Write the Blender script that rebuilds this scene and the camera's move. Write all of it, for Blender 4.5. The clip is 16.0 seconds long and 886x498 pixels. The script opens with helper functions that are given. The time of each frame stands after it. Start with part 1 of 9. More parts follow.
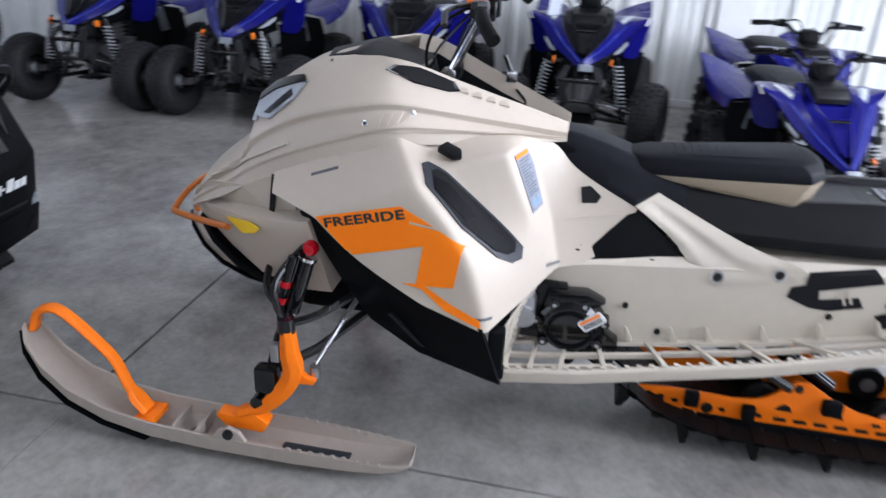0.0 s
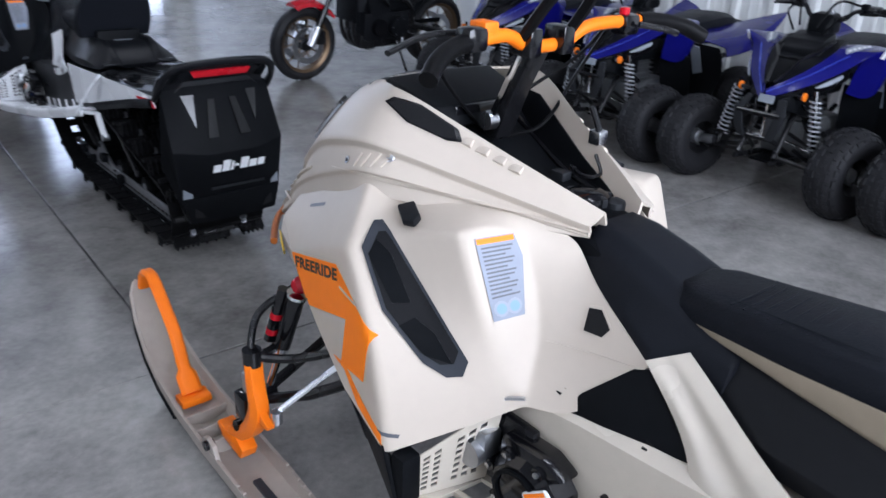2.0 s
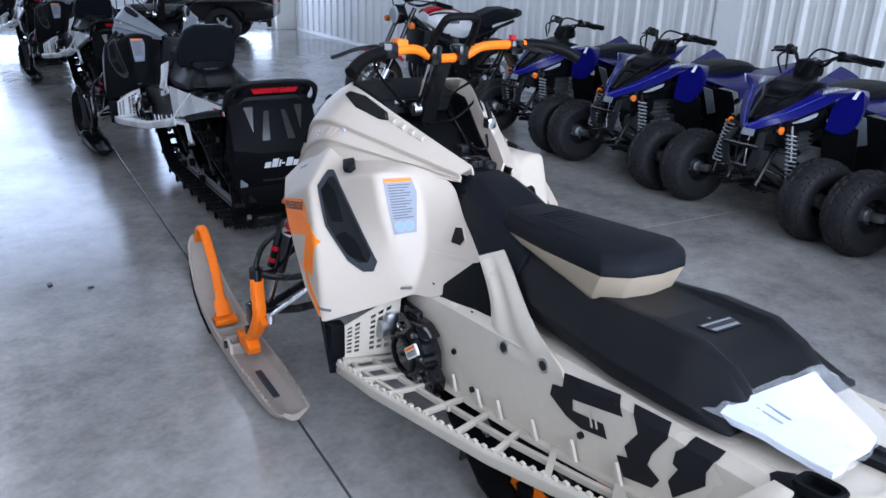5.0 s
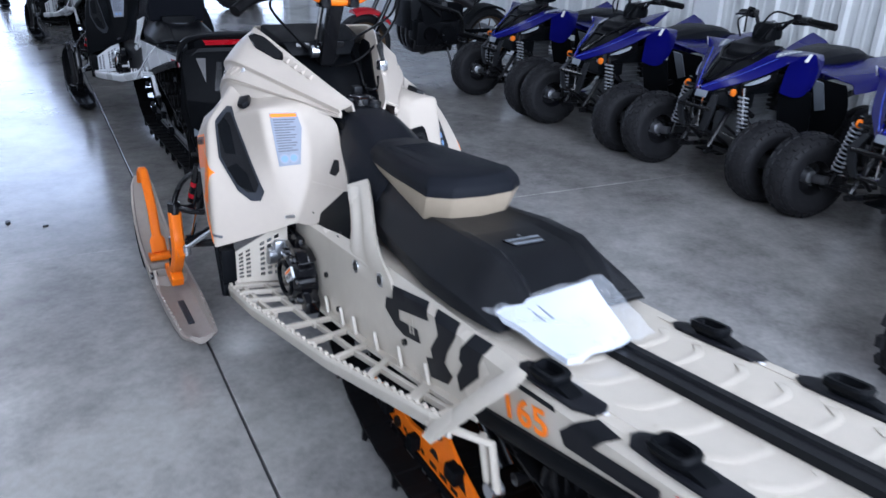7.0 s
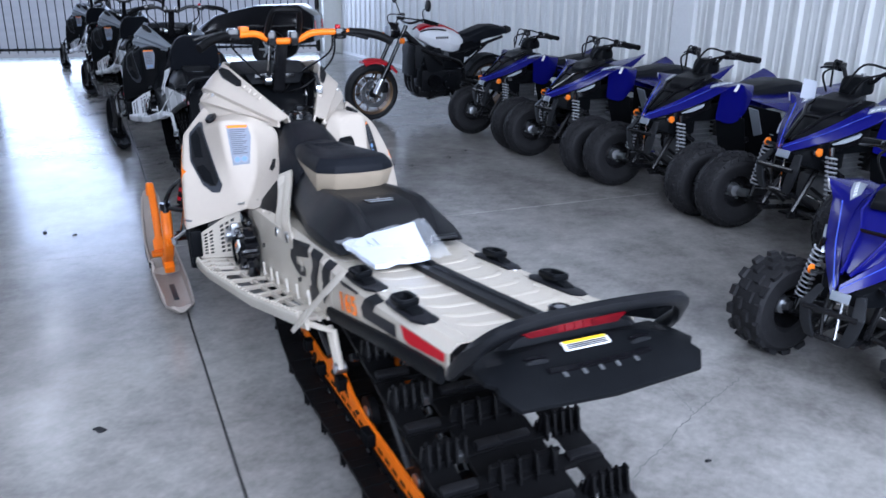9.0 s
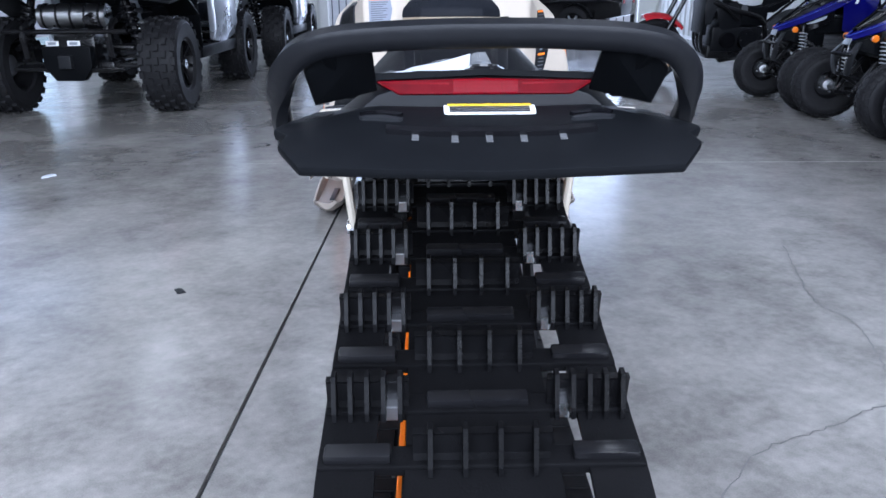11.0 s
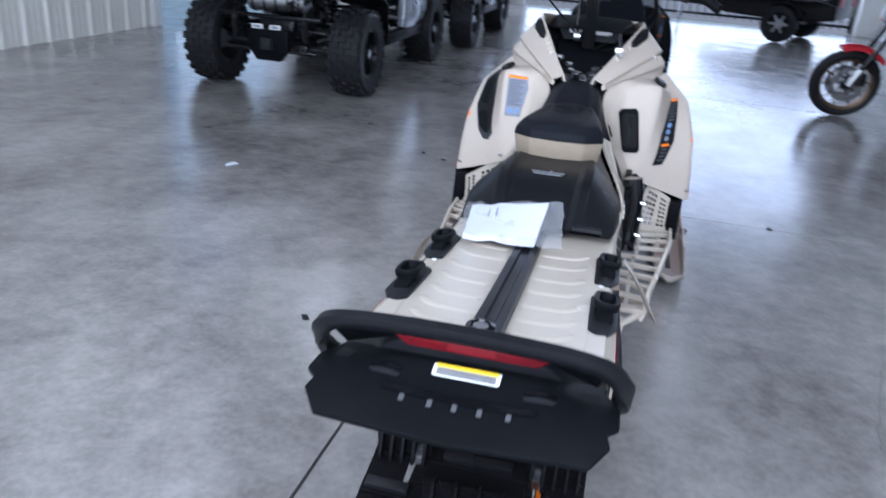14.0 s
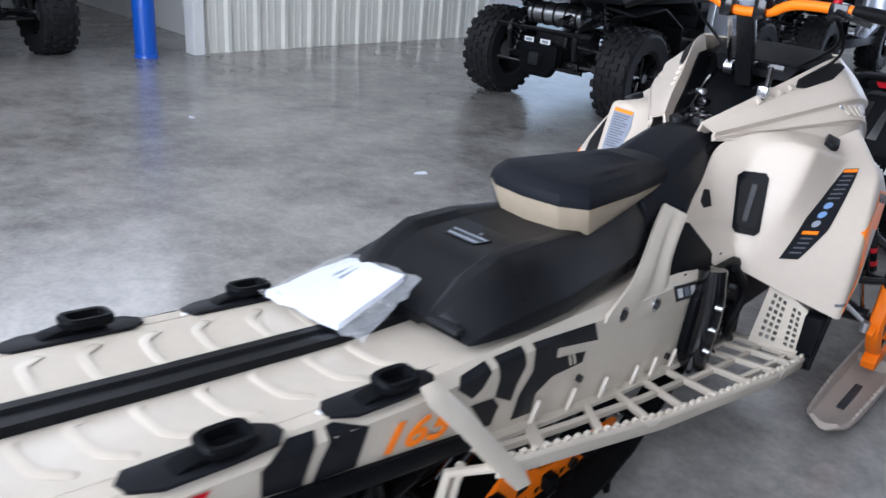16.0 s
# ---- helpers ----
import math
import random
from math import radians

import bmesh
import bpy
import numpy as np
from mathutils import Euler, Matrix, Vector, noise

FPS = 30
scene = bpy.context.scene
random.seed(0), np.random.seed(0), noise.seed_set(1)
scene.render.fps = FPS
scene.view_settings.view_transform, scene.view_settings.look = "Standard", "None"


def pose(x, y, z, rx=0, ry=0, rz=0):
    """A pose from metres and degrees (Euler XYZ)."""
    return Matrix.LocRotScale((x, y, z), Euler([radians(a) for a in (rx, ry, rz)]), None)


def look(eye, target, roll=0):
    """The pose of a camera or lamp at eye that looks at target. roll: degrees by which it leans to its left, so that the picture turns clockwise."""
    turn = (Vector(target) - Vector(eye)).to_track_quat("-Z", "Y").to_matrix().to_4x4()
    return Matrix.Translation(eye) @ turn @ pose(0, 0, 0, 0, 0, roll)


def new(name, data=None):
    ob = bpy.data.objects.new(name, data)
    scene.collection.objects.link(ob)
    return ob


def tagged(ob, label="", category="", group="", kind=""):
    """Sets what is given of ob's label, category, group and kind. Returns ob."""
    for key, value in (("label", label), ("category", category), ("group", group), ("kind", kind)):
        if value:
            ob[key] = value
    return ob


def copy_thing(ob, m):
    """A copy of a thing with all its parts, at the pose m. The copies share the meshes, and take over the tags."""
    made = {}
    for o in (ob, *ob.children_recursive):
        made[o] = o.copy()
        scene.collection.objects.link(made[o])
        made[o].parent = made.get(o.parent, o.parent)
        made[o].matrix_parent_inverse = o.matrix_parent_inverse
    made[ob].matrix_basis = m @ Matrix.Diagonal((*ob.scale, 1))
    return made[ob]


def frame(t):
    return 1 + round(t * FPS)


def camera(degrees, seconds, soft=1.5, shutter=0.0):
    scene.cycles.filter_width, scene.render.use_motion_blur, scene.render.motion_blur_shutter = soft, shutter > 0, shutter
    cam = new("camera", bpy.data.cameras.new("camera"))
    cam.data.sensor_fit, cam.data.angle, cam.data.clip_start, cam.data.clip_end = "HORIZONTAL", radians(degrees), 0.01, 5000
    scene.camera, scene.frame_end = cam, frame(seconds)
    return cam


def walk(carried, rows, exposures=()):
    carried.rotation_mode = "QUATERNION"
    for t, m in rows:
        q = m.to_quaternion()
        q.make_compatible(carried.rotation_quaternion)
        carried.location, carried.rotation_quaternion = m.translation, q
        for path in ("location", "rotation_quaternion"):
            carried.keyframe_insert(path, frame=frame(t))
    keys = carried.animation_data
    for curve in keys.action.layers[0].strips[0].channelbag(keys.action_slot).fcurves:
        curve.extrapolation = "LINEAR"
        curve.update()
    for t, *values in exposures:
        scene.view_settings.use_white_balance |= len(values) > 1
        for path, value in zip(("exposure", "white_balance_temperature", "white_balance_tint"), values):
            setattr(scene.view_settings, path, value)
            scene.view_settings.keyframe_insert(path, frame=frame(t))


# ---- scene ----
cam = camera(60.1, 16.0, 1.5, 0.5)
PATH = [
    (0, (-0.357, -2.046, 1.394), (-0.684, -0.251, 0.574), 2.6),
    (0.5, (-0.117, -1.766, 1.382), (-0.815, -0.087, 0.548), 2.9),
    (1, (0.041, -1.492, 1.371), (-0.948, 0.023, 0.519), 4.0),
    (1.5, (0.182, -1.243, 1.366), (-1.018, 0.109, 0.51), 3.6),
    (2, (0.403, -1.105, 1.387), (-0.995, 0.066, 0.566), 2.1),
    (2.5, (0.578, -1.097, 1.398), (-0.925, -0.001, 0.663), 2.2),
    (3, (0.767, -1.197, 1.403), (-0.772, -0.115, 0.725), 3.3),
    (3.5, (0.948, -1.209, 1.415), (-0.621, -0.16, 0.754), 3.2),
    (3.7, (1.036, -1.204, 1.415), (-0.541, -0.167, 0.752), 3.0),
    (5.8, (1.296, -1.132, 1.391), (-0.296, -0.169, 0.657), 2.2),
    (6, (1.302, -1.078, 1.385), (-0.291, -0.123, 0.643), 2.4),
    (6.5, (1.383, -0.954, 1.364), (-0.213, -0.018, 0.604), 2.6),
    (7, (1.635, -0.901, 1.36), (0.035, 0.02, 0.59), 2.7),
    (7.5, (1.864, -0.936, 1.364), (0.256, -0.029, 0.595), 2.3),
    (8, (2.065, -1.023, 1.363), (0.442, -0.124, 0.618), 2.5),
    (8.5, (2.296, -0.959, 1.367), (0.645, -0.088, 0.648), 2.4),
    (9, (2.448, -0.771, 1.348), (0.742, 0.051, 0.705), 0.9),
    (9.5, (2.392, -0.466, 1.238), (0.631, 0.217, 0.582), 1.9),
    (10, (2.286, -0.209, 1.085), (0.458, 0.105, 0.337), 2.3),
    (10.2, (2.263, -0.128, 0.993), (0.406, 0.035, 0.269), 2.4),
    (12.3, (2.259, -0.041, 0.837), (0.36, -0.059, 0.208), -1.6),
    (12.5, (2.283, -0.043, 0.943), (0.403, -0.048, 0.26), -1.8),
    (13, (2.388, -0.075, 1.194), (0.551, -0.045, 0.402), 0.4),
    (13.5, (2.417, 0.006, 1.288), (0.603, -0.13, 0.457), 3.4),
    (14, (2.358, 0.154, 1.33), (0.553, -0.234, 0.56), 4.4),
    (14.5, (2.128, 0.317, 1.319), (0.386, -0.314, 0.565), 5.0),
    (15, (1.893, 0.514, 1.299), (0.283, -0.375, 0.514), 4.4),
    (15.5, (1.685, 0.726, 1.312), (0.225, -0.384, 0.514), 4.5),
    (16, (1.448, 0.853, 1.306), (0.07, -0.362, 0.515), 4.9),
]
TONE = [(0, -0.06, 5800, 14), (1.5, -0.15, 5700, 14), (3.5, -0.22, 5450, 13), (6.5, -0.36, 5350, 13), (9, -0.30, 5300, 14), (10, -0.20, 5350, 14), (12.5, -0.12, 5400, 14), (13.5, -0.38, 5400, 15), (14, -0.52, 5350, 14), (14.5, -0.56, 5450, 14), (15, -0.46, 5600, 14), (16, -0.33, 5750, 13)]
walk(cam, [(t, look(eye, target, roll)) for t, eye, target, roll in PATH], TONE)

# ---- world, sun, sky light at the west openings, added fill, made-up ceiling lamps ----
SUN_ELEV, SUN_ROT = radians(38), radians(60)
world = bpy.data.worlds.new("sky")
scene.world = world
world.use_nodes = True
wt = world.node_tree
sky = wt.nodes.new("ShaderNodeTexSky")
sky.sky_type, sky.sun_disc, sky.sun_elevation, sky.sun_rotation = "NISHITA", False, SUN_ELEV, SUN_ROT
wt.nodes["Background"].inputs[1].default_value = 0.15
wt.links.new(sky.outputs[0], wt.nodes["Background"].inputs[0])
sun = new("sun", bpy.data.lights.new("sun", "SUN"))
sun.data.energy, sun.data.angle, sun.data.color = 2.5, radians(0.6), (1.0, 0.96, 0.9)
sun.matrix_world = look((0, 0, 30), (8, -14, 30 - 13.0))
B = pose(0, 0, 0, 0, 0, -1.5)          # the building lies 1.5 degrees askew of the snowmobile


def area_lamp(x, y, z, w, h, rz, power, colour=(0.86, 0.92, 1.0), tilt=90):
    lamp = new("daylight", bpy.data.lights.new("daylight", "AREA"))
    lamp.data.shape, lamp.data.size, lamp.data.size_y = "RECTANGLE", w, h
    lamp.data.energy, lamp.data.color = power, colour
    lamp.matrix_world = B @ pose(x, y, z, tilt, 0, rz)
    return lamp


area_lamp(-14.25, 0.70, 2.1, 6.2, 4.0, -90, 345, (0.82, 0.87, 1.0))
area_lamp(-7.7, -5.45, 1.9, 3.0, 3.6, 0, 30)
# Fill lamp added in the south doorway; the room behind has no source.
area_lamp(0.0, -5.72, 2.7, 3.6, 1.8, 0, 66, (0.93, 0.95, 0.97))
# Fill lamp added behind the viewpoint, in the made-up east opening.
area_lamp(4.3, 0.1, 2.5, 5.0, 3.4, 90, 640, (0.95, 0.96, 0.97), 62)

# ---- materials ----
def nd(t, kind, **inputs):
    n = t.nodes.new(kind)
    for k, v in inputs.items():
        n.inputs[k.replace("_", " ")].default_value = v
    return n


def mat(name, base, rough=0.5, metal=0.0, vary=0.12, grain=40.0, large=3.0, bump=0.0, bump_scale=200.0, coat=0.0, rough_vary=0.1,
        rand=0.0, spec=0.5):
    """A surface with colour variation at two scales, uneven gloss and fine relief."""
    m = bpy.data.materials.new(name)
    m.use_nodes = True
    t = m.node_tree
    p = t.nodes["Principled BSDF"]
    co = nd(t, "ShaderNodeTexCoord")
    n1 = nd(t, "ShaderNodeTexNoise", Scale=grain, Detail=5.0)
    n2 = nd(t, "ShaderNodeTexNoise", Scale=large, Detail=4.0)
    for n in (n1, n2):
        t.links.new(co.outputs["Object"], n.inputs["Vector"])
    add = t.nodes.new("ShaderNodeMath")
    add.operation = "ADD"
    t.links.new(n1.outputs[0], add.inputs[0])
    t.links.new(n2.outputs[0], add.inputs[1])
    rng = nd(t, "ShaderNodeMapRange")
    rng.inputs["From Min"].default_value, rng.inputs["From Max"].default_value = 0.6, 1.4
    rng.inputs["To Min"].default_value, rng.inputs["To Max"].default_value = 1 - vary, 1 + vary
    t.links.new(add.outputs[0], rng.inputs["Value"])
    val = rng.outputs[0]
    if rand:
        oi = t.nodes.new("ShaderNodeObjectInfo")
        r2 = nd(t, "ShaderNodeMapRange")
        r2.inputs["To Min"].default_value, r2.inputs["To Max"].default_value = 1 - rand, 1 + rand
        t.links.new(oi.outputs["Random"], r2.inputs["Value"])
        mu = t.nodes.new("ShaderNodeMath")
        mu.operation = "MULTIPLY"
        t.links.new(val, mu.inputs[0])
        t.links.new(r2.outputs[0], mu.inputs[1])
        val = mu.outputs[0]
    mix = t.nodes.new("ShaderNodeVectorMath")
    mix.operation = "SCALE"
    mix.inputs[0].default_value = base
    t.links.new(val, mix.inputs["Scale"])
    t.links.new(mix.outputs[0], p.inputs["Base Color"])
    rr = nd(t, "ShaderNodeMapRange")
    rr.inputs["From Min"].default_value, rr.inputs["From Max"].default_value = 0.3, 0.7
    rr.inputs["To Min"].default_value, rr.inputs["To Max"].default_value = max(0.02, rough - rough_vary), min(1.0, rough + rough_vary)
    t.links.new(n2.outputs[0], rr.inputs["Value"])
    t.links.new(rr.outputs[0], p.inputs["Roughness"])
    p.inputs["Metallic"].default_value = metal
    p.inputs["Coat Weight"].default_value = coat
    p.inputs["Coat Roughness"].default_value = 0.08
    p.inputs["Specular IOR Level"].default_value = spec
    if bump:
        nb = nd(t, "ShaderNodeTexNoise", Scale=bump_scale, Detail=3.0)
        t.links.new(co.outputs["Object"], nb.inputs["Vector"])
        b = nd(t, "ShaderNodeBump", Strength=bump, Distance=0.002)
        t.links.new(nb.outputs[0], b.inputs["Height"])
        t.links.new(b.outputs[0], p.inputs["Normal"])
    return m


def glow(name, base, strength, rough=0.3):
    m = mat(name, base, rough)
    p = m.node_tree.nodes["Principled BSDF"]
    p.inputs["Emission Color"].default_value = (*base, 1)
    p.inputs["Emission Strength"].default_value = strength
    return m


TAN = mat("tan_plastic", (0.482, 0.422, 0.352), 0.46, vary=0.03, bump=0.05, bump_scale=900, spec=0.32)
TAN_METAL = mat("tan_powder_coat", (0.515, 0.464, 0.385), 0.22, vary=0.04, bump=0.10, bump_scale=700, spec=0.6)
SKI_TAN = mat("ski_plastic", (0.34, 0.295, 0.255), 0.45, vary=0.08, bump=0.1)
ORANGE = mat("orange_coat", (0.88, 0.185, 0.002), 0.4, vary=0.05, spec=0.25)
ORANGE_DECAL = mat("orange_decal", (0.94, 0.215, 0.002), 0.42, vary=0.03, spec=0.25)
YELLOW = mat("yellow_decal", (0.9, 0.60, 0.015), 0.35, vary=0.03)
BLACK = mat("black_plastic", (0.0045, 0.005, 0.006), 0.40, vary=0.2, bump=0.15, bump_scale=800, spec=0.05)
BLACK_GLOSS = mat("black_gloss", (0.004, 0.004, 0.005), 0.13, vary=0.2, spec=0.5, rough_vary=0.05)
BLACK_METAL = mat("black_tube", (0.007, 0.007, 0.008), 0.28, vary=0.2, rough_vary=0.12, spec=0.35)
BLACK_SATIN = mat("black_satin_plastic", (0.0065, 0.007, 0.0085), 0.34, vary=0.2, bump=0.1, bump_scale=800, spec=0.16)
GRAPHIC = mat("charcoal_decal", (0.010, 0.0105, 0.013), 0.40, vary=0.08, spec=0.12)
MESH_BLACK = mat("black_mesh", (0.006, 0.006, 0.007), 0.7, vary=0.4, grain=300, bump=0.6, bump_scale=900, spec=0.2)
VINYL = mat("seat_vinyl", (0.007, 0.008, 0.011), 0.46, vary=0.12, bump=0.35, bump_scale=500, spec=0.10)
VINYL_RIB = mat("seat_grip_vinyl", (0.007, 0.008, 0.011), 0.50, vary=0.2, bump=0.5, bump_scale=260, spec=0.09)
KHAKI = mat("khaki_vinyl", (0.31, 0.255, 0.185), 0.45, vary=0.08, bump=0.3, bump_scale=500)
RUBBER = mat("rubber", (0.0045, 0.0045, 0.005), 0.42, vary=0.25, bump=0.3, bump_scale=300, spec=0.08)
TYRE = mat("tyre_rubber", (0.014, 0.014, 0.0155), 0.55, vary=0.4, grain=60, bump=0.35, bump_scale=200, spec=0.18)
SPRING = mat("grey_spring", (0.30, 0.31, 0.33), 0.35, vary=0.1)
PADDLE = mat("paddle_rubber", (0.0045, 0.0045, 0.005), 0.26, vary=0.3, bump=0.2, bump_scale=300, spec=0.16)
SLOT_GREY = mat("worn_slot_edge", (0.075, 0.077, 0.08), 0.5, vary=0.2, spec=0.1)
STEEL = mat("bare_steel", (0.55, 0.56, 0.58), 0.28, 1.0, vary=0.08)
ALU = mat("cast_aluminium", (0.50, 0.51, 0.53), 0.42, 1.0, vary=0.12, bump=0.2)
ALU_DULL = mat("dull_aluminium", (0.16, 0.165, 0.17), 0.5, 0.8, vary=0.2, bump=0.3)
CHROME = mat("chrome", (0.75, 0.76, 0.78), 0.1, 1.0, vary=0.03, rough_vary=0.05)
RED = mat("red_plastic", (0.42, 0.004, 0.012), 0.25, vary=0.05)
RED_DECAL = mat("red_decal", (0.46, 0.004, 0.014), 0.45, vary=0.05, spec=0.12)
RED_LENS = glow("red_lens", (0.13, 0.001, 0.005), 0.03, 0.12)
RED_LENS.node_tree.nodes["Principled BSDF"].inputs["Specular IOR Level"].default_value = 0.06
LENS_DIM = mat("dark_red_lens", (0.085, 0.001, 0.004), 0.2, vary=0.3, spec=0.03)
PAPER = mat("paper", (0.56, 0.59, 0.66), 0.6, vary=0.03, large=8)
DECAL_GREY = mat("grey_decal", (0.19, 0.21, 0.26), 0.4, vary=0.1)
DECAL_DIM = mat("dim_print", (0.085, 0.090, 0.105), 0.45, vary=0.1)
DECAL_WHITE = mat("white_decal", (0.70, 0.71, 0.72), 0.35, vary=0.03)
DECAL_BLUE = mat("blue_decal", (0.16, 0.27, 0.48), 0.4, vary=0.05)
DECAL_PALE = mat("pale_blue_decal", (0.235, 0.26, 0.305), 0.4, vary=0.05)
BLUE = mat("blue_fender", (0.0055, 0.005, 0.115), 0.22, vary=0.05, coat=0.15, spec=0.3)
BLUE_HIGHLIGHT = mat("pale_blue_stripe", (0.05, 0.08, 0.50), 0.25, vary=0.05)
BLUE_POST = mat("blue_paint", (0.015, 0.10, 0.52), 0.35, vary=0.08)
WHITE = mat("white_plastic", (0.76, 0.77, 0.79), 0.3, vary=0.04)
SILVER = mat("silver_paint", (0.38, 0.40, 0.44), 0.3, 0.6, vary=0.06, coat=0.4)
GREY_PLASTIC = mat("grey_plastic", (0.20, 0.22, 0.25), 0.4, vary=0.08)
DARK_GREY = mat("dark_grey_plastic", (0.015, 0.016, 0.018), 0.4, vary=0.1, spec=0.18)
VENT_GREY = mat("vent_grey", (0.030, 0.033, 0.040), 0.42, vary=0.12, spec=0.2)
BRONZE = mat("bronze_wheel", (0.14, 0.09, 0.05), 0.35, 0.7, vary=0.1)
AMBER = mat("amber_lens", (0.85, 0.20, 0.01), 0.2, vary=0.05)
LAMP_WHITE = mat("clear_lamp", (0.42, 0.45, 0.50), 0.10, 0.2, vary=0.1)
# Glowing face of the made-up ceiling lamps.
LED = glow("led_panel", (1.0, 0.985, 0.96), 11.0)
TEXT_DARK = mat("dark_ink", (0.02, 0.02, 0.022), 0.45, vary=0.05)


def film_sheet(name):
    """A thin clear film: mostly see-through, with a glossy skin."""
    m = bpy.data.materials.new(name)
    m.use_nodes = True
    t = m.node_tree
    p = t.nodes["Principled BSDF"]
    p.inputs["Base Color"].default_value = (0.85, 0.88, 0.92, 1)
    p.inputs["Roughness"].default_value = 0.12
    mix = nd(t, "ShaderNodeMixShader", Fac=0.17)
    t.links.new(t.nodes.new("ShaderNodeBsdfTransparent").outputs[0], mix.inputs[1])
    t.links.new(p.outputs[0], mix.inputs[2])
    t.links.new(mix.outputs[0], t.nodes["Material Output"].inputs["Surface"])
    return m


PLASTIC_BAG = film_sheet("clear_bag")


def concrete():
    """Polished concrete: clouds, wiped streaks, pale mottling and speckle, uneven gloss."""
    m = bpy.data.materials.new("polished_concrete")
    m.use_nodes = True
    t = m.node_tree
    p = t.nodes["Principled BSDF"]
    co = nd(t, "ShaderNodeTexCoord")
    total = None
    for scale, detail, weight, stretch in ((0.55, 2.0, 0.55, (1, 1, 1)), (1.7, 3.0, 0.55, (1, 1, 1)), (4.5, 3.0, 0.38, (0.8, 1.1, 1)), (13.0, 4.0, 0.36, (1.1, 0.85, 1)), (45.0, 3.0, 0.26, (1, 1, 1)), (260.0, 1.0, 0.14, (1, 1, 1))):
        mp = nd(t, "ShaderNodeMapping", Scale=stretch, Rotation=(0, 0, scale))
        n = nd(t, "ShaderNodeTexNoise", Scale=scale, Detail=detail, Roughness=0.5)
        t.links.new(co.outputs["Object"], mp.inputs["Vector"])
        t.links.new(mp.outputs[0], n.inputs["Vector"])
        mul = t.nodes.new("ShaderNodeMath")
        mul.operation = "MULTIPLY_ADD"
        t.links.new(n.outputs[0], mul.inputs[0])
        mul.inputs[1].default_value = weight
        mul.inputs[2].default_value = -0.5 * weight
        if total is not None:
            t.links.new(total, mul.inputs[2])
            off = t.nodes.new("ShaderNodeMath")
            off.operation = "SUBTRACT"
            off.inputs[1].default_value = 0.5 * weight
            t.links.new(mul.outputs[0], off.inputs[0])
            total = off.outputs[0]
        else:
            total = mul.outputs[0]
    gain = nd(t, "ShaderNodeMapRange")
    gain.interpolation_type = "SMOOTHSTEP"
    gain.inputs["From Min"].default_value, gain.inputs["From Max"].default_value = -0.62, 0.62
    gain.inputs["To Min"].default_value, gain.inputs["To Max"].default_value = 0.16, 2.14
    t.links.new(total, gain.inputs["Value"])
    scl = t.nodes.new("ShaderNodeVectorMath")
    scl.operation = "SCALE"
    scl.inputs[0].default_value = (0.198, 0.191, 0.180)
    t.links.new(gain.outputs[0], scl.inputs["Scale"])
    t.links.new(scl.outputs[0], p.inputs["Base Color"])
    wear = nd(t, "ShaderNodeTexNoise", Scale=2.2, Detail=2.0)
    t.links.new(co.outputs["Object"], wear.inputs["Vector"])
    rr = nd(t, "ShaderNodeMapRange")
    rr.inputs["From Min"].default_value, rr.inputs["From Max"].default_value = 0.2, 0.8
    rr.inputs["To Min"].default_value, rr.inputs["To Max"].default_value = 0.15, 0.27
    t.links.new(wear.outputs[0], rr.inputs["Value"])
    t.links.new(rr.outputs[0], p.inputs["Roughness"])
    p.inputs["Specular IOR Level"].default_value = 0.65
    return m


CONCRETE = concrete()
JOINT = mat("joint_filler", (0.035, 0.035, 0.036), 0.8, vary=0.3)
CRACK = mat("crack", (0.11, 0.108, 0.105), 0.9, vary=0.3)
WALL_METAL = mat("ribbed_wall", (0.66, 0.67, 0.66), 0.42, vary=0.05, grain=12, large=0.8, bump=0.08)
WALL_TRIM = mat("wall_trim", (0.72, 0.73, 0.73), 0.4, vary=0.05)
WALL_BEIGE = mat("ribbed_wall_beige", (0.68, 0.68, 0.63), 0.36, vary=0.06, grain=12, large=0.8, bump=0.08)
# The deck is out of view; its dark tone limits light bounced to the floor.
CEIL = mat("ceiling_deck", (0.20, 0.20, 0.21), 0.7, vary=0.1, large=0.7)
GROUND = mat("outdoor_gravel", (0.46, 0.44, 0.42), 0.9, vary=0.2, grain=25, large=0.3, bump=0.5, bump_scale=40)

# ---- mesh helpers ----
from mathutils.bvhtree import BVHTree


def part(name, bm, material, parent=None, label="", smooth=32, kind=""):
    """Links a bmesh as one mesh object under a thing or a part."""
    me = bpy.data.meshes.new(name)
    bmesh.ops.recalc_face_normals(bm, faces=bm.faces)
    bm.to_mesh(me)
    bm.free()
    me.materials.append(material)
    if smooth:
        me.shade_smooth()
        me.set_sharp_from_angle(angle=radians(smooth))
    ob = new(name, me)
    ob.parent = parent
    return tagged(ob, label, kind=kind)


def thing(name, label, category, group="", m=None):
    ob = tagged(new(name), label, category, group)
    if m is not None:
        ob.matrix_world = m
    return ob


def share(ob, m, parent=None):
    """Another object on the same mesh."""
    c = new(ob.name.split(".")[0], ob.data)
    c.parent = parent if parent else ob.parent
    c.matrix_basis = m
    return c


def bevelled(bm, w, seg=2, angle=25):
    if w > 0:
        bm.normal_update()
        edges = [e for e in bm.edges if len(e.link_faces) == 2 and e.calc_face_angle(0) > radians(angle)]
        bmesh.ops.bevel(bm, geom=edges, offset=w, segments=seg, profile=0.6, affect="EDGES", clamp_overlap=True)
    return bm


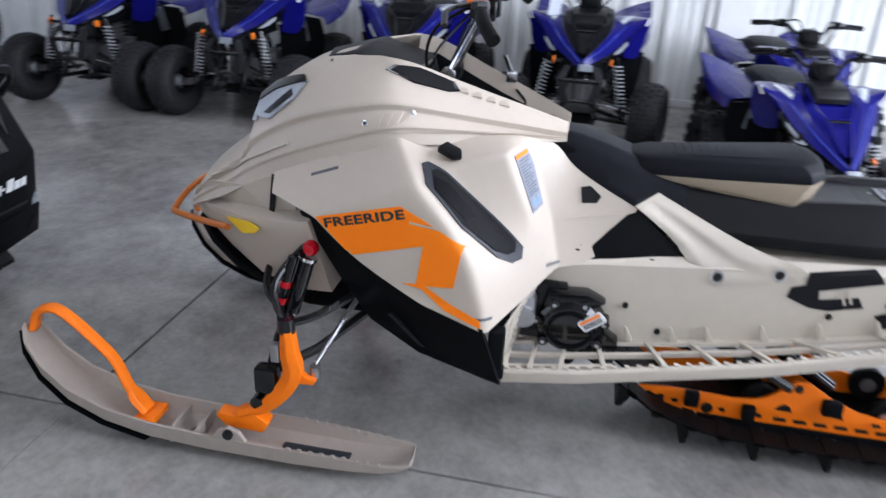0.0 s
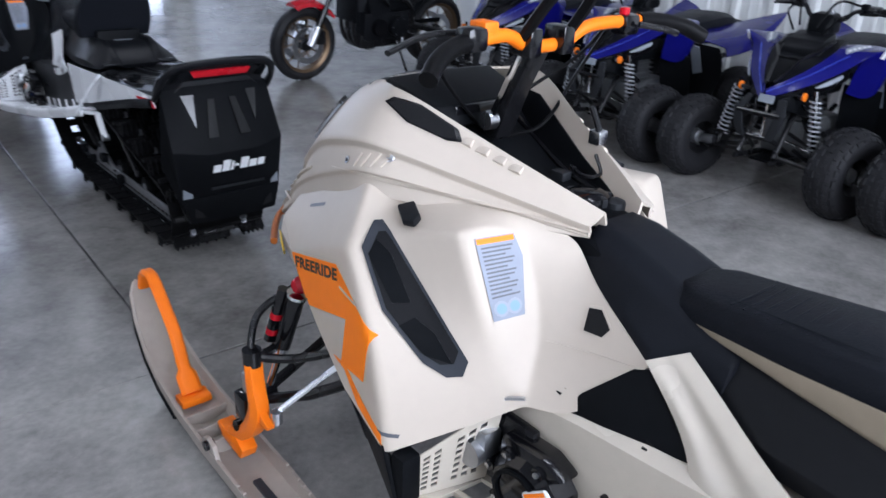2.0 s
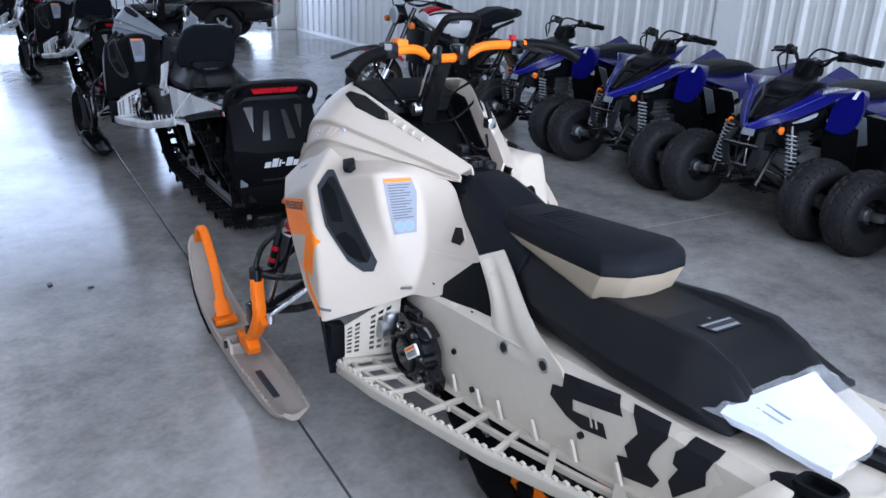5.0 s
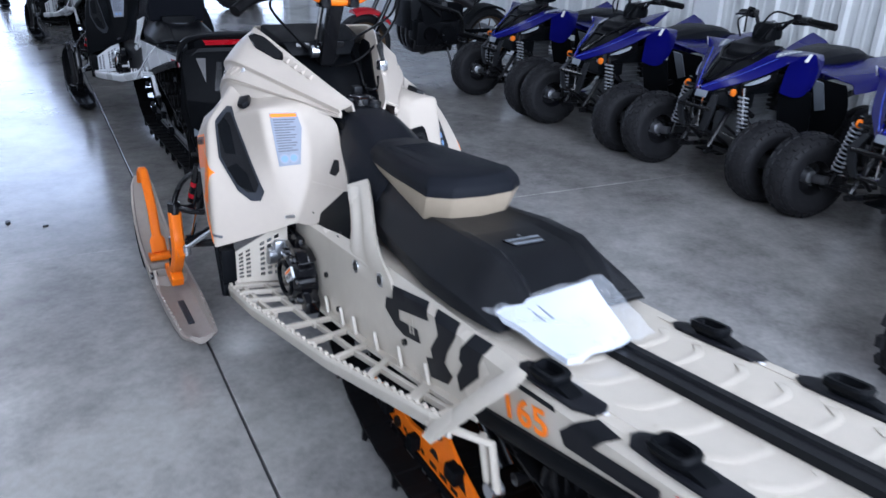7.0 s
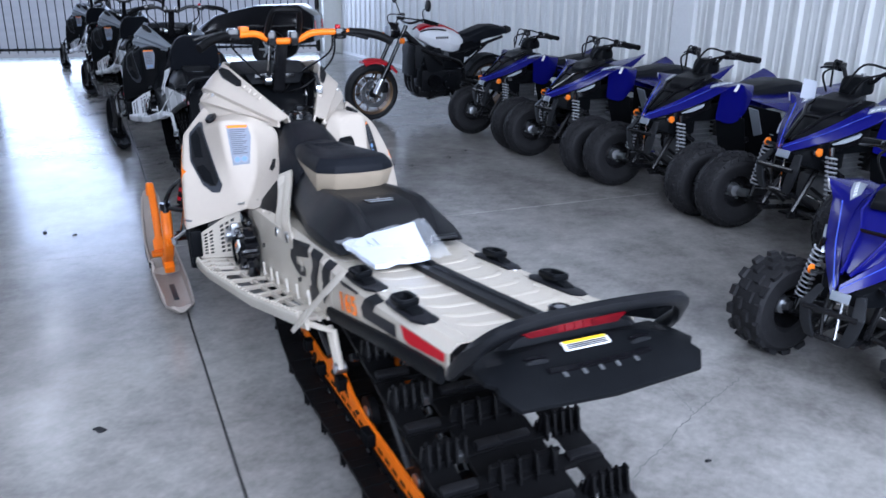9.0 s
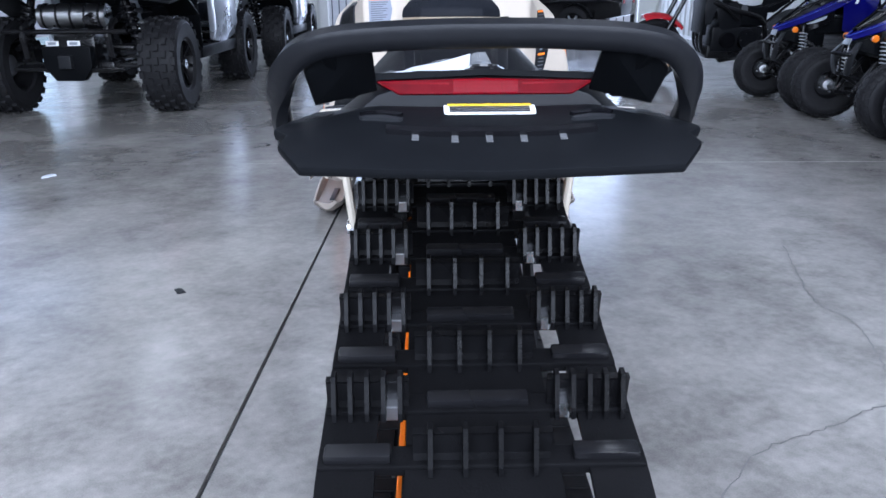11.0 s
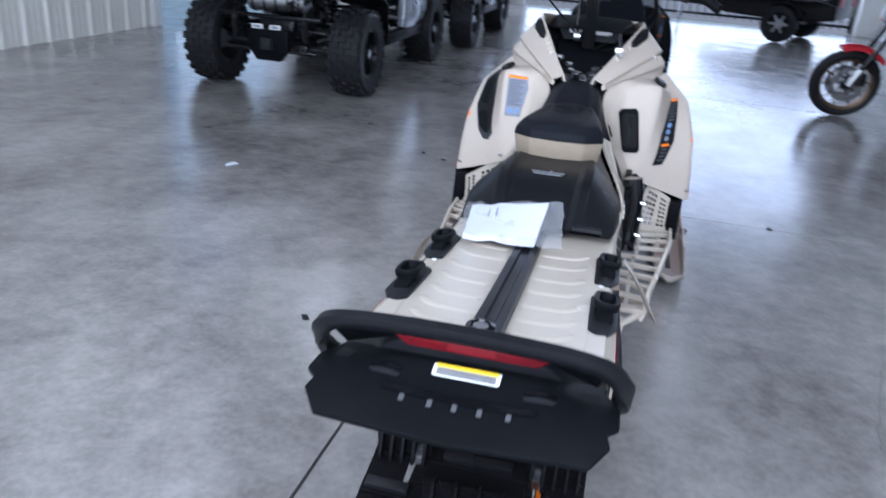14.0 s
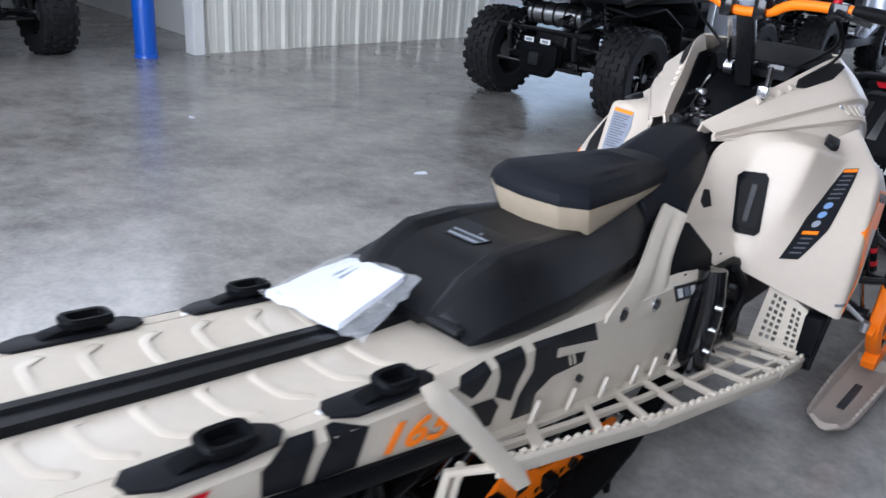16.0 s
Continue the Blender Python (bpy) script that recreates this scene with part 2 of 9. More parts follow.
def box(lo, hi, w=0.0, bm=None):
    bm2 = bmesh.new()
    m = Matrix.LocRotScale([(a + b) / 2 for a, b in zip(lo, hi)], None, [abs(b - a) for a, b in zip(lo, hi)])
    bmesh.ops.create_cube(bm2, size=1, matrix=m)
    bevelled(bm2, w)
    return joined(bm, bm2)


def joined(bm, other):
    """Adds the geometry of other to bm."""
    if bm is None:
        return other
    tmp = bpy.data.meshes.new("tmp")
    other.to_mesh(tmp)
    other.free()
    bm.from_mesh(tmp)
    bpy.data.meshes.remove(tmp)
    return bm


def loft(rings, closed=True, caps=True, w=0.0, seg=2):
    """A skin over rings of points, all of one length."""
    bm = bmesh.new()
    vs = [[bm.verts.new(p) for p in r] for r in rings]
    n = len(rings[0])
    for a, b in zip(vs, vs[1:]):
        for i in range(n if closed else n - 1):
            j = (i + 1) % n
            bm.faces.new((a[i], a[j], b[j], b[i]))
    if caps and closed:
        bm.faces.new(vs[0][::-1])
        bm.faces.new(vs[-1])
    bmesh.ops.recalc_face_normals(bm, faces=bm.faces)
    return bevelled(bm, w, seg)


def shell(verts, faces, thick=0.004, w=0.0, seg=2, centre=(-0.6, 0.0, 0.5)):
    """A panel over given corners and faces, thickened towards the centre."""
    bm = bmesh.new()
    vs = [bm.verts.new(v) for v in verts]
    for f in faces:
        bm.faces.new([vs[i] for i in f])
    bmesh.ops.recalc_face_normals(bm, faces=bm.faces)
    if sum((f.calc_center_median() - Vector(centre)).dot(f.normal) * f.calc_area() for f in bm.faces) < 0:
        bmesh.ops.reverse_faces(bm, faces=bm.faces)
    bm.normal_update()
    old = [f for f in bm.faces]
    inner = [bm.verts.new(v.co - v.normal * thick) for v in vs]
    at = {v: i for i, v in enumerate(vs)}
    for f in old:
        bm.faces.new([inner[at[v]] for v in reversed(f.verts)])
    for e in [e for e in bm.edges if len(e.link_faces) == 1 and e.verts[0] in at and e.verts[1] in at]:
        a, b = e.verts
        bm.faces.new((b, a, inner[at[a]], inner[at[b]]))
    bmesh.ops.recalc_face_normals(bm, faces=bm.faces)
    return bevelled(bm, w, seg)


def moulded(verts, faces, creases, thick=0.005, level=3, centre=(-0.6, 0.0, 0.5), edge=0.9):
    """A softly moulded sheet: a cage smoothed by subdivision; creases: (a, b, sharpness) of the cage's edges that stay folds."""
    bm = bmesh.new()
    vs = [bm.verts.new(v) for v in verts]
    for f in faces:
        bm.faces.new([vs[i] for i in f])
    lay = bm.edges.layers.float.new("crease_edge")
    for e in bm.edges:
        if len(e.link_faces) == 1:
            e[lay] = edge
    for a, b, k in creases:
        e = bm.edges.get((vs[a], vs[b]))
        if e:
            e[lay] = k
    me = bpy.data.meshes.new("cage")
    bmesh.ops.recalc_face_normals(bm, faces=bm.faces)
    bm.to_mesh(me)
    bm.free()
    tmp = new("tmp", me)
    sub = tmp.modifiers.new("smooth", "SUBSURF")
    sub.levels, sub.boundary_smooth = level, "PRESERVE_CORNERS"
    out = bpy.data.meshes.new_from_object(tmp.evaluated_get(bpy.context.evaluated_depsgraph_get()))
    bpy.data.objects.remove(tmp)
    bpy.data.meshes.remove(me)
    bm = bmesh.new()
    bm.from_mesh(out)
    bpy.data.meshes.remove(out)
    pts = [v.co.copy() for v in bm.verts]
    bm.verts.index_update()
    fs = [[v.index for v in f.verts] for f in bm.faces]
    bm.free()
    return shell(pts, fs, thick, 0.0, centre=centre)


def prism(outline, axis, lo, hi, w=0.0, seg=2):
    """A flat outline of (u, v) drawn out along an axis: x: (y, z), y: (x, z), z: (x, y)."""
    put = {"x": lambda u, v, d: (d, u, v), "y": lambda u, v, d: (u, d, v), "z": lambda u, v, d: (u, v, d)}[axis]
    return loft([[put(u, v, lo) for u, v in outline], [put(u, v, hi) for u, v in outline]], w=w, seg=seg)


def curve(points, steps=6):
    """Points along a smooth line through the given ones."""
    p = [Vector(q) for q in points]
    p = [2 * p[0] - p[1], *p, 2 * p[-1] - p[-2]]
    out = []
    for a, b, c, d in zip(p, p[1:], p[2:], p[3:]):
        for k in range(steps):
            t = k / steps
            out.append(0.5 * (2 * b + (c - a) * t + (2 * a - 5 * b + 4 * c - d) * t * t + (3 * b - a - 3 * c + d) * t ** 3))
    return [*out, p[-2]]


def tube(points, r, n=10, steps=0, flat=1.0, ends=None, bm=None):
    """A round bar along points; flat squashes it upright; ends: the radius at the last point."""
    pts = curve(points, steps) if steps else [Vector(q) for q in points]
    rings, side = [], None
    for i, q in enumerate(pts):
        d = (pts[min(i + 1, len(pts) - 1)] - pts[max(i - 1, 0)]).normalized()
        if side is None:
            side = d.cross(Vector((0, 0, 1)) if abs(d.z) < 0.9 else Vector((0, 1, 0))).normalized()
        side = (side - side.dot(d) * d).normalized()
        up = side.cross(d)
        rad = r if ends is None else r + (ends - r) * i / (len(pts) - 1)
        rings.append([q + rad * (math.cos(a) * side + flat * math.sin(a) * up) for a in [math.tau * (k + 0.5) / n for k in range(n)]])
    return joined(bm, loft(rings))


def lathe(profile, centre, axis="y", n=24, bm=None):
    """Turns (radius, along) points about an axis through centre; a closed ring of points gives a solid."""
    c = Vector(centre)
    e = {"x": Vector((1, 0, 0)), "y": Vector((0, 1, 0)), "z": Vector((0, 0, 1))}[axis]
    u = Vector((0, 0, 1)) if axis != "z" else Vector((1, 0, 0))
    v = e.cross(u)
    rings = [[c + e * a + r * (math.cos(math.tau * k / n) * u + math.sin(math.tau * k / n) * v) for r, a in profile] for k in range(n)]
    b2 = bmesh.new()
    vs = [[b2.verts.new(p) for p in r] for r in rings]
    m = len(profile)
    for k in range(n):
        a, b = vs[k], vs[(k + 1) % n]
        for i in range(m):
            j = (i + 1) % m
            b2.faces.new((a[i], a[j], b[j], b[i]))
    bmesh.ops.remove_doubles(b2, verts=b2.verts, dist=1e-5)
    bmesh.ops.recalc_face_normals(b2, faces=b2.faces)
    return joined(bm, b2)


def disc(r, centre, axis, lo, hi, n=24, bm=None, inner=0.0):
    return lathe([(inner, lo), (r, lo), (r, hi), (inner, hi)], centre, axis, n, bm)


def coil(a, b, r, wire, turns, n=6, per=12):
    a, b = Vector(a), Vector(b)
    d = (b - a).normalized()
    s = d.cross(Vector((0, 1, 0.01))).normalized()
    u = s.cross(d)
    k = turns * per
    pts = [a + (b - a) * i / k + r * (math.cos(math.tau * i / per) * s + math.sin(math.tau * i / per) * u) for i in range(k + 1)]
    return tube(pts, wire, n)


def moved(bm, m):
    bmesh.ops.transform(bm, matrix=m, verts=bm.verts)
    return bm


def mirror_y(points, s):
    """Points given for the side y < 0, for that side (s = -1) or the other (s = 1)."""
    return [(x, -y * s, z) for x, y, z in points]


def letters(text, size, m, material, parent, label="", depth=0.001, name="lettering", shear=0.0, space=1.0, bold=0.02):
    cu = bpy.data.curves.new("text", "FONT")
    cu.body, cu.size, cu.extrude, cu.align_x, cu.align_y = text, size, depth, "CENTER", "CENTER"
    cu.shear, cu.space_character, cu.offset = shear, space, size * bold
    tmp = new("tmp", cu)
    me = bpy.data.meshes.new_from_object(tmp.evaluated_get(bpy.context.evaluated_depsgraph_get()))
    bpy.data.objects.remove(tmp)
    me.materials.append(material)
    ob = new(name, me)
    ob.parent = parent
    ob.matrix_basis = m
    return tagged(ob, label)


def facing(origin, right, up):
    """A pose whose x runs along right and whose y runs along up, as near as a right angle allows."""
    r = Vector(right).normalized()
    n = r.cross(Vector(up)).normalized()
    u = n.cross(r)
    return Matrix(((r.x, u.x, n.x, origin[0]), (r.y, u.y, n.y, origin[1]), (r.z, u.z, n.z, origin[2]), (0, 0, 0, 1)))


def decal(outline, m, thick=0.0015):
    """A thin sticker with an outline of (u, v) in the plane of the pose m."""
    return moved(prism(outline, "z", 0.0, thick), m)


def skin(ob):
    """A search tree over a mesh object's faces."""
    bm = bmesh.new()
    bm.from_mesh(ob.data)
    tree = BVHTree.FromBMesh(bm)
    bm.free()
    return tree


def newell(pts):
    n = Vector()
    for a, b in zip(pts, [*pts[1:], pts[0]]):
        n += Vector(((a.y - b.y) * (a.z + b.z), (a.z - b.z) * (a.x + b.x), (a.x - b.x) * (a.y + b.y)))
    return n.normalized()


def cling(tree, q, n, lift):
    """The place on the skin under q, seen along -n, lifted a little."""
    hit = tree.ray_cast(q + n * 0.09, -n, 0.2)
    if hit[0] is None:
        hit = tree.find_nearest(q)
        return hit[0] + n * lift
    return hit[0] + n * lift


def wrap(tree, pts, centre=(-0.75, 0.0, 0.6), lift=0.0015, thick=0.001, step=0.009, way=None):
    """A thin sticker that follows the skin below an outline of points in space."""
    pts = [Vector(p) for p in pts]
    mid = sum(pts, Vector()) / len(pts)
    n = Vector(way).normalized() if way else newell(pts)
    if not way and n.dot(mid - Vector(centre)) < 0:
        n = -n
    u = (pts[1] - pts[0]).normalized()
    u = (u - n * u.dot(n)).normalized()
    v = n.cross(u)
    bm = bmesh.new()
    bm.faces.new([bm.verts.new(p - n * (p - mid).dot(n)) for p in pts])
    for axis in (u, v):
        lo, hi = min((p - mid).dot(axis) for p in pts), max((p - mid).dot(axis) for p in pts)
        k = max(1, int((hi - lo) / step))
        for i in range(1, k):
            bmesh.ops.bisect_plane(bm, geom=bm.verts[:] + bm.edges[:] + bm.faces[:], plane_co=mid + axis * (lo + (hi - lo) * i / k), plane_no=axis)
    bm.normal_update()
    for w in bm.verts:
        w.co = cling(tree, w.co.copy(), n, lift)
    if thick:
        ret = bmesh.ops.extrude_face_region(bm, geom=bm.faces[:])
        bmesh.ops.translate(bm, vec=n * thick, verts=[q for q in ret["geom"] if isinstance(q, bmesh.types.BMVert)])
    return bm


def spread(corners):
    """Maps (u, w) in the unit square to a place between four corners: u along the top edge, w downwards."""
    a, b, c, d = (Vector(p) for p in corners)
    return lambda u, w: (a * (1 - u) + b * u) * (1 - w) + (d * (1 - u) + c * u) * w

# ---- the building ----
WEST, EAST, NORTH, SOUTH, HIGH = -14.3, 4.7, 4.29, -5.62, 5.2


def setting(name, bm, material, kind="structure", smooth=0):
    ob = part(name, bm, material, None, kind=kind, smooth=smooth)
    ob.matrix_world = B
    return ob


ground = part("ground", box((-400, -400, -0.6), (400, 400, -0.31)), GROUND, None, kind="structure", smooth=0)
apron = setting("pavement", box((WEST - 40, -30, -0.32), (WEST - 0.02, 30, -0.03)), GROUND)
floor = setting("floor", box((WEST, SOUTH - 2.5, -0.3), (EAST, NORTH + 0.1, -0.012)), JOINT)
XJ = [WEST, -12.9, -9.16, -5.45, -1.73, 1.99, EAST]
YJ = [SOUTH - 2.5, -0.46, NORTH + 0.1]
for xa, xb in zip(XJ, XJ[1:]):
    for ya, yb in zip(YJ, YJ[1:]):
        g = 0.0045
        h = 0.0012 if ya < -1 else g
        part("slab", box((xa + h, ya + g, -0.2), (xb - h, yb - g, 0.0), 0.003 if h == g else 0.0008), CONCRETE, floor, smooth=0)


def crack(points, seed, wide=0.0026):
    """A wandering hairline crack in the slab."""
    rnd = random.Random(seed)
    p = curve(points, 14)
    p = [q + Vector((rnd.uniform(-1, 1), rnd.uniform(-1, 1), 0)) * 0.006 for q in p]
    bm = bmesh.new()
    rows = []
    for i, q in enumerate(p):
        d = (p[min(i + 1, len(p) - 1)] - p[max(i - 1, 0)]).normalized()
        s = Vector((-d.y, d.x, 0)) * wide * rnd.uniform(0.3, 1.0)
        rows.append([bm.verts.new((*(q + k).xy, 0.0012)) for k in (s, -s)])
    for a, b in zip(rows, rows[1:]):
        bm.faces.new((a[0], a[1], b[1], b[0]))
    part("crack", bm, CRACK, floor, smooth=0).matrix_world = Matrix()


CRACKS = [
    [(1.6, 0.2, 0), (1.04, 0.51, 0), (0.88, 0.766, 0), (0.77, 0.98, 0), (0.715, 1.134, 0), (0.62, 1.4, 0)],
    [(0.77, 0.99, 0), (0.68, 1.02, 0), (0.36, 1.10, 0), (0.176, 1.07, 0), (-0.3, 1.2, 0)],
    [(0.9, -2.6, 0), (0.336, -2.9, 0), (0.10, -3.05, 0), (-0.166, -3.29, 0), (-0.7, -3.6, 0), (-1.5, -3.5, 0)],
    [(-0.166, -3.29, 0), (-0.5, -2.9, 0), (-1.1, -2.8, 0)],
]
for i, c in enumerate(CRACKS):
    crack(c, i)


def ribbed(length, height, pitch, depth, foot=0.0):
    """A profiled steel sheet standing along x, its ribs towards -y."""
    prof, x = [], 0.0
    while x < length - 0.01:
        w = min(pitch, length - x)
        if w > 0.1:
            prof += [(x, 0), (x + w - 0.085, 0), (x + w - 0.062, -depth), (x + w - 0.023, -depth), (x + w - 0.002, 0)]
            k = (w - 0.085) / 3
            for j in (1, 2):
                prof[-4:-4] = [(x + k * j - 0.016, 0), (x + k * j - 0.008, -0.005), (x + k * j + 0.008, -0.005), (x + k * j + 0.016, 0)]
        x += w
    prof += [(length, 0)]
    ring = [*prof, (length, 0.09), (0, 0.09)]
    return loft([[(a, b, foot) for a, b in ring], [(a, b, height) for a, b in ring]])


def wall(name, xa, ya, length, rz, height, material, foot=0.0, pitch=0.30):
    ob = part(name, ribbed(length, height, pitch, 0.028, foot), material, None, kind="structure", smooth=0)
    ob.matrix_world = B @ pose(xa, ya, 0, 0, 0, rz)
    return ob


wall("wall_north", WEST, NORTH, EAST - WEST, 0, HIGH, WALL_METAL)
wall("wall_south_a", -2.15, SOUTH, -2.15 + 5.95, 180, HIGH, WALL_BEIGE, pitch=0.31)
wall("wall_south_b", -9.2, SOUTH, -9.2 - WEST, 180, HIGH, WALL_BEIGE, pitch=0.31)
wall("wall_south_c", EAST, SOUTH, EAST - 2.0, 180, HIGH, WALL_BEIGE, pitch=0.31)
wall("wall_south_header_a", -5.95, SOUTH, 3.25, 180, HIGH, WALL_BEIGE, foot=3.7, pitch=0.31)
wall("wall_south_header_b", 2.0, SOUTH, 4.15, 180, HIGH, WALL_BEIGE, foot=3.7, pitch=0.31)
wall("wall_west_header", WEST, SOUTH, NORTH - SOUTH, 90, HIGH, WALL_METAL, foot=4.1)
wall("wall_west_south", WEST, SOUTH, 3.0, 90, 4.1, WALL_METAL)
# Unseen east end; its opening is made up to let the fill lamp in.
wall("wall_east_a", EAST, NORTH, 1.6, -90, HIGH, WALL_METAL)
wall("wall_east_b", EAST, SOUTH + 3.1, 3.1, -90, HIGH, WALL_METAL)
wall("wall_east_header", EAST, NORTH - 1.6, NORTH - SOUTH - 4.7, -90, HIGH, WALL_METAL, foot=4.1)
# side room behind the south doorway
setting("wall_annex_back", box((-2.6, SOUTH - 4.3, -0.012), (2.6, SOUTH - 4.2, 3.7)), WALL_TRIM)
setting("wall_annex_west", box((-2.6, SOUTH - 4.2, -0.012), (-2.5, SOUTH - 0.1, 3.7)), WALL_TRIM)
setting("wall_annex_east", box((2.5, SOUTH - 4.2, -0.012), (2.6, SOUTH - 0.1, 3.7)), WALL_TRIM)
setting("floor_annex", box((-2.5, SOUTH - 4.2, -0.3), (2.5, SOUTH - 2.505, 0.0)), CONCRETE)
setting("ceiling_annex", box((-2.6, SOUTH - 4.3, 3.7), (2.6, SOUTH - 0.1, 3.8)), CEIL)
setting("ceiling", box((WEST - 0.1, SOUTH - 0.2, HIGH), (EAST + 0.1, NORTH + 0.2, HIGH + 0.12)), CEIL)
# jambs, corner posts and base angles
for x, y, w in ((-2.09, SOUTH, 0.11), (-6.03, SOUTH, 0.14), (-9.12, SOUTH, 0.14), (2.08, SOUTH, 0.14)):
    setting("trim", box((x - w / 2, y - 0.10, 0), (x + w / 2, y + 0.06, 3.72), 0.006), WALL_TRIM)
setting("trim", box((WEST - 0.12, NORTH - 0.42, 0), (WEST + 0.22, NORTH + 0.05, HIGH - 0.01), 0.01), WALL_BEIGE)
setting("trim", box((WEST - 0.12, SOUTH + 2.98, 0), (WEST + 0.12, SOUTH + 3.15, 4.1), 0.008), WALL_TRIM)
for xp in (-3.30, 0.55):
    setting("trim", box((xp - 0.14, NORTH - 0.05, 0.0), (xp + 0.14, NORTH - 0.002, HIGH - 0.01), 0.004), WALL_TRIM)
setting("baseboard", box((WEST + 0.24, NORTH - 0.035, 0.0), (EAST, NORTH - 0.001, 0.055), 0.002), WALL_TRIM)

# made-up ceiling lamps, out of view, added to light the hall from above
lamp_first = thing("ceiling_lamp", "long white LED lamp added under the unseen ceiling", "lamp", "ceiling lamps")
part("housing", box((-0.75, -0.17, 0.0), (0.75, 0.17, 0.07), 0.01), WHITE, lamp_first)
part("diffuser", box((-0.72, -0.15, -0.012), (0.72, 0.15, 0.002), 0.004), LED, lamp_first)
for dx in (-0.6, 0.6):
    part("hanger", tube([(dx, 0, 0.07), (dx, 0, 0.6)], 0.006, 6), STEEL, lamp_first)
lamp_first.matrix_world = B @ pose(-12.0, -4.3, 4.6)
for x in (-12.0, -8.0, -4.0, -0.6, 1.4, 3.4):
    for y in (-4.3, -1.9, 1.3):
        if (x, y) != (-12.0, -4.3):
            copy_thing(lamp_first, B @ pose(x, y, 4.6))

# wrought-iron gate across the west opening
gate = thing("metal_gate", "black iron bar gate across the wide bright doorway", "gate", m=B @ pose(WEST - 0.35, 0, 0))
for z in (0.12, 1.15, 2.15):
    part("rail", box((-0.02, -4.2, z - 0.025), (0.02, 3.9, z + 0.025), 0.003), BLACK_METAL, gate)
bar0 = part("bar", box((-0.009, -0.009, 0.05), (0.009, 0.009, 2.3), 0.002), BLACK_METAL, gate)
bar0.matrix_basis = pose(0, -4.1, 0)
for i in range(1, 54):
    share(bar0, pose(0, -4.1 + i * 0.15, 0))
for y in (-4.2, -0.45, -0.30, 3.9):
    part("post", box((-0.04, y - 0.04, 0.0), (0.04, y + 0.04, 2.4), 0.005), BLACK_METAL, gate)

# blue bollard at the south doorway
bollard = thing("bollard", "blue painted steel bollard beside the doorway", "bollard", m=pose(-1.775, -5.60, 0))
part("post", lathe([(0, 0), (0.092, 0), (0.092, 1.15), (0.075, 1.20), (0.04, 1.225), (0, 1.23)], (0, 0, 0), "z", 28), BLUE_POST, bollard)
part("collar", lathe([(0.092, 0), (0.105, 0), (0.100, 0.02), (0.092, 0.025)], (0, 0, 0), "z", 28), BLUE_POST, bollard)

# litter on the floor
for i, (x, y, s, c) in enumerate(((-2.267, -1.013, 0.028, DARK_GREY), (0.069, -0.826, 0.03, DARK_GREY), (-1.055, -3.609, 0.035, PAPER), (-1.499, -1.952, 0.05, PAPER),
                                  (-1.714, 1.016, 0.03, DARK_GREY), (0.998, 0.832, 0.012, DARK_GREY), (-2.16, -0.86, 0.018, DARK_GREY))):
    rnd = random.Random(i)
    ring = [(s * rnd.uniform(0.5, 1.0) * math.cos(a), s * 0.6 * rnd.uniform(0.5, 1.0) * math.sin(a)) for a in [math.tau * k / 9 for k in range(9)]]
    ob = part("paper_scrap" if c is PAPER else "dry_leaf", loft([[(u, v, 0.0) for u, v in ring], [(u * 0.9, v * 0.9, 0.003 + 0.006 * rnd.random()) for u, v in ring]]), c)
    ob.matrix_world = pose(x, y, 0.0, 0, 0, 50 * i)
    tagged(ob, "small torn scrap of white paper on concrete" if c is PAPER else "small dark dry leaf on the concrete floor", "litter", "floor litter")

# ---- snowmobiles ----
def hexagon_outline(w, h, cut):
    return [(-w, -h + cut), (-w + cut, -h), (w - cut, -h), (w, -h + cut), (w, h - cut), (w - cut, h), (-w + cut, h), (-w, h - cut)]


def track_path():
    """The belt's centre line (x, z), walked once round: over the drive wheel, back along the top, round the rear wheel and home."""
    pts = []
    arc = lambda cx, cz, r, a0, a1, n: [(cx + r * math.cos(radians(a0 + (a1 - a0) * k / n)), cz + r * math.sin(radians(a0 + (a1 - a0) * k / n))) for k in range(n + 1)]
    pts += arc(-0.34, 0.44, 0.105, 205, 80, 8)
    pts += [(0.1, 0.535), (0.45, 0.515), (0.72, 0.485)]
    pts += arc(1.45, 0.195, 0.118, 75, -90, 10)
    pts += [(0.25, 0.077), (0.12, 0.082), (0.02, 0.10), (-0.08, 0.135)]
    return pts


def even(points, n, shift=0.0):
    """n points evenly spaced round a closed line, with the way along at each."""
    p = [Vector((x, 0, z)) for x, z in points]
    p.append(p[0])
    lens = [0.0]
    for a, b in zip(p, p[1:]):
        lens.append(lens[-1] + (b - a).length)
    out = []
    for k in range(n):
        d = lens[-1] * (k + shift) / n
        i = max(j for j in range(len(lens) - 1) if lens[j] <= d)
        way = (p[i + 1] - p[i]).normalized()
        out.append((p[i] + way * (d - lens[i]), way))
    return out


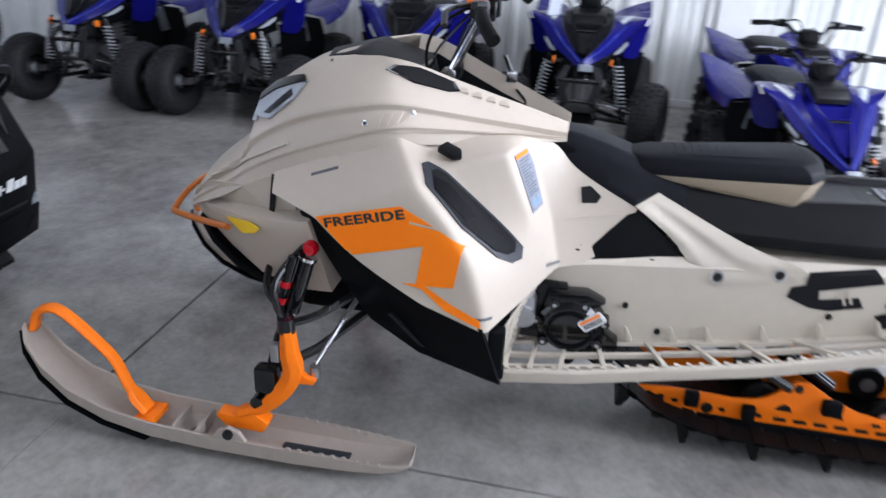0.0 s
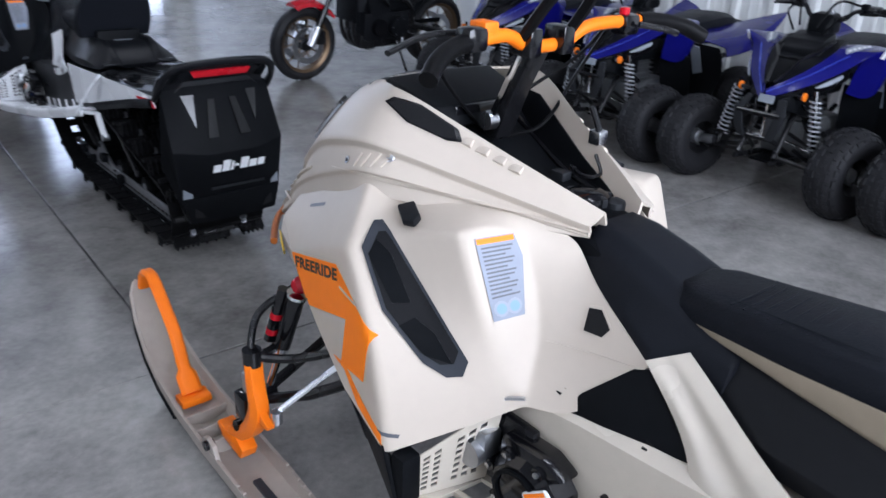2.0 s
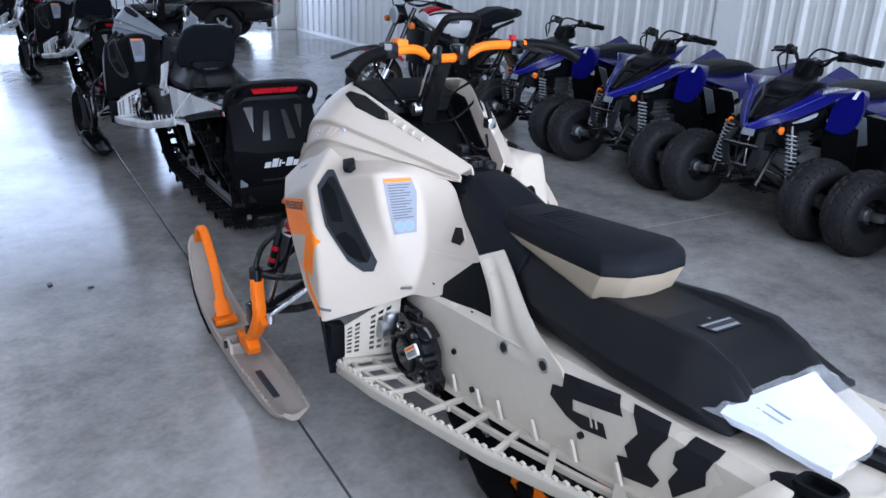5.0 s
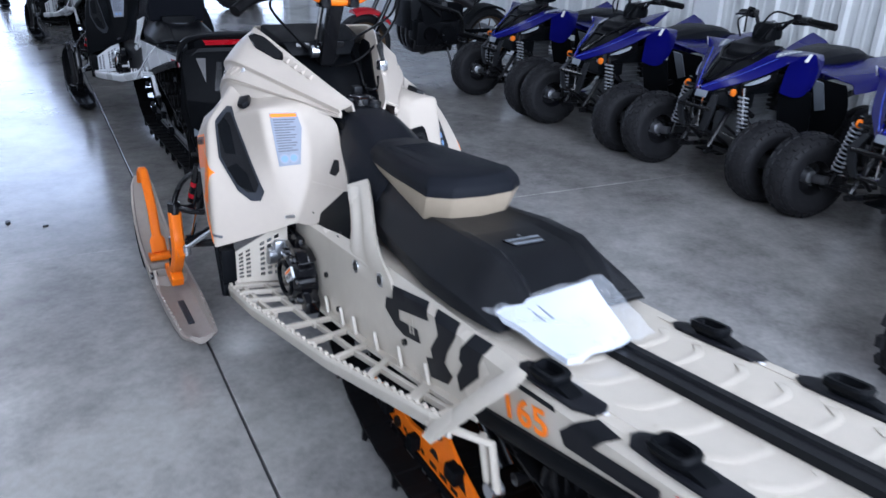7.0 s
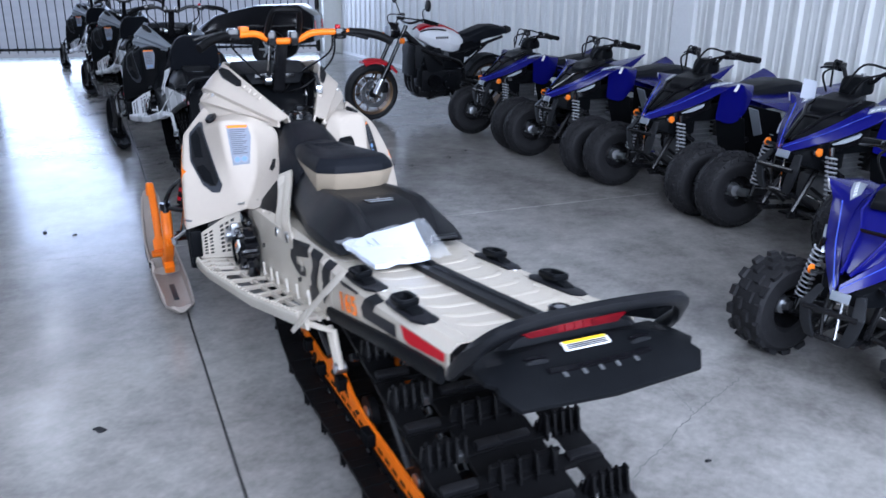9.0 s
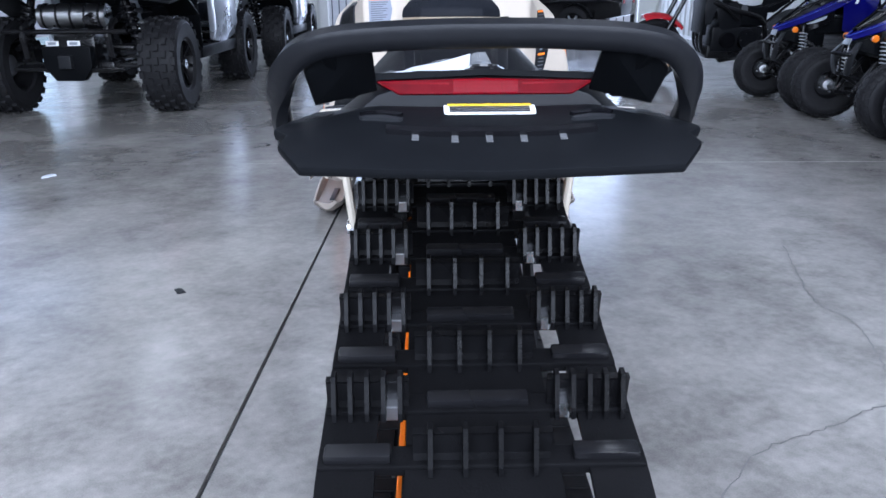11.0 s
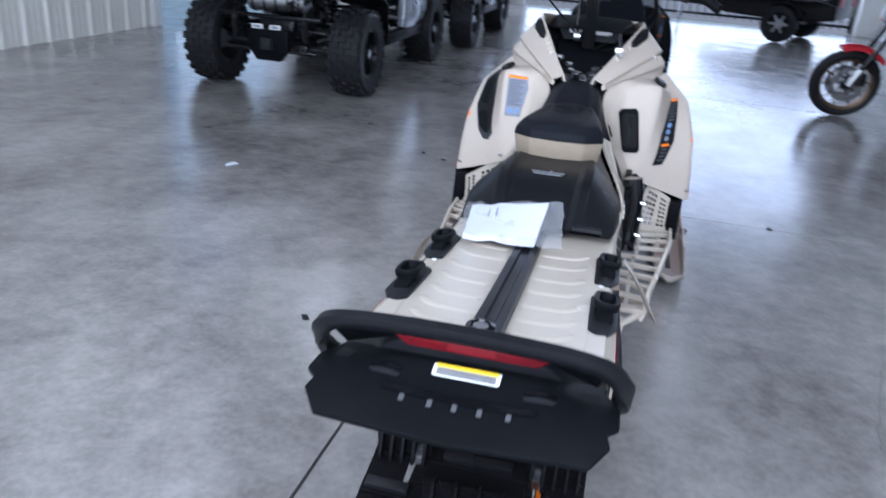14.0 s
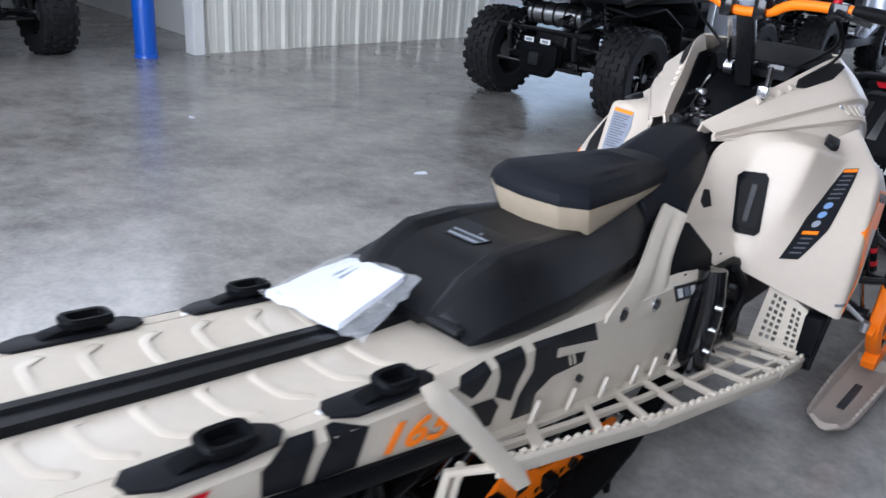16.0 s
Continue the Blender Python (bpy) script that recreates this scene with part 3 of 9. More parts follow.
def build_track(root, fine=True):
    """Belt with windows, paddles with ribs, clips."""
    track = part("track", bmesh.new(), RUBBER, root, "black rubber track with tall paddles")
    n = 46
    rows = even(track_path(), n, 0.2)
    half = 0.203
    # belt: closed strip, built in three strips so that the drive windows stay open
    for y0, y1 in ((-half, -0.132), (-0.095, 0.095), (0.132, half)):
        belt, rings = bmesh.new(), []
        for q, w in even(track_path(), n * 2):
            up = Vector((-w.z, 0, w.x))
            rings.append([q + Vector((0, y0, 0)) + up * 0.004, q + Vector((0, y1, 0)) + up * 0.004, q + Vector((0, y1, 0)) - up * 0.004, q + Vector((0, y0, 0)) - up * 0.004])
        vs = [[belt.verts.new(p) for p in r] for r in rings]
        for a, b in zip(vs, [*vs[1:], vs[0]]):
            for i in range(4):
                j = (i + 1) % 4
                belt.faces.new((a[i], a[j], b[j], b[i]))
        part("belt", belt, RUBBER, track, smooth=20)
    # bars across the windows
    bars = None
    for q, w in rows:
        up = Vector((-w.z, 0, w.x))
        m = Matrix(((w.x, 0, up.x, q.x), (w.y, 1, up.y, 0), (w.z, 0, up.z, q.z), (0, 0, 0, 1)))
        bars = joined(bars, moved(box((-0.018, -half, -0.007), (0.018, half, 0.009), 0.003), m))
    part("cross_bar", bars, RUBBER, track, smooth=0, kind="stuff")

    def paddle(y0, y1, ribs):
        """A paddle 6 cm high with notched crown, stiffened by ribs on its rear."""
        wall = [(-0.004, 0.0), (0.008, 0.0), (0.004, 0.012), (0.003, 0.041), (0.005, 0.046), (-0.006, 0.046)]
        rib = [(-0.004, 0.0), (0.033, 0.0), (0.030, 0.012), (0.012, 0.047), (0.008, 0.056), (-0.005, 0.056)]
        at = lambda y, p: [(x, y, z) for x, z in p]
        rings = [at(y0, wall)]
        for k in range(ribs):
            y = y0 + (y1 - y0) * (k + 0.5) / ribs
            rings += [at(y - 0.0036, wall), at(y - 0.0030, rib), at(y + 0.0030, rib), at(y + 0.0036, wall)]
        return loft(rings + [at(y1, wall)], w=0.0)

    centre = part("paddle", paddle(-0.085, 0.085, 4), PADDLE, track, smooth=0)
    outer = [part("paddle", paddle(a, b, 5), PADDLE, track, smooth=0) for a, b in ((-0.200, -0.092), (0.092, 0.200))]
    clip = [part("clip", box((-0.026, a, -0.011), (0.020, a + 0.022, 0.0135), 0.003), STEEL, track, "bright steel track clip", smooth=0) for a in (-0.124, 0.100)]
    # smooth raised bars on the belt between the paddles
    low = lambda y0, y1: part("belt_bar", box((-0.012, y0, 0.0), (0.012, y1, 0.016), 0.005), BLACK_METAL, track, smooth=40)
    middle, sides = low(-0.068, 0.068), [low(-0.195, -0.112), low(0.112, 0.195)]
    used = set()
    for k, (q, w) in enumerate(rows):
        up = Vector((-w.z, 0, w.x))
        m = Matrix(((w.x, 0, up.x, q.x + up.x * 0.006), (w.y, 1, up.y, 0), (w.z, 0, up.z, q.z + up.z * 0.006), (0, 0, 0, 1)))
        for ob in ((centre, *sides) if k % 2 else (*outer, *clip, middle)):
            if ob in used:
                share(ob, m)
            else:
                used.add(ob)
                ob.matrix_basis = m
    return track


def build_ski(root, s, metal, plastic, tip_black=True):
    """One ski with its loop, at the side s (-1 left of the rider, 1 right)."""
    yc = s * 0.47
    ski = part("ski", bmesh.new(), plastic, root, "long upturned plastic ski")
    prof = [(-1.782, 0.300, 0.030), (-1.772, 0.240, 0.046), (-1.73, 0.168, 0.056), (-1.655, 0.104, 0.063), (-1.55, 0.060, 0.068), (-1.42, 0.034, 0.071), (-1.25, 0.024, 0.072),
            (-1.0, 0.022, 0.071), (-0.85, 0.025, 0.066), (-0.765, 0.032, 0.061), (-0.722, 0.044, 0.057), (-0.700, 0.058, 0.046)]
    side = [0.012, 0.036, 0.044, 0.048, 0.052, 0.056, 0.058, 0.056, 0.048, 0.036, 0.026, 0.014]
    rings = []
    for (x, z, w), h in zip(prof, side):
        rings.append([(x, yc - w, z + h), (x, yc - w * 0.94, z + 0.012), (x, yc - w * 0.2, z - 0.016), (x, yc + w * 0.2, z - 0.016), (x, yc + w * 0.94, z + 0.012), (x, yc + w, z + h),
                      (x, yc + w - 0.009, z + h), (x, yc + w * 0.76, z + 0.020), (x, yc + w * 0.25, z + 0.008), (x, yc - w * 0.25, z + 0.008), (x, yc - w * 0.76, z + 0.020), (x, yc - w + 0.009, z + h)])
    part("blade", loft(rings, w=0.003), plastic, ski)
    # cross ribs in the trough
    for x in (-1.36, -1.29, -1.22):
        part("rib", box((x - 0.004, yc - 0.058, 0.030), (x + 0.004, yc + 0.058, 0.074)), plastic, ski)
    part("rib", tube([(-1.36, yc - 0.06, 0.04), (-1.29, yc + 0.06, 0.04)], 0.005, 4), plastic, ski)
    part("rib", tube([(-1.22, yc - 0.06, 0.04), (-1.29, yc + 0.06, 0.04)], 0.005, 4), plastic, ski)
    for k in range(9):
        for e in (-1, 1):
            x = -1.02 + 0.03 * k
            part("nub", box((x - 0.006, yc + e * (0.066 - 0.0012 * k) - 0.004, 0.062), (x + 0.006, yc + e * (0.066 - 0.0012 * k) + 0.004, 0.084 - 0.0012 * k), 0.002), plastic, ski)
    part("keel_slot", box((-1.06, yc - 0.011, 0.028), (-0.87, yc + 0.011, 0.0385), 0.002), VENT_GREY, ski, "dark slot along the trough")
    # runner under the blade and dark sole at the tip
    part("runner", tube([(-1.60, yc, 0.068), (-1.45, yc, 0.018), (-1.3, yc, 0.0065), (-0.95, yc, 0.0065), (-0.85, yc, 0.012)], 0.0065, 6), STEEL, ski)
    if tip_black:
        rings = []
        for (x, z, w) in prof[:6]:
            rings.append([(x - 0.012, yc - w * 1.0, z - 0.004), (x - 0.016, yc - w * 0.3, z - 0.022), (x - 0.016, yc + w * 0.3, z - 0.022), (x - 0.012, yc + w * 1.0, z - 0.004),
                          (x - 0.004, yc + w * 0.3, z - 0.010), (x - 0.004, yc - w * 0.3, z - 0.010)])
        part("tip_cover", loft(rings, w=0.002), BLACK, ski, "black tip cover")
    # handle loop, a flat strap
    line = curve([(-1.772, yc, 0.290), (-1.748, yc, 0.345), (-1.705, yc, 0.364), (-1.665, yc, 0.352), (-1.585, yc, 0.282), (-1.535, yc, 0.225), (-1.500, yc, 0.140), (-1.455, yc, 0.080)], 4)
    rings = []
    for i, q in enumerate(line):
        d = (line[min(i + 1, len(line) - 1)] - line[max(i - 1, 0)]).normalized()
        u = Vector((-d.z, 0, d.x))
        h, wd = 0.010, 0.019 + (0.012 if i > len(line) - 5 else 0)
        rings.append([q + u * h + Vector((0, wd * 0.6, 0)), q + Vector((0, wd, 0)), q - u * h + Vector((0, wd * 0.7, 0)), q - u * h - Vector((0, wd * 0.7, 0)), q - Vector((0, wd, 0)), q + u * h - Vector((0, wd * 0.6, 0))])
    part("loop", loft(rings, w=0.002), metal, ski, "ski loop handle")
    part("loop_foot", box((-1.478, yc - 0.044, 0.056), (-1.42, yc + 0.044, 0.078), 0.006), metal, ski)
    part("bolt", disc(0.014, (-1.183, yc + s * 0.067, 0.100), "y", -0.012, 0.012, 12), BLACK_METAL, ski)
    part("ear", loft([[(x, yc + s * e, z) for x, z in ((-1.235, 0.07), (-1.13, 0.07), (-1.155, 0.108), (-1.185, 0.120), (-1.215, 0.106))] for e in (0.058, 0.070)], w=0.002), plastic, ski)
    return ski


def build_front_suspension(root, s, metal):
    yc = s * 0.465
    sp = part("spindle", bmesh.new(), metal, root, "cast ski spindle")
    leg = curve([(-1.035, yc, 0.40), (-1.032, yc, 0.33), (-1.025, yc, 0.27), (-1.06, yc, 0.205), (-1.115, yc, 0.150), (-1.18, yc, 0.118)], 4)
    rings = []
    for i, q in enumerate(leg):
        d = (leg[min(i + 1, len(leg) - 1)] - leg[max(i - 1, 0)]).normalized()
        u = Vector((-d.z, 0, d.x))
        h = 0.015 + 0.010 * math.sin(math.pi * min(1, i / (len(leg) - 1) * 1.15))
        rings.append([q + u * h + Vector((0, 0.016, 0)), q + Vector((0, 0.024, 0)), q - u * h + Vector((0, 0.016, 0)), q - u * h - Vector((0, 0.016, 0)), q - Vector((0, 0.024, 0)), q + u * h - Vector((0, 0.016, 0))])
    part("leg", loft(rings, w=0.003), metal, sp)
    part("saddle", prism([(-1.215, 0.080), (-1.11, 0.076), (-1.095, 0.108), (-1.13, 0.132), (-1.19, 0.118), (-1.238, 0.122), (-1.243, 0.108)], "y", yc - 0.022, yc + 0.022, 0.005), metal, sp)
    part("steering_arm", prism([(-1.045, 0.240), (-1.000, 0.244), (-0.968, 0.246), (-0.962, 0.258), (-0.985, 0.264), (-1.03, 0.300)], "y", yc - 0.010, yc + 0.010, 0.003), metal, sp)
    for x, z, r in ((-1.038, 0.412, 0.023), (-1.125, 0.168, 0.018)):
        part("ball_joint", disc(r, (x, yc, z), "z" if z > 0.3 else "y", -0.02, 0.02, 14), BLACK_GLOSS, sp)
    part("tie_rod_end", disc(0.014, (-0.972, yc - s * 0.02, 0.27), "z", -0.014, 0.018, 10), STEEL, sp)
    yi = s * 0.17
    arms = part("suspension_arm", bmesh.new(), BLACK_METAL, root, "black tubular suspension arms")
    part("upper_arm", tube([(-1.036, yc, 0.412), (-1.07, s * 0.39, 0.398), (-1.16, s * 0.30, 0.42), (-1.19, yi, 0.47)], 0.011, 8, 5), BLACK_METAL, arms)
    part("upper_arm", tube([(-1.036, yc, 0.412), (-0.98, s * 0.38, 0.405), (-0.90, s * 0.28, 0.44), (-0.87, yi, 0.48)], 0.011, 8, 5), BLACK_METAL, arms)
    part("lower_arm", tube([(-1.10, s * 0.44, 0.245), (-1.00, s * 0.34, 0.275), (-0.86, yi, 0.36)], 0.014, 8), BLACK_METAL, arms)
    part("lower_arm", tube([(-1.10, s * 0.44, 0.245), (-1.12, s * 0.33, 0.28), (-1.14, yi, 0.34)], 0.014, 8), BLACK_METAL, arms)
    part("knuckle", box((-1.13, yc - s * 0.005 - 0.022, 0.20), (-1.07, yc - s * 0.005 + 0.022, 0.275), 0.008), BLACK_GLOSS, arms)
    part("tie_rod", tube([(-0.975, yc - s * 0.03, 0.285), (-0.93, s * 0.33, 0.37), (-0.88, s * 0.18, 0.46)], 0.0075, 8), STEEL, arms)
    part("upper_arm", tube([(-1.040, yc, 0.418), (-1.066, s * 0.45, 0.448), (-1.085, s * 0.42, 0.490), (-1.070, s * 0.37, 0.530), (-1.02, s * 0.28, 0.585)], 0.0095, 8, 5), BLACK_METAL, arms)
    part("hose_clip", box((-1.082, yc - 0.012, 0.300), (-1.058, yc + 0.010, 0.352), 0.004), ALU, arms, "bright metal clip")
    shock = part("shock_absorber", bmesh.new(), BLACK_METAL, root, "black shock with red cap")
    lo, hi = Vector((-1.095, s * 0.405, 0.26)), Vector((-1.012, s * 0.345, 0.575))
    at = lambda k: lo + (hi - lo) * k
    part("rod", tube([at(0.08), at(0.5)], 0.009, 10), CHROME, shock)
    part("body", tube([at(0.45), at(0.90)], 0.021, 14), BLACK_GLOSS, shock)
    part("top_ring", tube([at(0.90), at(0.925)], 0.026, 14), CHROME, shock, "chrome ring")
    part("collar", tube([at(0.40), at(0.45)], 0.017, 12), CHROME, shock)
    beside = lambda k: at(k) + Vector((-0.032, s * 0.018, 0.006))
    part("reservoir", tube([beside(0.46), beside(0.92)], 0.014, 12), BLACK_GLOSS, shock)
    for k in (0.52, 0.66):
        part("band", tube([beside(k), beside(k + 0.05)], 0.0146, 12), RED, shock, "red band")
    part("bleed_pipe", tube([beside(0.50) + Vector((-0.014, s * 0.006, 0)), beside(0.86) + Vector((-0.014, s * 0.006, 0))], 0.003, 6), CHROME, shock)
    part("cap", lathe([(0, -0.020), (0.014, -0.017), (0.021, -0.006), (0.021, 0.006), (0.014, 0.017), (0, 0.020)], at(1.0), "y", 16), RED, shock, "red anodised cap")
    part("eye", disc(0.02, lo, "y", -0.018, 0.018, 12), BLACK_METAL, shock)


def build_side_panel(root, s, plastic):
    """The large side panel: plateau and front facets, vent facet, soft valley, raised box and rear flank, all one moulded skin."""
    v = [(-1.134, -0.268, 0.744), (-1.122, -0.320, 0.706), (-0.990, -0.374, 0.674), (-0.885, -0.394, 0.582), (-0.700, -0.426, 0.498), (-0.536, -0.442, 0.448),
         (-0.800, -0.300, 0.878), (-0.730, -0.396, 0.786), (-0.582, -0.437, 0.650),
         (-0.672, -0.322, 0.818), (-0.480, -0.318, 0.610), (-0.530, -0.286, 0.860), (-0.440, -0.276, 0.640), (-0.492, -0.150, 0.872), (-0.418, -0.176, 0.668),
         (-0.440, -0.305, 0.512), (-0.388, -0.232, 0.552), (-0.201, -0.146, 0.704), (-0.410, -0.092, 0.856), (-0.722, -0.262, 0.850), (-0.600, -0.205, 0.884),
         (-0.403, -0.098, 0.790), (-0.288, -0.202, 0.562), (-0.370, -0.140, 0.720)]
    f = [(0, 6, 7, 2, 1), (2, 7, 8, 3), (3, 8, 5, 4), (6, 19, 9, 7), (7, 9, 10, 8), (8, 10, 15, 5), (9, 11, 12, 10), (10, 12, 16, 15),
         (11, 13, 14, 12), (12, 14, 16), (13, 18, 21, 23, 14), (14, 23, 22, 16), (23, 21, 17, 22), (19, 20, 11, 9), (20, 13, 11), (20, 18, 13)]
    folds = [(6, 7, 0.70), (7, 8, 0.70), (8, 5, 0.62), (2, 7, 0.62), (9, 10, 0.58), (7, 9, 0.3), (6, 19, 0.6), (11, 12, 0.50), (13, 14, 0.60), (11, 13, 0.68), (9, 11, 0.64), (19, 9, 0.5), (14, 16, 0.5), (14, 23, 0.3), (1, 2, 0.7), (2, 3, 0.9)]
    if s > 0:
        v = [(x, y * 1.04 if y < -0.25 else y, z) for x, y, z in v]
    return part("side_panel", moulded(mirror_y(v, s), f, folds, 0.006, 4), plastic, root, smooth=50)


HOOD = [  # x, then (half width, height) of the top, the ridge, the crease and the seam
    (-1.440, (0.055, 0.640), (0.095, 0.625), (0.135, 0.600), (0.160, 0.575)),
    (-1.395, (0.065, 0.692), (0.110, 0.674), (0.160, 0.640), (0.190, 0.602)),
    (-1.300, (0.075, 0.764), (0.125, 0.745), (0.188, 0.700), (0.222, 0.645)),
    (-1.250, (0.080, 0.800), (0.132, 0.782), (0.203, 0.738), (0.236, 0.678)),
    (-1.238, (0.080, 0.895), (0.130, 0.862), (0.207, 0.748), (0.239, 0.684)),
    (-1.165, (0.095, 0.950), (0.160, 0.915), (0.224, 0.798), (0.251, 0.715)),
    (-1.065, (0.120, 1.015), (0.200, 0.968), (0.252, 0.845), (0.271, 0.755)),
    (-0.965, (0.152, 1.036), (0.232, 0.994), (0.276, 0.880), (0.289, 0.803)),
    (-0.860, (0.198, 1.050), (0.240, 1.004), (0.287, 0.914), (0.303, 0.846)),
    (-0.800, (0.194, 1.045), (0.226, 0.990), (0.284, 0.930), (0.306, 0.858)),
    (-0.700, (0.158, 1.004), (0.182, 0.958), (0.236, 0.917), (0.262, 0.856)),
    (-0.600, (0.122, 0.965), (0.145, 0.930), (0.182, 0.900), (0.210, 0.856)),
    (-0.500, (0.092, 0.930), (0.110, 0.905), (0.132, 0.886), (0.158, 0.853)),
    (-0.400, (0.052, 0.890), (0.066, 0.880), (0.080, 0.866), (0.090, 0.848)),
]


def build_hood(root, st):
    plastic = st["hood"]
    hood = part("hood", bmesh.new(), plastic, root, st.get("hood_label", ""))
    def side_points(row, k):
        """Seam, lower fold, upper fold, slope and top of one station on the side k."""
        x, t, r, c, e = row
        mix = lambda a, b, m, out: (a[0] * (1 - m) + b[0] * m + out, a[1] * (1 - m) + b[1] * m)
        low, high = mix(c, e, 0.36, 0.012), mix(r, c, 0.60, 0.020)
        return [(x, k * w, z) for w, z in (e, (low[0] - 0.006, low[1] - 0.010), low, (high[0] - 0.007, high[1] - 0.016), high, mix(t, r, 0.9, 0.0), t)]
    vs, fs, rows, folds = [], [], [], []
    for i, row in enumerate(HOOD):
        n0 = len(vs)
        if i < 8:
            vs += side_points(row, -1) + [(row[0] - 0.012, 0, row[1][1] + 0.006)] + side_points(row, 1)[::-1]
            rows.append((list(range(n0, n0 + 7)), list(range(n0 + 14, n0 + 7, -1)), None))
            if i:
                fs += [(n0 - 15 + j, n0 - 14 + j, n0 + 1 + j, n0 + j) for j in range(14)]
        else:
            x, t = row[0], row[1]
            lip = max(0.02, t[0] - 0.016)
            vs += side_points(row, -1) + side_points(row, 1) + [(x, -lip, t[1] - 0.050), (x, lip, t[1] - 0.050)]
            rows.append((list(range(n0, n0 + 7)), list(range(n0 + 7, n0 + 14)), (n0 + 14, n0 + 15)))
            for k in (0, 1):
                a, b = rows[i - 1][k], rows[i][k]
                fs += [(a[j], a[j + 1], b[j + 1], b[j]) for j in range(6)]
                if rows[i - 1][2]:
                    fs.append((a[6], rows[i - 1][2][k], rows[i][2][k], b[6]))
        if i:
            for k in (0, 1):
                a, b = rows[i - 1][k], rows[i][k]
                folds += [(a[1], b[1], 0.5), (a[2], b[2], 0.7), (a[3], b[3], 0.5), (a[4], b[4], 0.7), (a[6], b[6], 0.7 if i > 8 else 0.3)]
    # the step below the lamp stays crisp
    for i in (3, 4):
        line = [*rows[i][0], rows[i][0][6] + 1, *rows[i][1][::-1]]
        folds += [(a, b, 0.5) for a, b in zip(line[4:], line[5:-4])]
    cover = part("cover", moulded(vs, fs, folds, 0.006, 3, centre=(-0.95, 0, 0.6)), plastic, hood, smooth=40)
    nose_tree = tree = skin(cover)
    # headlamp: front lens, two side lenses, dark eyebrow
    lamp = part("headlamp", bmesh.new(), LAMP_WHITE, hood, "clear angular headlamp with black brow")
    part("lens", wrap(nose_tree, [(-1.24, -0.125, 0.888), (-1.24, 0.125, 0.888), (-1.24, 0.165, 0.846), (-1.24, 0.10, 0.828), (-1.24, -0.10, 0.828), (-1.24, -0.165, 0.846)], lift=0.002, thick=0.006, way=(-1, 0, 0.15)), LAMP_WHITE, lamp, smooth=25)
    for s in (-1, 1):
        part("side_lens", wrap(nose_tree, mirror_y([(-1.236, -0.135, 0.850), (-1.172, -0.205, 0.866), (-1.105, -0.214, 0.928), (-1.070, -0.192, 0.974), (-1.180, -0.125, 0.925), (-1.232, -0.105, 0.885)], s), lift=0.002, thick=0.006, way=(-0.6, s, 0.5)), LAMP_WHITE, lamp, smooth=25)
        part("divider", wrap(nose_tree, mirror_y([(-1.190, -0.165, 0.868), (-1.168, -0.185, 0.872), (-1.100, -0.200, 0.932), (-1.112, -0.180, 0.944)], s), lift=0.009, thick=0.002, way=(-0.6, s, 0.5)), BLACK_GLOSS, lamp, smooth=25)
        part("brow", wrap(nose_tree, mirror_y([(-1.236, -0.085, 0.892), (-1.230, -0.112, 0.888), (-1.180, -0.132, 0.925), (-1.070, -0.196, 0.974), (-1.082, -0.172, 0.985), (-1.190, -0.095, 0.944)], s), lift=0.004, thick=0.008, way=(-0.55, s * 0.5, 1)), BLACK_GLOSS, lamp, smooth=25)
        # raised strakes on the nose and the flank
        for a, b, w in (((-1.395, -0.130, 0.668), (-1.10, -0.240, 0.815), 0.010),):
            part("strake", wrap(nose_tree, mirror_y([a, b, (b[0], b[1], b[2] - w * 0.6), (a[0] + 0.03, a[1], a[2] - w * 1.4)], s), lift=0.0, thick=0.007, way=(-0.2, s, 0.5)), plastic, hood, smooth=25)
        back = HOOD[8:]
        lv = [q for x, t, r, c, e in back for q in ((x, s * max(0.016, t[0] - 0.020), t[1] - 0.046), (x, s * max(0.012, t[0] - 0.056), t[1] - 0.125))]
        part("liner", shell(lv, [(2 * i, 2 * i + 1, 2 * i + 3, 2 * i + 2) for i in range(len(back) - 1)], 0.006, 0.0, centre=(-0.7, s * 0.6, 0.9)), BLACK, hood, "black inner liner")
        win = mirror_y([(-0.852, -0.226, 1.026), (-0.835, -0.215, 1.036), (-0.772, -0.194, 1.030), (-0.690, -0.160, 0.990), (-0.674, -0.160, 0.966), (-0.700, -0.175, 0.964), (-0.782, -0.214, 0.990)], s)
        window = part("window", wrap(tree, win, lift=0.0008, thick=0.002, way=(0.15, s * 0.75, 0.65)), BLACK_GLOSS, hood, "dark mesh window in the hood", smooth=25)
        mid = sum((Vector(p) for p in win), Vector()) / len(win)
        part("mesh", wrap(tree, [Vector(p).lerp(mid, 0.13) for p in win], lift=0.003, thick=0.0006, way=(0.15, s * 0.75, 0.65)), MESH_BLACK, window, smooth=25)
        for k in range(4):
            x = -0.668 + 0.034 * k
            y, z = float(np.interp(x, [h[0] for h in HOOD], [(h[1][0] + h[2][0]) / 2 for h in HOOD])), float(np.interp(x, [h[0] for h in HOOD], [(h[1][1] + h[2][1]) / 2 for h in HOOD]))
            part("louvre", moved(prism([(-0.016, -0.008), (0.016, -0.008), (0.013, 0.007), (-0.014, 0.000)], "y", -0.008, 0.008, 0.002), pose(x, s * y, z + 0.002, -s * 40, 14, -s * 18)), plastic, hood)
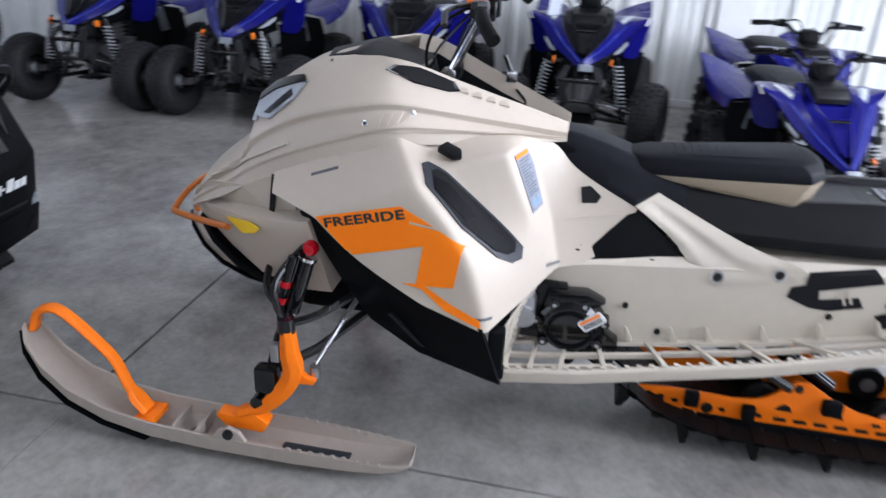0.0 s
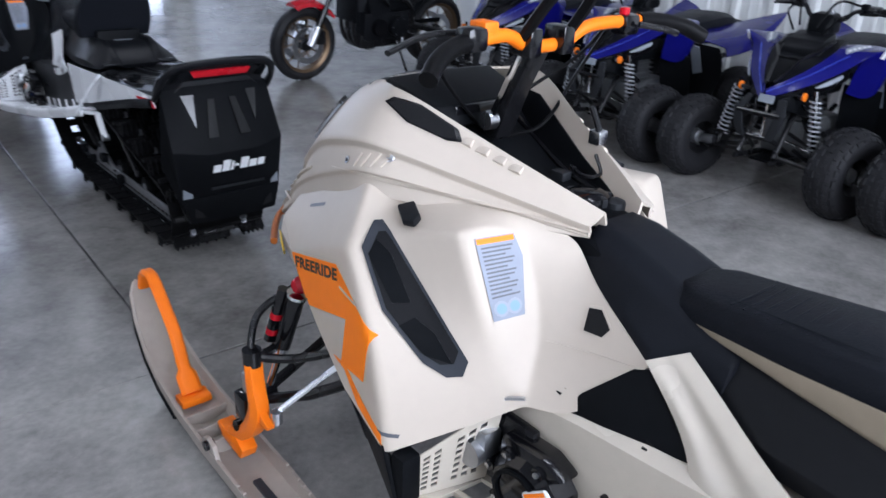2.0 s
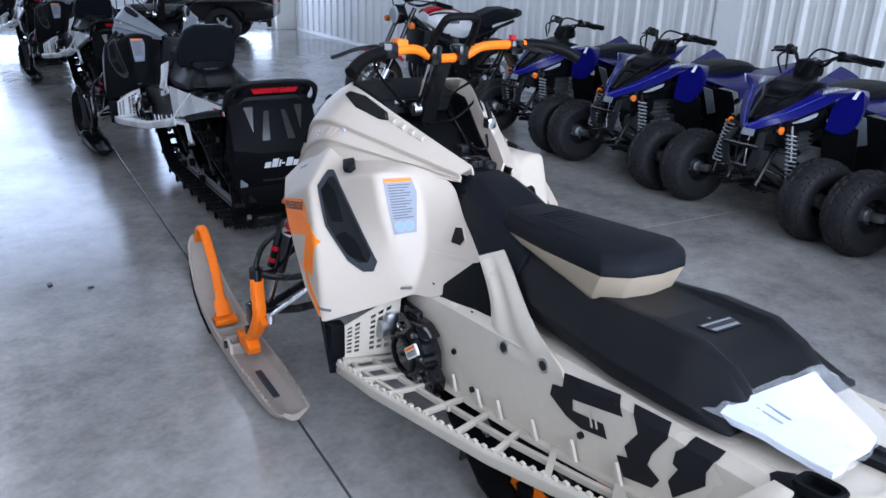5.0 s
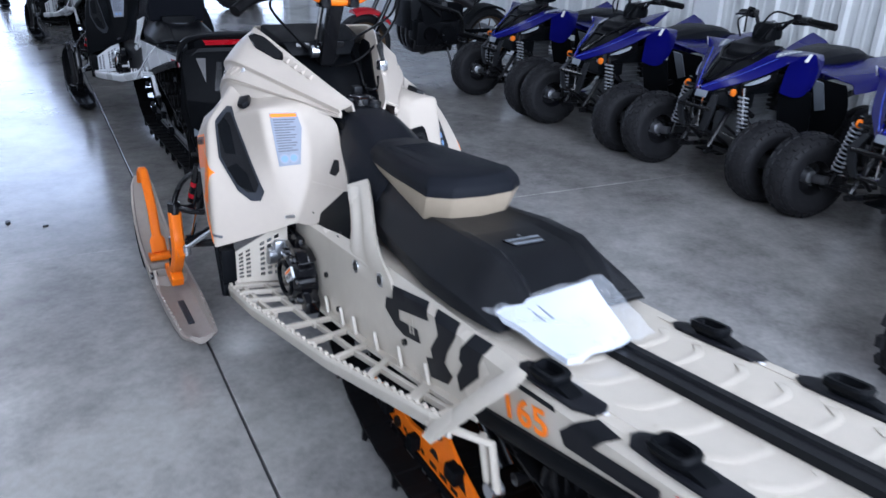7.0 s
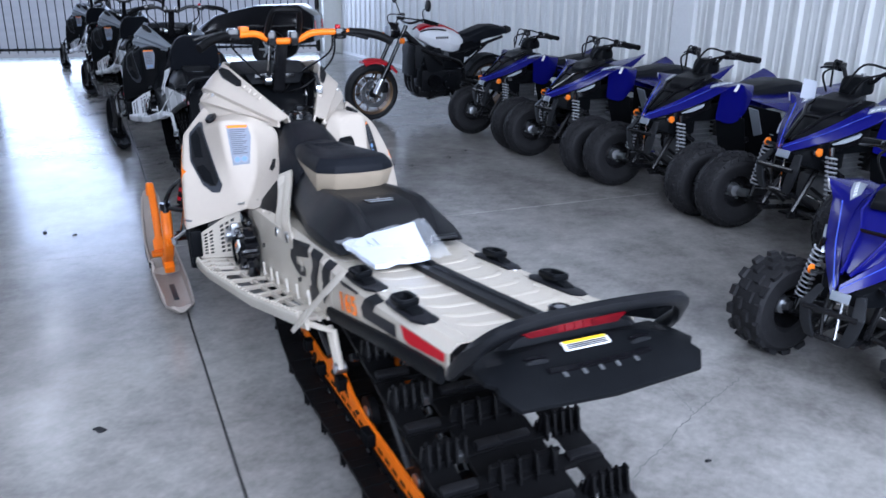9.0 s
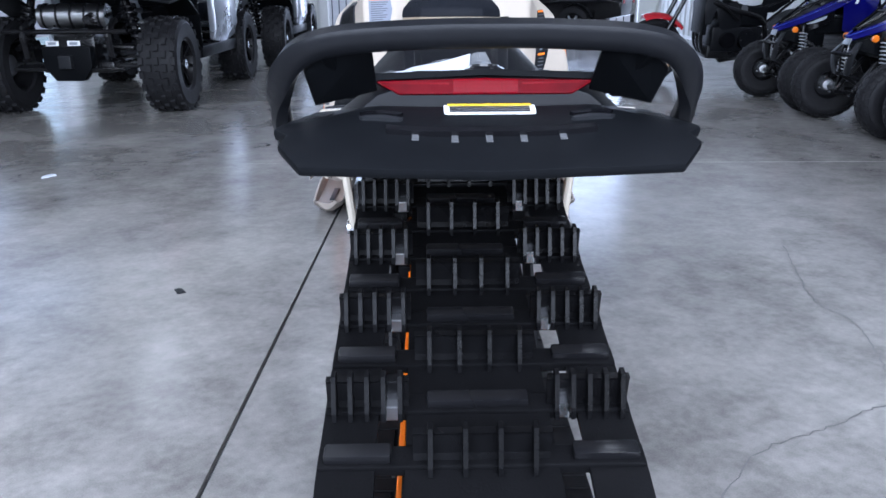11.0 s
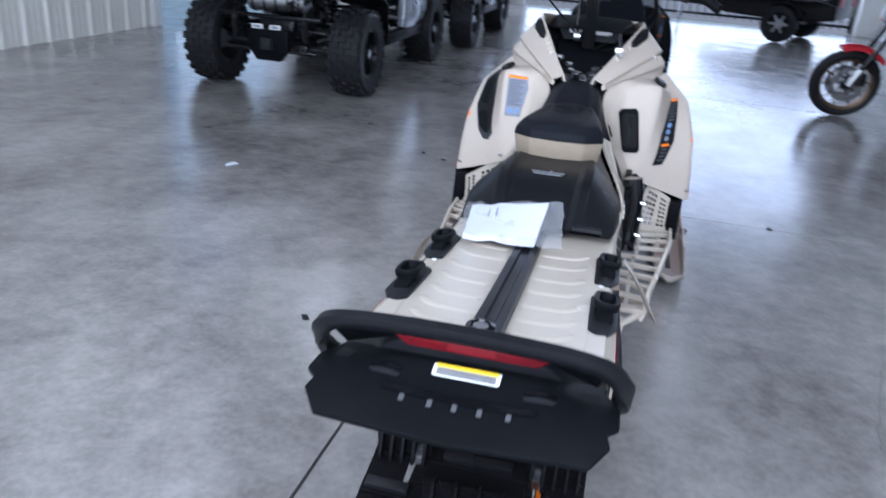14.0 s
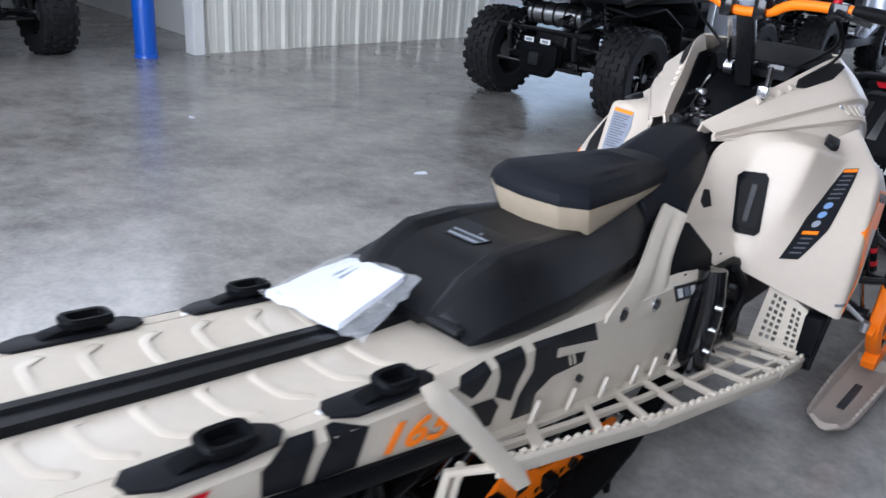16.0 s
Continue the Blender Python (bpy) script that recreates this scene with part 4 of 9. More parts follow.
        for x, y, z in ((-0.884, 0.292, 0.902), (-0.772, 0.287, 0.932)):
            ring = lambda r: [(x + r * math.cos(a), s * y, z + r * math.sin(a)) for a in [math.tau * k / 12 for k in range(12)]]
            screw = part("screw", wrap(tree, ring(0.008), lift=0.0006, thick=0.0025, way=(0, s, 0.1)), STEEL, hood, smooth=25)
            part("screw_socket", wrap(tree, ring(0.0038), lift=0.0036, thick=0.0004, way=(0, s, 0.1)), BLACK_METAL, screw, smooth=25)
        for k in range(4):
            x, z = -0.860 + 0.023 * k, 0.893 + 0.0062 * k
            part("rib", wrap(tree, mirror_y([(x, -0.29, z), (x + 0.013, -0.29, z + 0.003), (x + 0.021, -0.29, z + 0.034), (x + 0.017, -0.29, z + 0.034)], s), lift=0.0, thick=0.004, way=(0, s, 0.3)), plastic, hood, smooth=25)
        part("strake", wrap(tree, mirror_y([(-0.955, -0.28, 0.866), (-0.80, -0.29, 0.892), (-0.60, -0.20, 0.886), (-0.45, -0.11, 0.868), (-0.60, -0.20, 0.880), (-0.80, -0.29, 0.884)], s), lift=0.0, thick=0.004, way=(0.2, s, 0.3)), plastic, hood, smooth=25)
    return hood


def build_belly(root, st):
    """Lower nose, bumper and black belly pan."""
    nose = part("nose_cone", bmesh.new(), st["nose"], root)
    prof = [(-1.452, 0.118, 0.598, 0.535), (-1.36, 0.200, 0.612, 0.462), (-1.25, 0.266, 0.623, 0.415), (-1.12, 0.312, 0.634, 0.395), (-1.02, 0.340, 0.655, 0.410)]
    rings = []
    for x, w, top, bot in prof:
        rings.append([(x, -w * 0.82, top), (x, -w, top - 0.012), (x + 0.01, -w * 0.985, top - 0.05), (x + 0.035, -w * 0.78, bot), (x + 0.035, w * 0.78, bot), (x + 0.01, w * 0.985, top - 0.05), (x, w, top - 0.012), (x, w * 0.82, top)])
    part("shell", loft(rings, w=0.005), st["nose"], nose)
    part("skid_plate", loft([[(x + 0.02, -w * 0.72, bot - 0.010), (x + 0.02, w * 0.72, bot - 0.010), (x + 0.03, w * 0.72, bot + 0.010), (x + 0.03, -w * 0.72, bot + 0.010)] for x, w, top, bot in
                             [(-1.475, 0.14, 0, 0.520), (-1.42, 0.19, 0, 0.465), (-1.33, 0.24, 0, 0.412), (-1.22, 0.28, 0, 0.378), (-1.08, 0.30, 0, 0.365)]], w=0.003), BLACK, nose, "black skid plate")
    half = [(-1.275, -0.274, 0.573), (-1.40, -0.206, 0.556), (-1.503, -0.140, 0.541), (-1.517, -0.120, 0.545), (-1.494, -0.106, 0.582), (-1.466, -0.092, 0.612), (-1.456, 0.0, 0.622)]
    part("bumper", tube(half + [(x, -y, z) for x, y, z in reversed(half[:-1])], 0.0092, 10, 3), st["accent_dark"], nose, "front grab bumper")
    for s in (-1, 1):
        # sunken flank between ledge and hood; black strip as shade before the side panel
        high = [(-1.440, 0.130, 0.622), (-1.349, 0.197, 0.674), (-1.25, 0.235, 0.684), (-1.165, 0.252, 0.720), (-1.08, 0.268, 0.752)]
        foot = [(-1.445, 0.100, 0.598), (-1.349, 0.168, 0.610), (-1.25, 0.214, 0.620), (-1.165, 0.246, 0.628), (-1.08, 0.268, 0.640)]
        lines = [q for a, b in zip(high, foot) for q in ((a[0], s * a[1], a[2]), (b[0], s * b[1], b[2]))]
        part("nose_flank", shell(lines, [(2 * i, 2 * i + 2, 2 * i + 3, 2 * i + 1) for i in range(4)], 0.005, 0.0, centre=(-1.2, 0, 0.6)), st["nose"], nose, smooth=0)
        part("groove", shell(mirror_y([(-1.158, -0.263, 0.632), (-1.143, -0.272, 0.632), (-1.126, -0.272, 0.735), (-1.144, -0.266, 0.735)], s), [(0, 1, 2, 3)], 0.004, 0.0, centre=(-1.1, 0, 0.6)), MESH_BLACK, nose, "black strip for the shade in the gap", smooth=0)
        part("reflector", shell(mirror_y([(-1.292, -0.249, 0.592), (-1.205, -0.291, 0.602), (-1.172, -0.302, 0.590), (-1.190, -0.292, 0.572), (-1.238, -0.266, 0.556)], s), [(0, 1, 2, 3, 4)], 0.004, 0.001), YELLOW, nose, "amber side reflector", smooth=0)
        vs = [(-1.06, -0.300, 0.655), (-0.985, -0.352, 0.655), (-0.545, -0.444, 0.458), (-0.492, -0.440, 0.305), (-0.52, -0.395, 0.285), (-0.72, -0.352, 0.312), (-0.86, -0.320, 0.375), (-0.95, -0.290, 0.470)]
        pan = part("belly_pan", shell(mirror_y(vs, s), [(0, 1, 2, 6, 7), (2, 3, 4, 5, 6)], 0.012, 0.006), BLACK, root, "black belly pan")
        part("slash", shell(mirror_y([(-0.80, -0.362, 0.42), (-0.79, -0.366, 0.425), (-0.70, -0.372, 0.345), (-0.71, -0.370, 0.342)], s), [(0, 1, 2, 3)], 0.008), DARK_GREY, pan, smooth=0)
        # inner bulkhead that closes the engine bay
        part("bulkhead", box((-1.12, s * 0.05, 0.30), (-0.45, s * 0.165, 0.70), 0.02), BLACK, pan)
    part("engine_cover", box((-1.05, -0.20, 0.55), (-0.60, 0.20, 0.79), 0.03), BLACK, root)


def build_tunnel(root, st):
    metal = st["tunnel"]
    tunnel = part("tunnel", bmesh.new(), metal, root, st.get("tunnel_label", ""))
    stations = [(-0.46, 0.560, 0.30), (-0.28, 0.585, 0.342), (0.10, 0.620, 0.398), (0.45, 0.645, 0.470), (0.75, 0.664, 0.545), (1.05, 0.700, 0.612), (1.315, 0.735, 0.668)]
    t = 0.004
    rings = []
    for x, zt, zb in stations:
        o = [(x, -0.212, zb), (x, -0.212, zt - 0.020), (x, -0.192, zt), (x, -0.050, zt), (x, -0.040, zt - 0.003), (x, 0.040, zt - 0.003), (x, 0.050, zt), (x, 0.192, zt), (x, 0.212, zt - 0.020), (x, 0.212, zb)]
        i = [(x, y + (t if y < 0 else -t), z - (t if abs(y) < 0.2 else 0)) for _, y, z in reversed(o)]
        rings.append(o + i)
    part("sheet", loft(rings, w=0.0), metal, tunnel)
    zt = lambda x: np.interp(x, [a for a, _, _ in stations], [b for _, b, _ in stations])
    zb = lambda x: np.interp(x, [a for a, _, _ in stations], [c for _, _, c in stations])
    # black rails along the lower edges behind the footboards
    for s in (-1, 1):
        part("edge_rail", tube([(0.60, s * 0.218, 0.513), (0.80, s * 0.219, 0.560), (1.07, s * 0.220, 0.623), (1.305, s * 0.220, 0.670)], 0.0105, 8, 2, flat=1.8), BLACK, tunnel, "black edge rail")
    # central heat exchanger strip, in two lengths that follow the bend of the sheet
    profile = [(-0.029, 0), (0.029, 0), (0.026, 0.013), (0.011, 0.013), (0.008, 0.008), (-0.008, 0.008), (-0.011, 0.013), (-0.026, 0.013)]
    part("centre_rail", loft([[(x, y, zt(x) + z - 0.002) for y, z in profile] for x in (0.58, 0.75, 1.05, 1.290)], w=0.0), BLACK_SATIN, tunnel, "black extruded centre rail", smooth=0)
    # pressed angular ribs, each a flat ridge bent forward at its outer end
    for k, x in enumerate((0.735, 0.820, 0.918, 1.003, 1.092, 1.172, 1.240)):
        for s in (-1, 1):
            line = [(x - 0.034, s * 0.141, zt(x - 0.034) - 0.001), (x - 0.026, s * 0.134, zt(x - 0.026) + 0.0010), (x - 0.002, s * 0.115, zt(x - 0.002) + 0.0012), (x + 0.004, s * 0.080, zt(x) + 0.0012), (x + 0.006, s * 0.050, zt(x) + 0.0010), (x - 0.004, s * 0.040, zt(x) - 0.001)]
            part("pressed_rib", tube(line, 0.0088, 8, 3, flat=0.17), metal, tunnel, smooth=50)
    for s in (-1, 1):
        part("seam", loft([[(x, s * (y - 0.0012), z + 0.0012), (x, s * (y + 0.0012), z + 0.0006), (x, s * (y + 0.0012), z - 0.001), (x, s * (y - 0.0012), z - 0.001)] for x, y in ((0.66, 0.168), (0.94, 0.168), (1.29, 0.160)) for z in (zt(x),)]), metal, tunnel, smooth=0)
        for x in (0.902,):
            part("pin", lathe([(0, 0), (0.006, 0), (0.005, 0.003), (0, 0.004)], (x, s * 0.176, zt(x) - 0.001), "z", 10), WHITE, tunnel, "white push pin")
    return tunnel, zt, zb


def build_footboards(root, st, s):
    metal = st["board"]
    fb = part("footboard", bmesh.new(), metal, root, "open running board with serrated edge")
    out = [(-0.500, 0.413, 0.330), (-0.30, 0.402, 0.352), (-0.08, 0.372, 0.380), (0.145, 0.341, 0.408), (0.40, 0.308, 0.462), (0.625, 0.287, 0.515)]
    ins = [(-0.500, 0.225, 0.318), (-0.27, 0.215, 0.342), (-0.08, 0.215, 0.368), (0.145, 0.215, 0.405), (0.40, 0.215, 0.458), (0.625, 0.215, 0.510)]
    ox = lambda x, k: float(np.interp(x, [p[0] for p in out], [p[k] for p in out]))
    ix = lambda x, k: float(np.interp(x, [p[0] for p in ins], [p[k] for p in ins]))
    # outer rail, a flat bar on edge
    rings = [[(x, s * (y + 0.007), z + 0.010), (x, s * (y + 0.010), z + 0.002), (x, s * (y + 0.002), z - 0.030), (x, s * (y - 0.006), z - 0.032), (x, s * (y - 0.006), z + 0.008), (x, s * (y - 0.002), z + 0.011)] for x, y, z in out]
    part("outer_rail", loft(rings, w=0.002), metal, fb)
    tooth = None
    for k in range(38):
        x = -0.48 + 1.08 * k / 37
        y, z = ox(x, 1), ox(x, 2)
        tooth = joined(tooth, moved(box((-0.006, -0.004, 0), (0.006, 0.004, 0.007)), pose(x, s * (y + 0.001), z + 0.0095)))
    part("serration", tooth, metal, fb, smooth=0, kind="stuff")
    # inner angle against the tunnel
    part("inner_rail", loft([[(x, s * (y + 0.016), z + 0.004), (x, s * (y + 0.016), z - 0.006), (x, s * (y - 0.004), z - 0.006), (x, s * (y - 0.004), z + 0.004)] for x, y, z in ins]), metal, fb)
    # cross rungs (inner x, outer x, width) and stringers (share of the width, stations)
    dx = -0.036 if s < 0 else 0.0
    rungs = [(-0.495, -0.495, 0.030), (-0.415, -0.425, 0.012), (-0.325 + dx * 0.4, -0.335 + dx * 0.4, 0.012)]
    rungs += [(a + dx, b + dx, w) for a, b, w in ((-0.225, -0.203, 0.012), (-0.100, -0.056, 0.013), (0.009, 0.071, 0.014), (0.131, 0.197, 0.016), (0.253, 0.352, 0.022), (0.450, 0.525, 0.034), (0.600, 0.628, 0.030))]
    lanes = ((0.44, (-0.49, -0.33, -0.22, -0.10)), (0.80, (-0.49, -0.33, -0.22)), (0.40, (-0.10, 0.10, 0.35, 0.60)))
    for xa, xb, wide in rungs:
        a, b = Vector((xa, s * ix(xa, 1), ix(xa, 2))), Vector((xb, s * ox(xb, 1), ox(xb, 2) + 0.004))
        h = wide / 2
        part("rung", loft([[q + Vector((-h, 0, 0.004)), q + Vector((h, 0, 0.004)), q + Vector((h * 0.8, 0, -0.010)), q + Vector((-h * 0.8, 0, -0.010))] for q in (a, b)], w=0.0015), metal, fb)
    for k, span in lanes:
        pts = [(x, s * (ix(x, 1) * (1 - k) + ox(x, 1) * k), ix(x, 2) * (1 - k) + ox(x, 2) * k - 0.002) for x in span]
        part("stringer", loft([[(x, y - 0.006, z + 0.004), (x, y + 0.006, z + 0.004), (x, y + 0.004, z - 0.012), (x, y - 0.004, z - 0.012)] for x, y, z in pts], w=0.0015), metal, fb)
    # studs that stand on the rungs by the tunnel
    for x in (-0.172, -0.060, 0.027, 0.160, 0.290, 0.420) if s < 0 else (-0.118, -0.020, 0.068, 0.204, 0.328, 0.452):
        part("stud", prism([(x - 0.014, ix(x, 2)), (x + 0.008, ix(x, 2)), (x - 0.016, ix(x, 2) + 0.045), (x - 0.022, ix(x, 2) + 0.045)], "y", s * 0.222 - 0.004, s * 0.222 + 0.004, 0.002), metal, fb)
    # toe guard with rows of holes: a sheet with real openings
    toe = part("toe_guard", bmesh.new(), metal, fb)
    a, b, c, d = (Vector((-0.512, s * 0.405, 0.335)), Vector((-0.505, s * 0.405, 0.430)), Vector((-0.420, s * 0.252, 0.550)), Vector((-0.470, s * 0.240, 0.335)))
    if s > 0:
        a, b, c, d = Vector((-0.506, 0.403, 0.325)), Vector((-0.500, 0.392, 0.462)), Vector((-0.462, 0.300, 0.525)), Vector((-0.480, 0.274, 0.330))
    nu, nv = 8, 9
    grid = lambda u, v: (a * (1 - u) + d * u) * (1 - v) + (b * (1 - u) + c * u) * v
    bm = bmesh.new()
    nrm = (b - a).cross(d - a).normalized()
    for i in range(nu):
        for j in range(nv):
            corners = [grid(u / nu, v / nv) for u, v in ((i, j), (i + 1, j), (i + 1, j + 1), (i, j + 1))]
            mid = sum(corners, Vector()) / 4
            solid = i in (0, nu - 1) or j in (0, nv - 1) or (i == 3)
            if solid:
                vs = [bm.verts.new(q) for q in corners]
                bm.faces.new(vs)
            else:
                o = [bm.verts.new(q) for q in corners]
                h = [bm.verts.new(mid + (q - mid) * 0.62) for q in corners]
                for k in range(4):
                    bm.faces.new((o[k], o[(k + 1) % 4], h[(k + 1) % 4], h[k]))
    bmesh.ops.remove_doubles(bm, verts=bm.verts, dist=1e-4)
    ret = bmesh.ops.extrude_face_region(bm, geom=bm.faces[:])
    bmesh.ops.translate(bm, vec=nrm * 0.003, verts=[q for q in ret["geom"] if isinstance(q, bmesh.types.BMVert)])
    part("plate", bm, metal, toe, smooth=0)
    part("bumper_block", box((-0.530, s * 0.412 - 0.022, 0.345), (-0.490, s * 0.412 + 0.022, 0.452), 0.008), BLACK, toe, "black rubber block")
    part("bumper_cap", box((-0.522, s * 0.414 - 0.018, 0.318), (-0.486, s * 0.414 + 0.016, 0.345), 0.006), BLACK, toe)
    # rear strut up to the tunnel and the bracket below it
    strut = part("rear_strut", loft([[(x - 0.020, s * (y + 0.012), z - 0.016), (x + 0.020, s * (y + 0.012), z - 0.010), (x + 0.022, s * (y - 0.010), z + 0.014), (x - 0.018, s * (y - 0.010), z + 0.012)] for x, y, z in
                                    ((0.600, 0.312, 0.488), (0.640, 0.290, 0.540), (0.690, 0.258, 0.610), (0.735, 0.228, 0.668))], w=0.004), metal, fb)
    for p in (((0.610, 0.285, 0.500), (0.690, 0.235, 0.500), (0.700, 0.222, 0.395)), ((0.665, 0.24, 0.505), (0.672, 0.225, 0.400))):
        part("bracket", tube([(x, s * y, z) for x, y, z in p], 0.009, 8), metal, strut)
    part("bolt", disc(0.016, (0.690, s * 0.222, 0.392), "y", -0.015, 0.015, 12), STEEL, strut)
    return fb


def build_rear(root, st, tall_flap=False):
    """Bumper bar, tail lamp and snow flap."""
    rear = part("rear_bumper", bmesh.new(), BLACK, root, "black rear bumper with tail lamp")
    line = [(1.352, -0.222, 0.696), (1.375, -0.226, 0.716), (1.424, -0.222, 0.768), (1.456, -0.198, 0.808), (1.468, -0.155, 0.825), (1.470, -0.07, 0.831), (1.470, 0, 0.832)]
    line += [(x, -y, z) for x, y, z in reversed(line[:-1])]
    bar = curve(line, 5)
    rings = []
    for i, q in enumerate(bar):
        d = (bar[min(i + 1, len(bar) - 1)] - bar[max(i - 1, 0)]).normalized()
        up = (Vector((0.45, 0, 0.9)) - d * d.dot(Vector((0.45, 0, 0.9)))).normalized()
        out = d.cross(up)
        rings.append([q + up * (0.0135 * a) + out * (0.0105 * b) for a, b in ((1, -0.6), (1, 0.6), (0.6, 1), (-0.6, 1), (-1, 0.6), (-1, -0.6), (-0.6, -1), (0.6, -1))])
    part("bar", loft(rings), BLACK_SATIN, rear, "broad black grab bar", smooth=40)
    part("housing", loft([[(x, -y, z0), (x, -y, z0 * 0.72 + z1 * 0.28), (x, -y * 0.70, z1 * 0.8 + z0 * 0.2), (x, -y * 0.40, z1), (x, y * 0.40, z1), (x, y * 0.70, z1 * 0.8 + z0 * 0.2), (x, y, z0 * 0.72 + z1 * 0.28), (x, y, z0)] for x, y, z0, z1 in ((1.284, 0.165, 0.712, 0.731), (1.308, 0.200, 0.700, 0.744), (1.345, 0.204, 0.690, 0.768), (1.374, 0.188, 0.690, 0.787), (1.400, 0.168, 0.702, 0.778))], w=0.007), BLACK_SATIN, rear)
    part("cap", lathe([(0, 0), (0.024, 0), (0.023, 0.010), (0.015, 0.014), (0.013, 0.008), (0, 0.008)], (1.350, 0.004, 0.776), "z", 20), BLACK_GLOSS, rear)
    part("cap_core", disc(0.012, (1.350, 0.004, 0.784), "z", 0.0, 0.003, 16), ALU, rear)
    for s in (-1, 1):
        part("stay", tube([(1.380, s * 0.150, 0.765), (1.460, s * 0.165, 0.816)], 0.010, 8), BLACK, rear)
    for s in (-1, 1):
        part("corner_web", shell([(1.392, s * 0.118, 0.766), (1.464, s * 0.118, 0.824), (1.462, s * 0.168, 0.816), (1.446, s * 0.190, 0.790), (1.408, s * 0.186, 0.752)], [(0, 1, 2, 3, 4)], 0.008, 0.002, centre=(1.3, 0, 0.9)), BLACK, rear, smooth=0)
    lens = [(-0.122, 0.009), (-0.096, -0.006), (0.096, -0.006), (0.122, 0.009), (0.0, 0.012)]
    m = facing((1.398, 0.002, 0.768), (0, 1, 0), (-0.30, 0, 0.95))
    lamp = part("tail_lamp", moved(prism(lens, "z", -0.014, 0.005, 0.002), m), RED_LENS, rear, "slim red tail lamp", smooth=0)
    part("lamp_bezel", moved(prism([(-0.128, 0.0), (-0.124, 0.018), (0.0, 0.022), (0.124, 0.018), (0.128, 0.0), (0.119, 0.0105), (0.0, 0.0155), (-0.119, 0.0105)], "z", -0.010, 0.003, 0.0), m), BLACK, rear, smooth=0)
    for y in (-0.02, 0.0, 0.02):
        part("lens_rib", moved(box((y - 0.002, -0.005, 0.003), (y + 0.002, 0.009, 0.007)), m), RED_LENS, lamp, smooth=0)
    for s in (-1, 1):
        part("wing_lens", moved(prism([(s * 0.036, -0.0055), (s * 0.094, -0.0055), (s * 0.1150, 0.0075), (s * 0.036, 0.0105)], "z", 0.0052, 0.0062), m), LENS_DIM, lamp, smooth=0)
        part("streak", moved(prism([(s * 0.040, 0.004), (s * 0.106, 0.0055), (s * 0.106, 0.007), (s * 0.040, 0.0065)], "z", 0.0064, 0.0070), m), RED_LENS, lamp, smooth=0)
    flap = part("snow_flap", bmesh.new(), BLACK, rear, "black moulded snow flap")
    if tall_flap:
        vs = [(1.38, -0.215, 0.735), (1.38, 0.215, 0.735), (1.475, 0.225, 0.52), (1.475, -0.225, 0.52), (1.46, 0.20, 0.27), (1.46, -0.20, 0.27), (1.410, -0.10, 0.742), (1.410, 0.10, 0.742), (1.505, 0.10, 0.50), (1.505, -0.10, 0.50), (1.47, 0.14, 0.25), (1.47, -0.14, 0.25), (1.38, -0.24, 0.45), (1.38, 0.24, 0.45)]
        sheet = part("sheet", shell(vs, [(0, 6, 9, 3), (6, 7, 8, 9), (7, 1, 2, 8), (3, 9, 11, 5), (9, 8, 10, 11), (8, 2, 4, 10), (0, 3, 5, 12), (1, 13, 4, 2)], 0.012, 0.005, centre=(1.0, 0, 0.5)), BLACK, flap)
        tree = skin(sheet)
        on = lambda name, pts, material, thick, label="": part(name, wrap(tree, [(1.5, y, z) for y, z in pts], lift=0.0, thick=thick, way=(1, 0, 0.1), step=0.02), material, flap, label, smooth=25)
        for s in (-1, 1):
            on("rib", [(s * 0.030, 0.70), (s * 0.055, 0.70), (s * 0.085, 0.56), (s * 0.045, 0.56)], BLACK_GLOSS, 0.007)
            on("rib", [(s * 0.105, 0.72), (s * 0.150, 0.72), (s * 0.120, 0.60)], BLACK_GLOSS, 0.005)
            on("cut_out", [(s * 0.165, 0.315), (s * 0.200, 0.325), (s * 0.198, 0.375), (s * 0.165, 0.350)], GREY_PLASTIC, 0.002, "light cut-out")
        tier = part("lower_tier", shell([(1.478, -0.200, 0.330), (1.492, 0, 0.330), (1.478, 0.200, 0.330), (1.468, 0.180, 0.225), (1.476, 0, 0.218), (1.468, -0.180, 0.225), (1.43, -0.208, 0.32), (1.43, 0.208, 0.32), (1.43, 0.185, 0.235), (1.43, -0.185, 0.235)],
                          [(0, 1, 4, 5), (1, 2, 3, 4), (6, 0, 5, 9), (2, 7, 8, 3)], 0.010, 0.004, centre=(1.0, 0, 0.25)), BLACK, flap, "lower tier of the flap")
        part("lamp_block", loft([[(1.370, -w, z), (1.370, w, z), (x, w * 0.96, z), (x, -w * 0.96, z)] for x, w, z in ((1.392, 0.205, 0.728), (1.398, 0.200, 0.757), (1.442, 0.170, 0.792), (1.458, 0.150, 0.822))], w=0.008), BLACK_SATIN, rear, "black lamp block")
        brow = facing((1.447, 0.0, 0.790), (0, 1, 0), (0.34, 0, 0.94))
        part("upper_lamp", moved(prism([(-0.105, -0.011), (0.105, -0.011), (0.118, 0.013), (-0.118, 0.013)], "z", -0.012, 0.006, 0.002), brow), RED, rear, "red tail lamp")
        for s in (-1, 1):
            part("cut_out", prism([(s * 0.120, 0.245), (s * 0.165, 0.252), (s * 0.160, 0.290), (s * 0.135, 0.268)], "x", 1.476, 1.4795), MESH_BLACK, tier, smooth=0)
        on("ledge", [(-0.09, 0.355), (0.13, 0.355), (0.13, 0.365), (-0.09, 0.365)], DARK_GREY, 0.004)
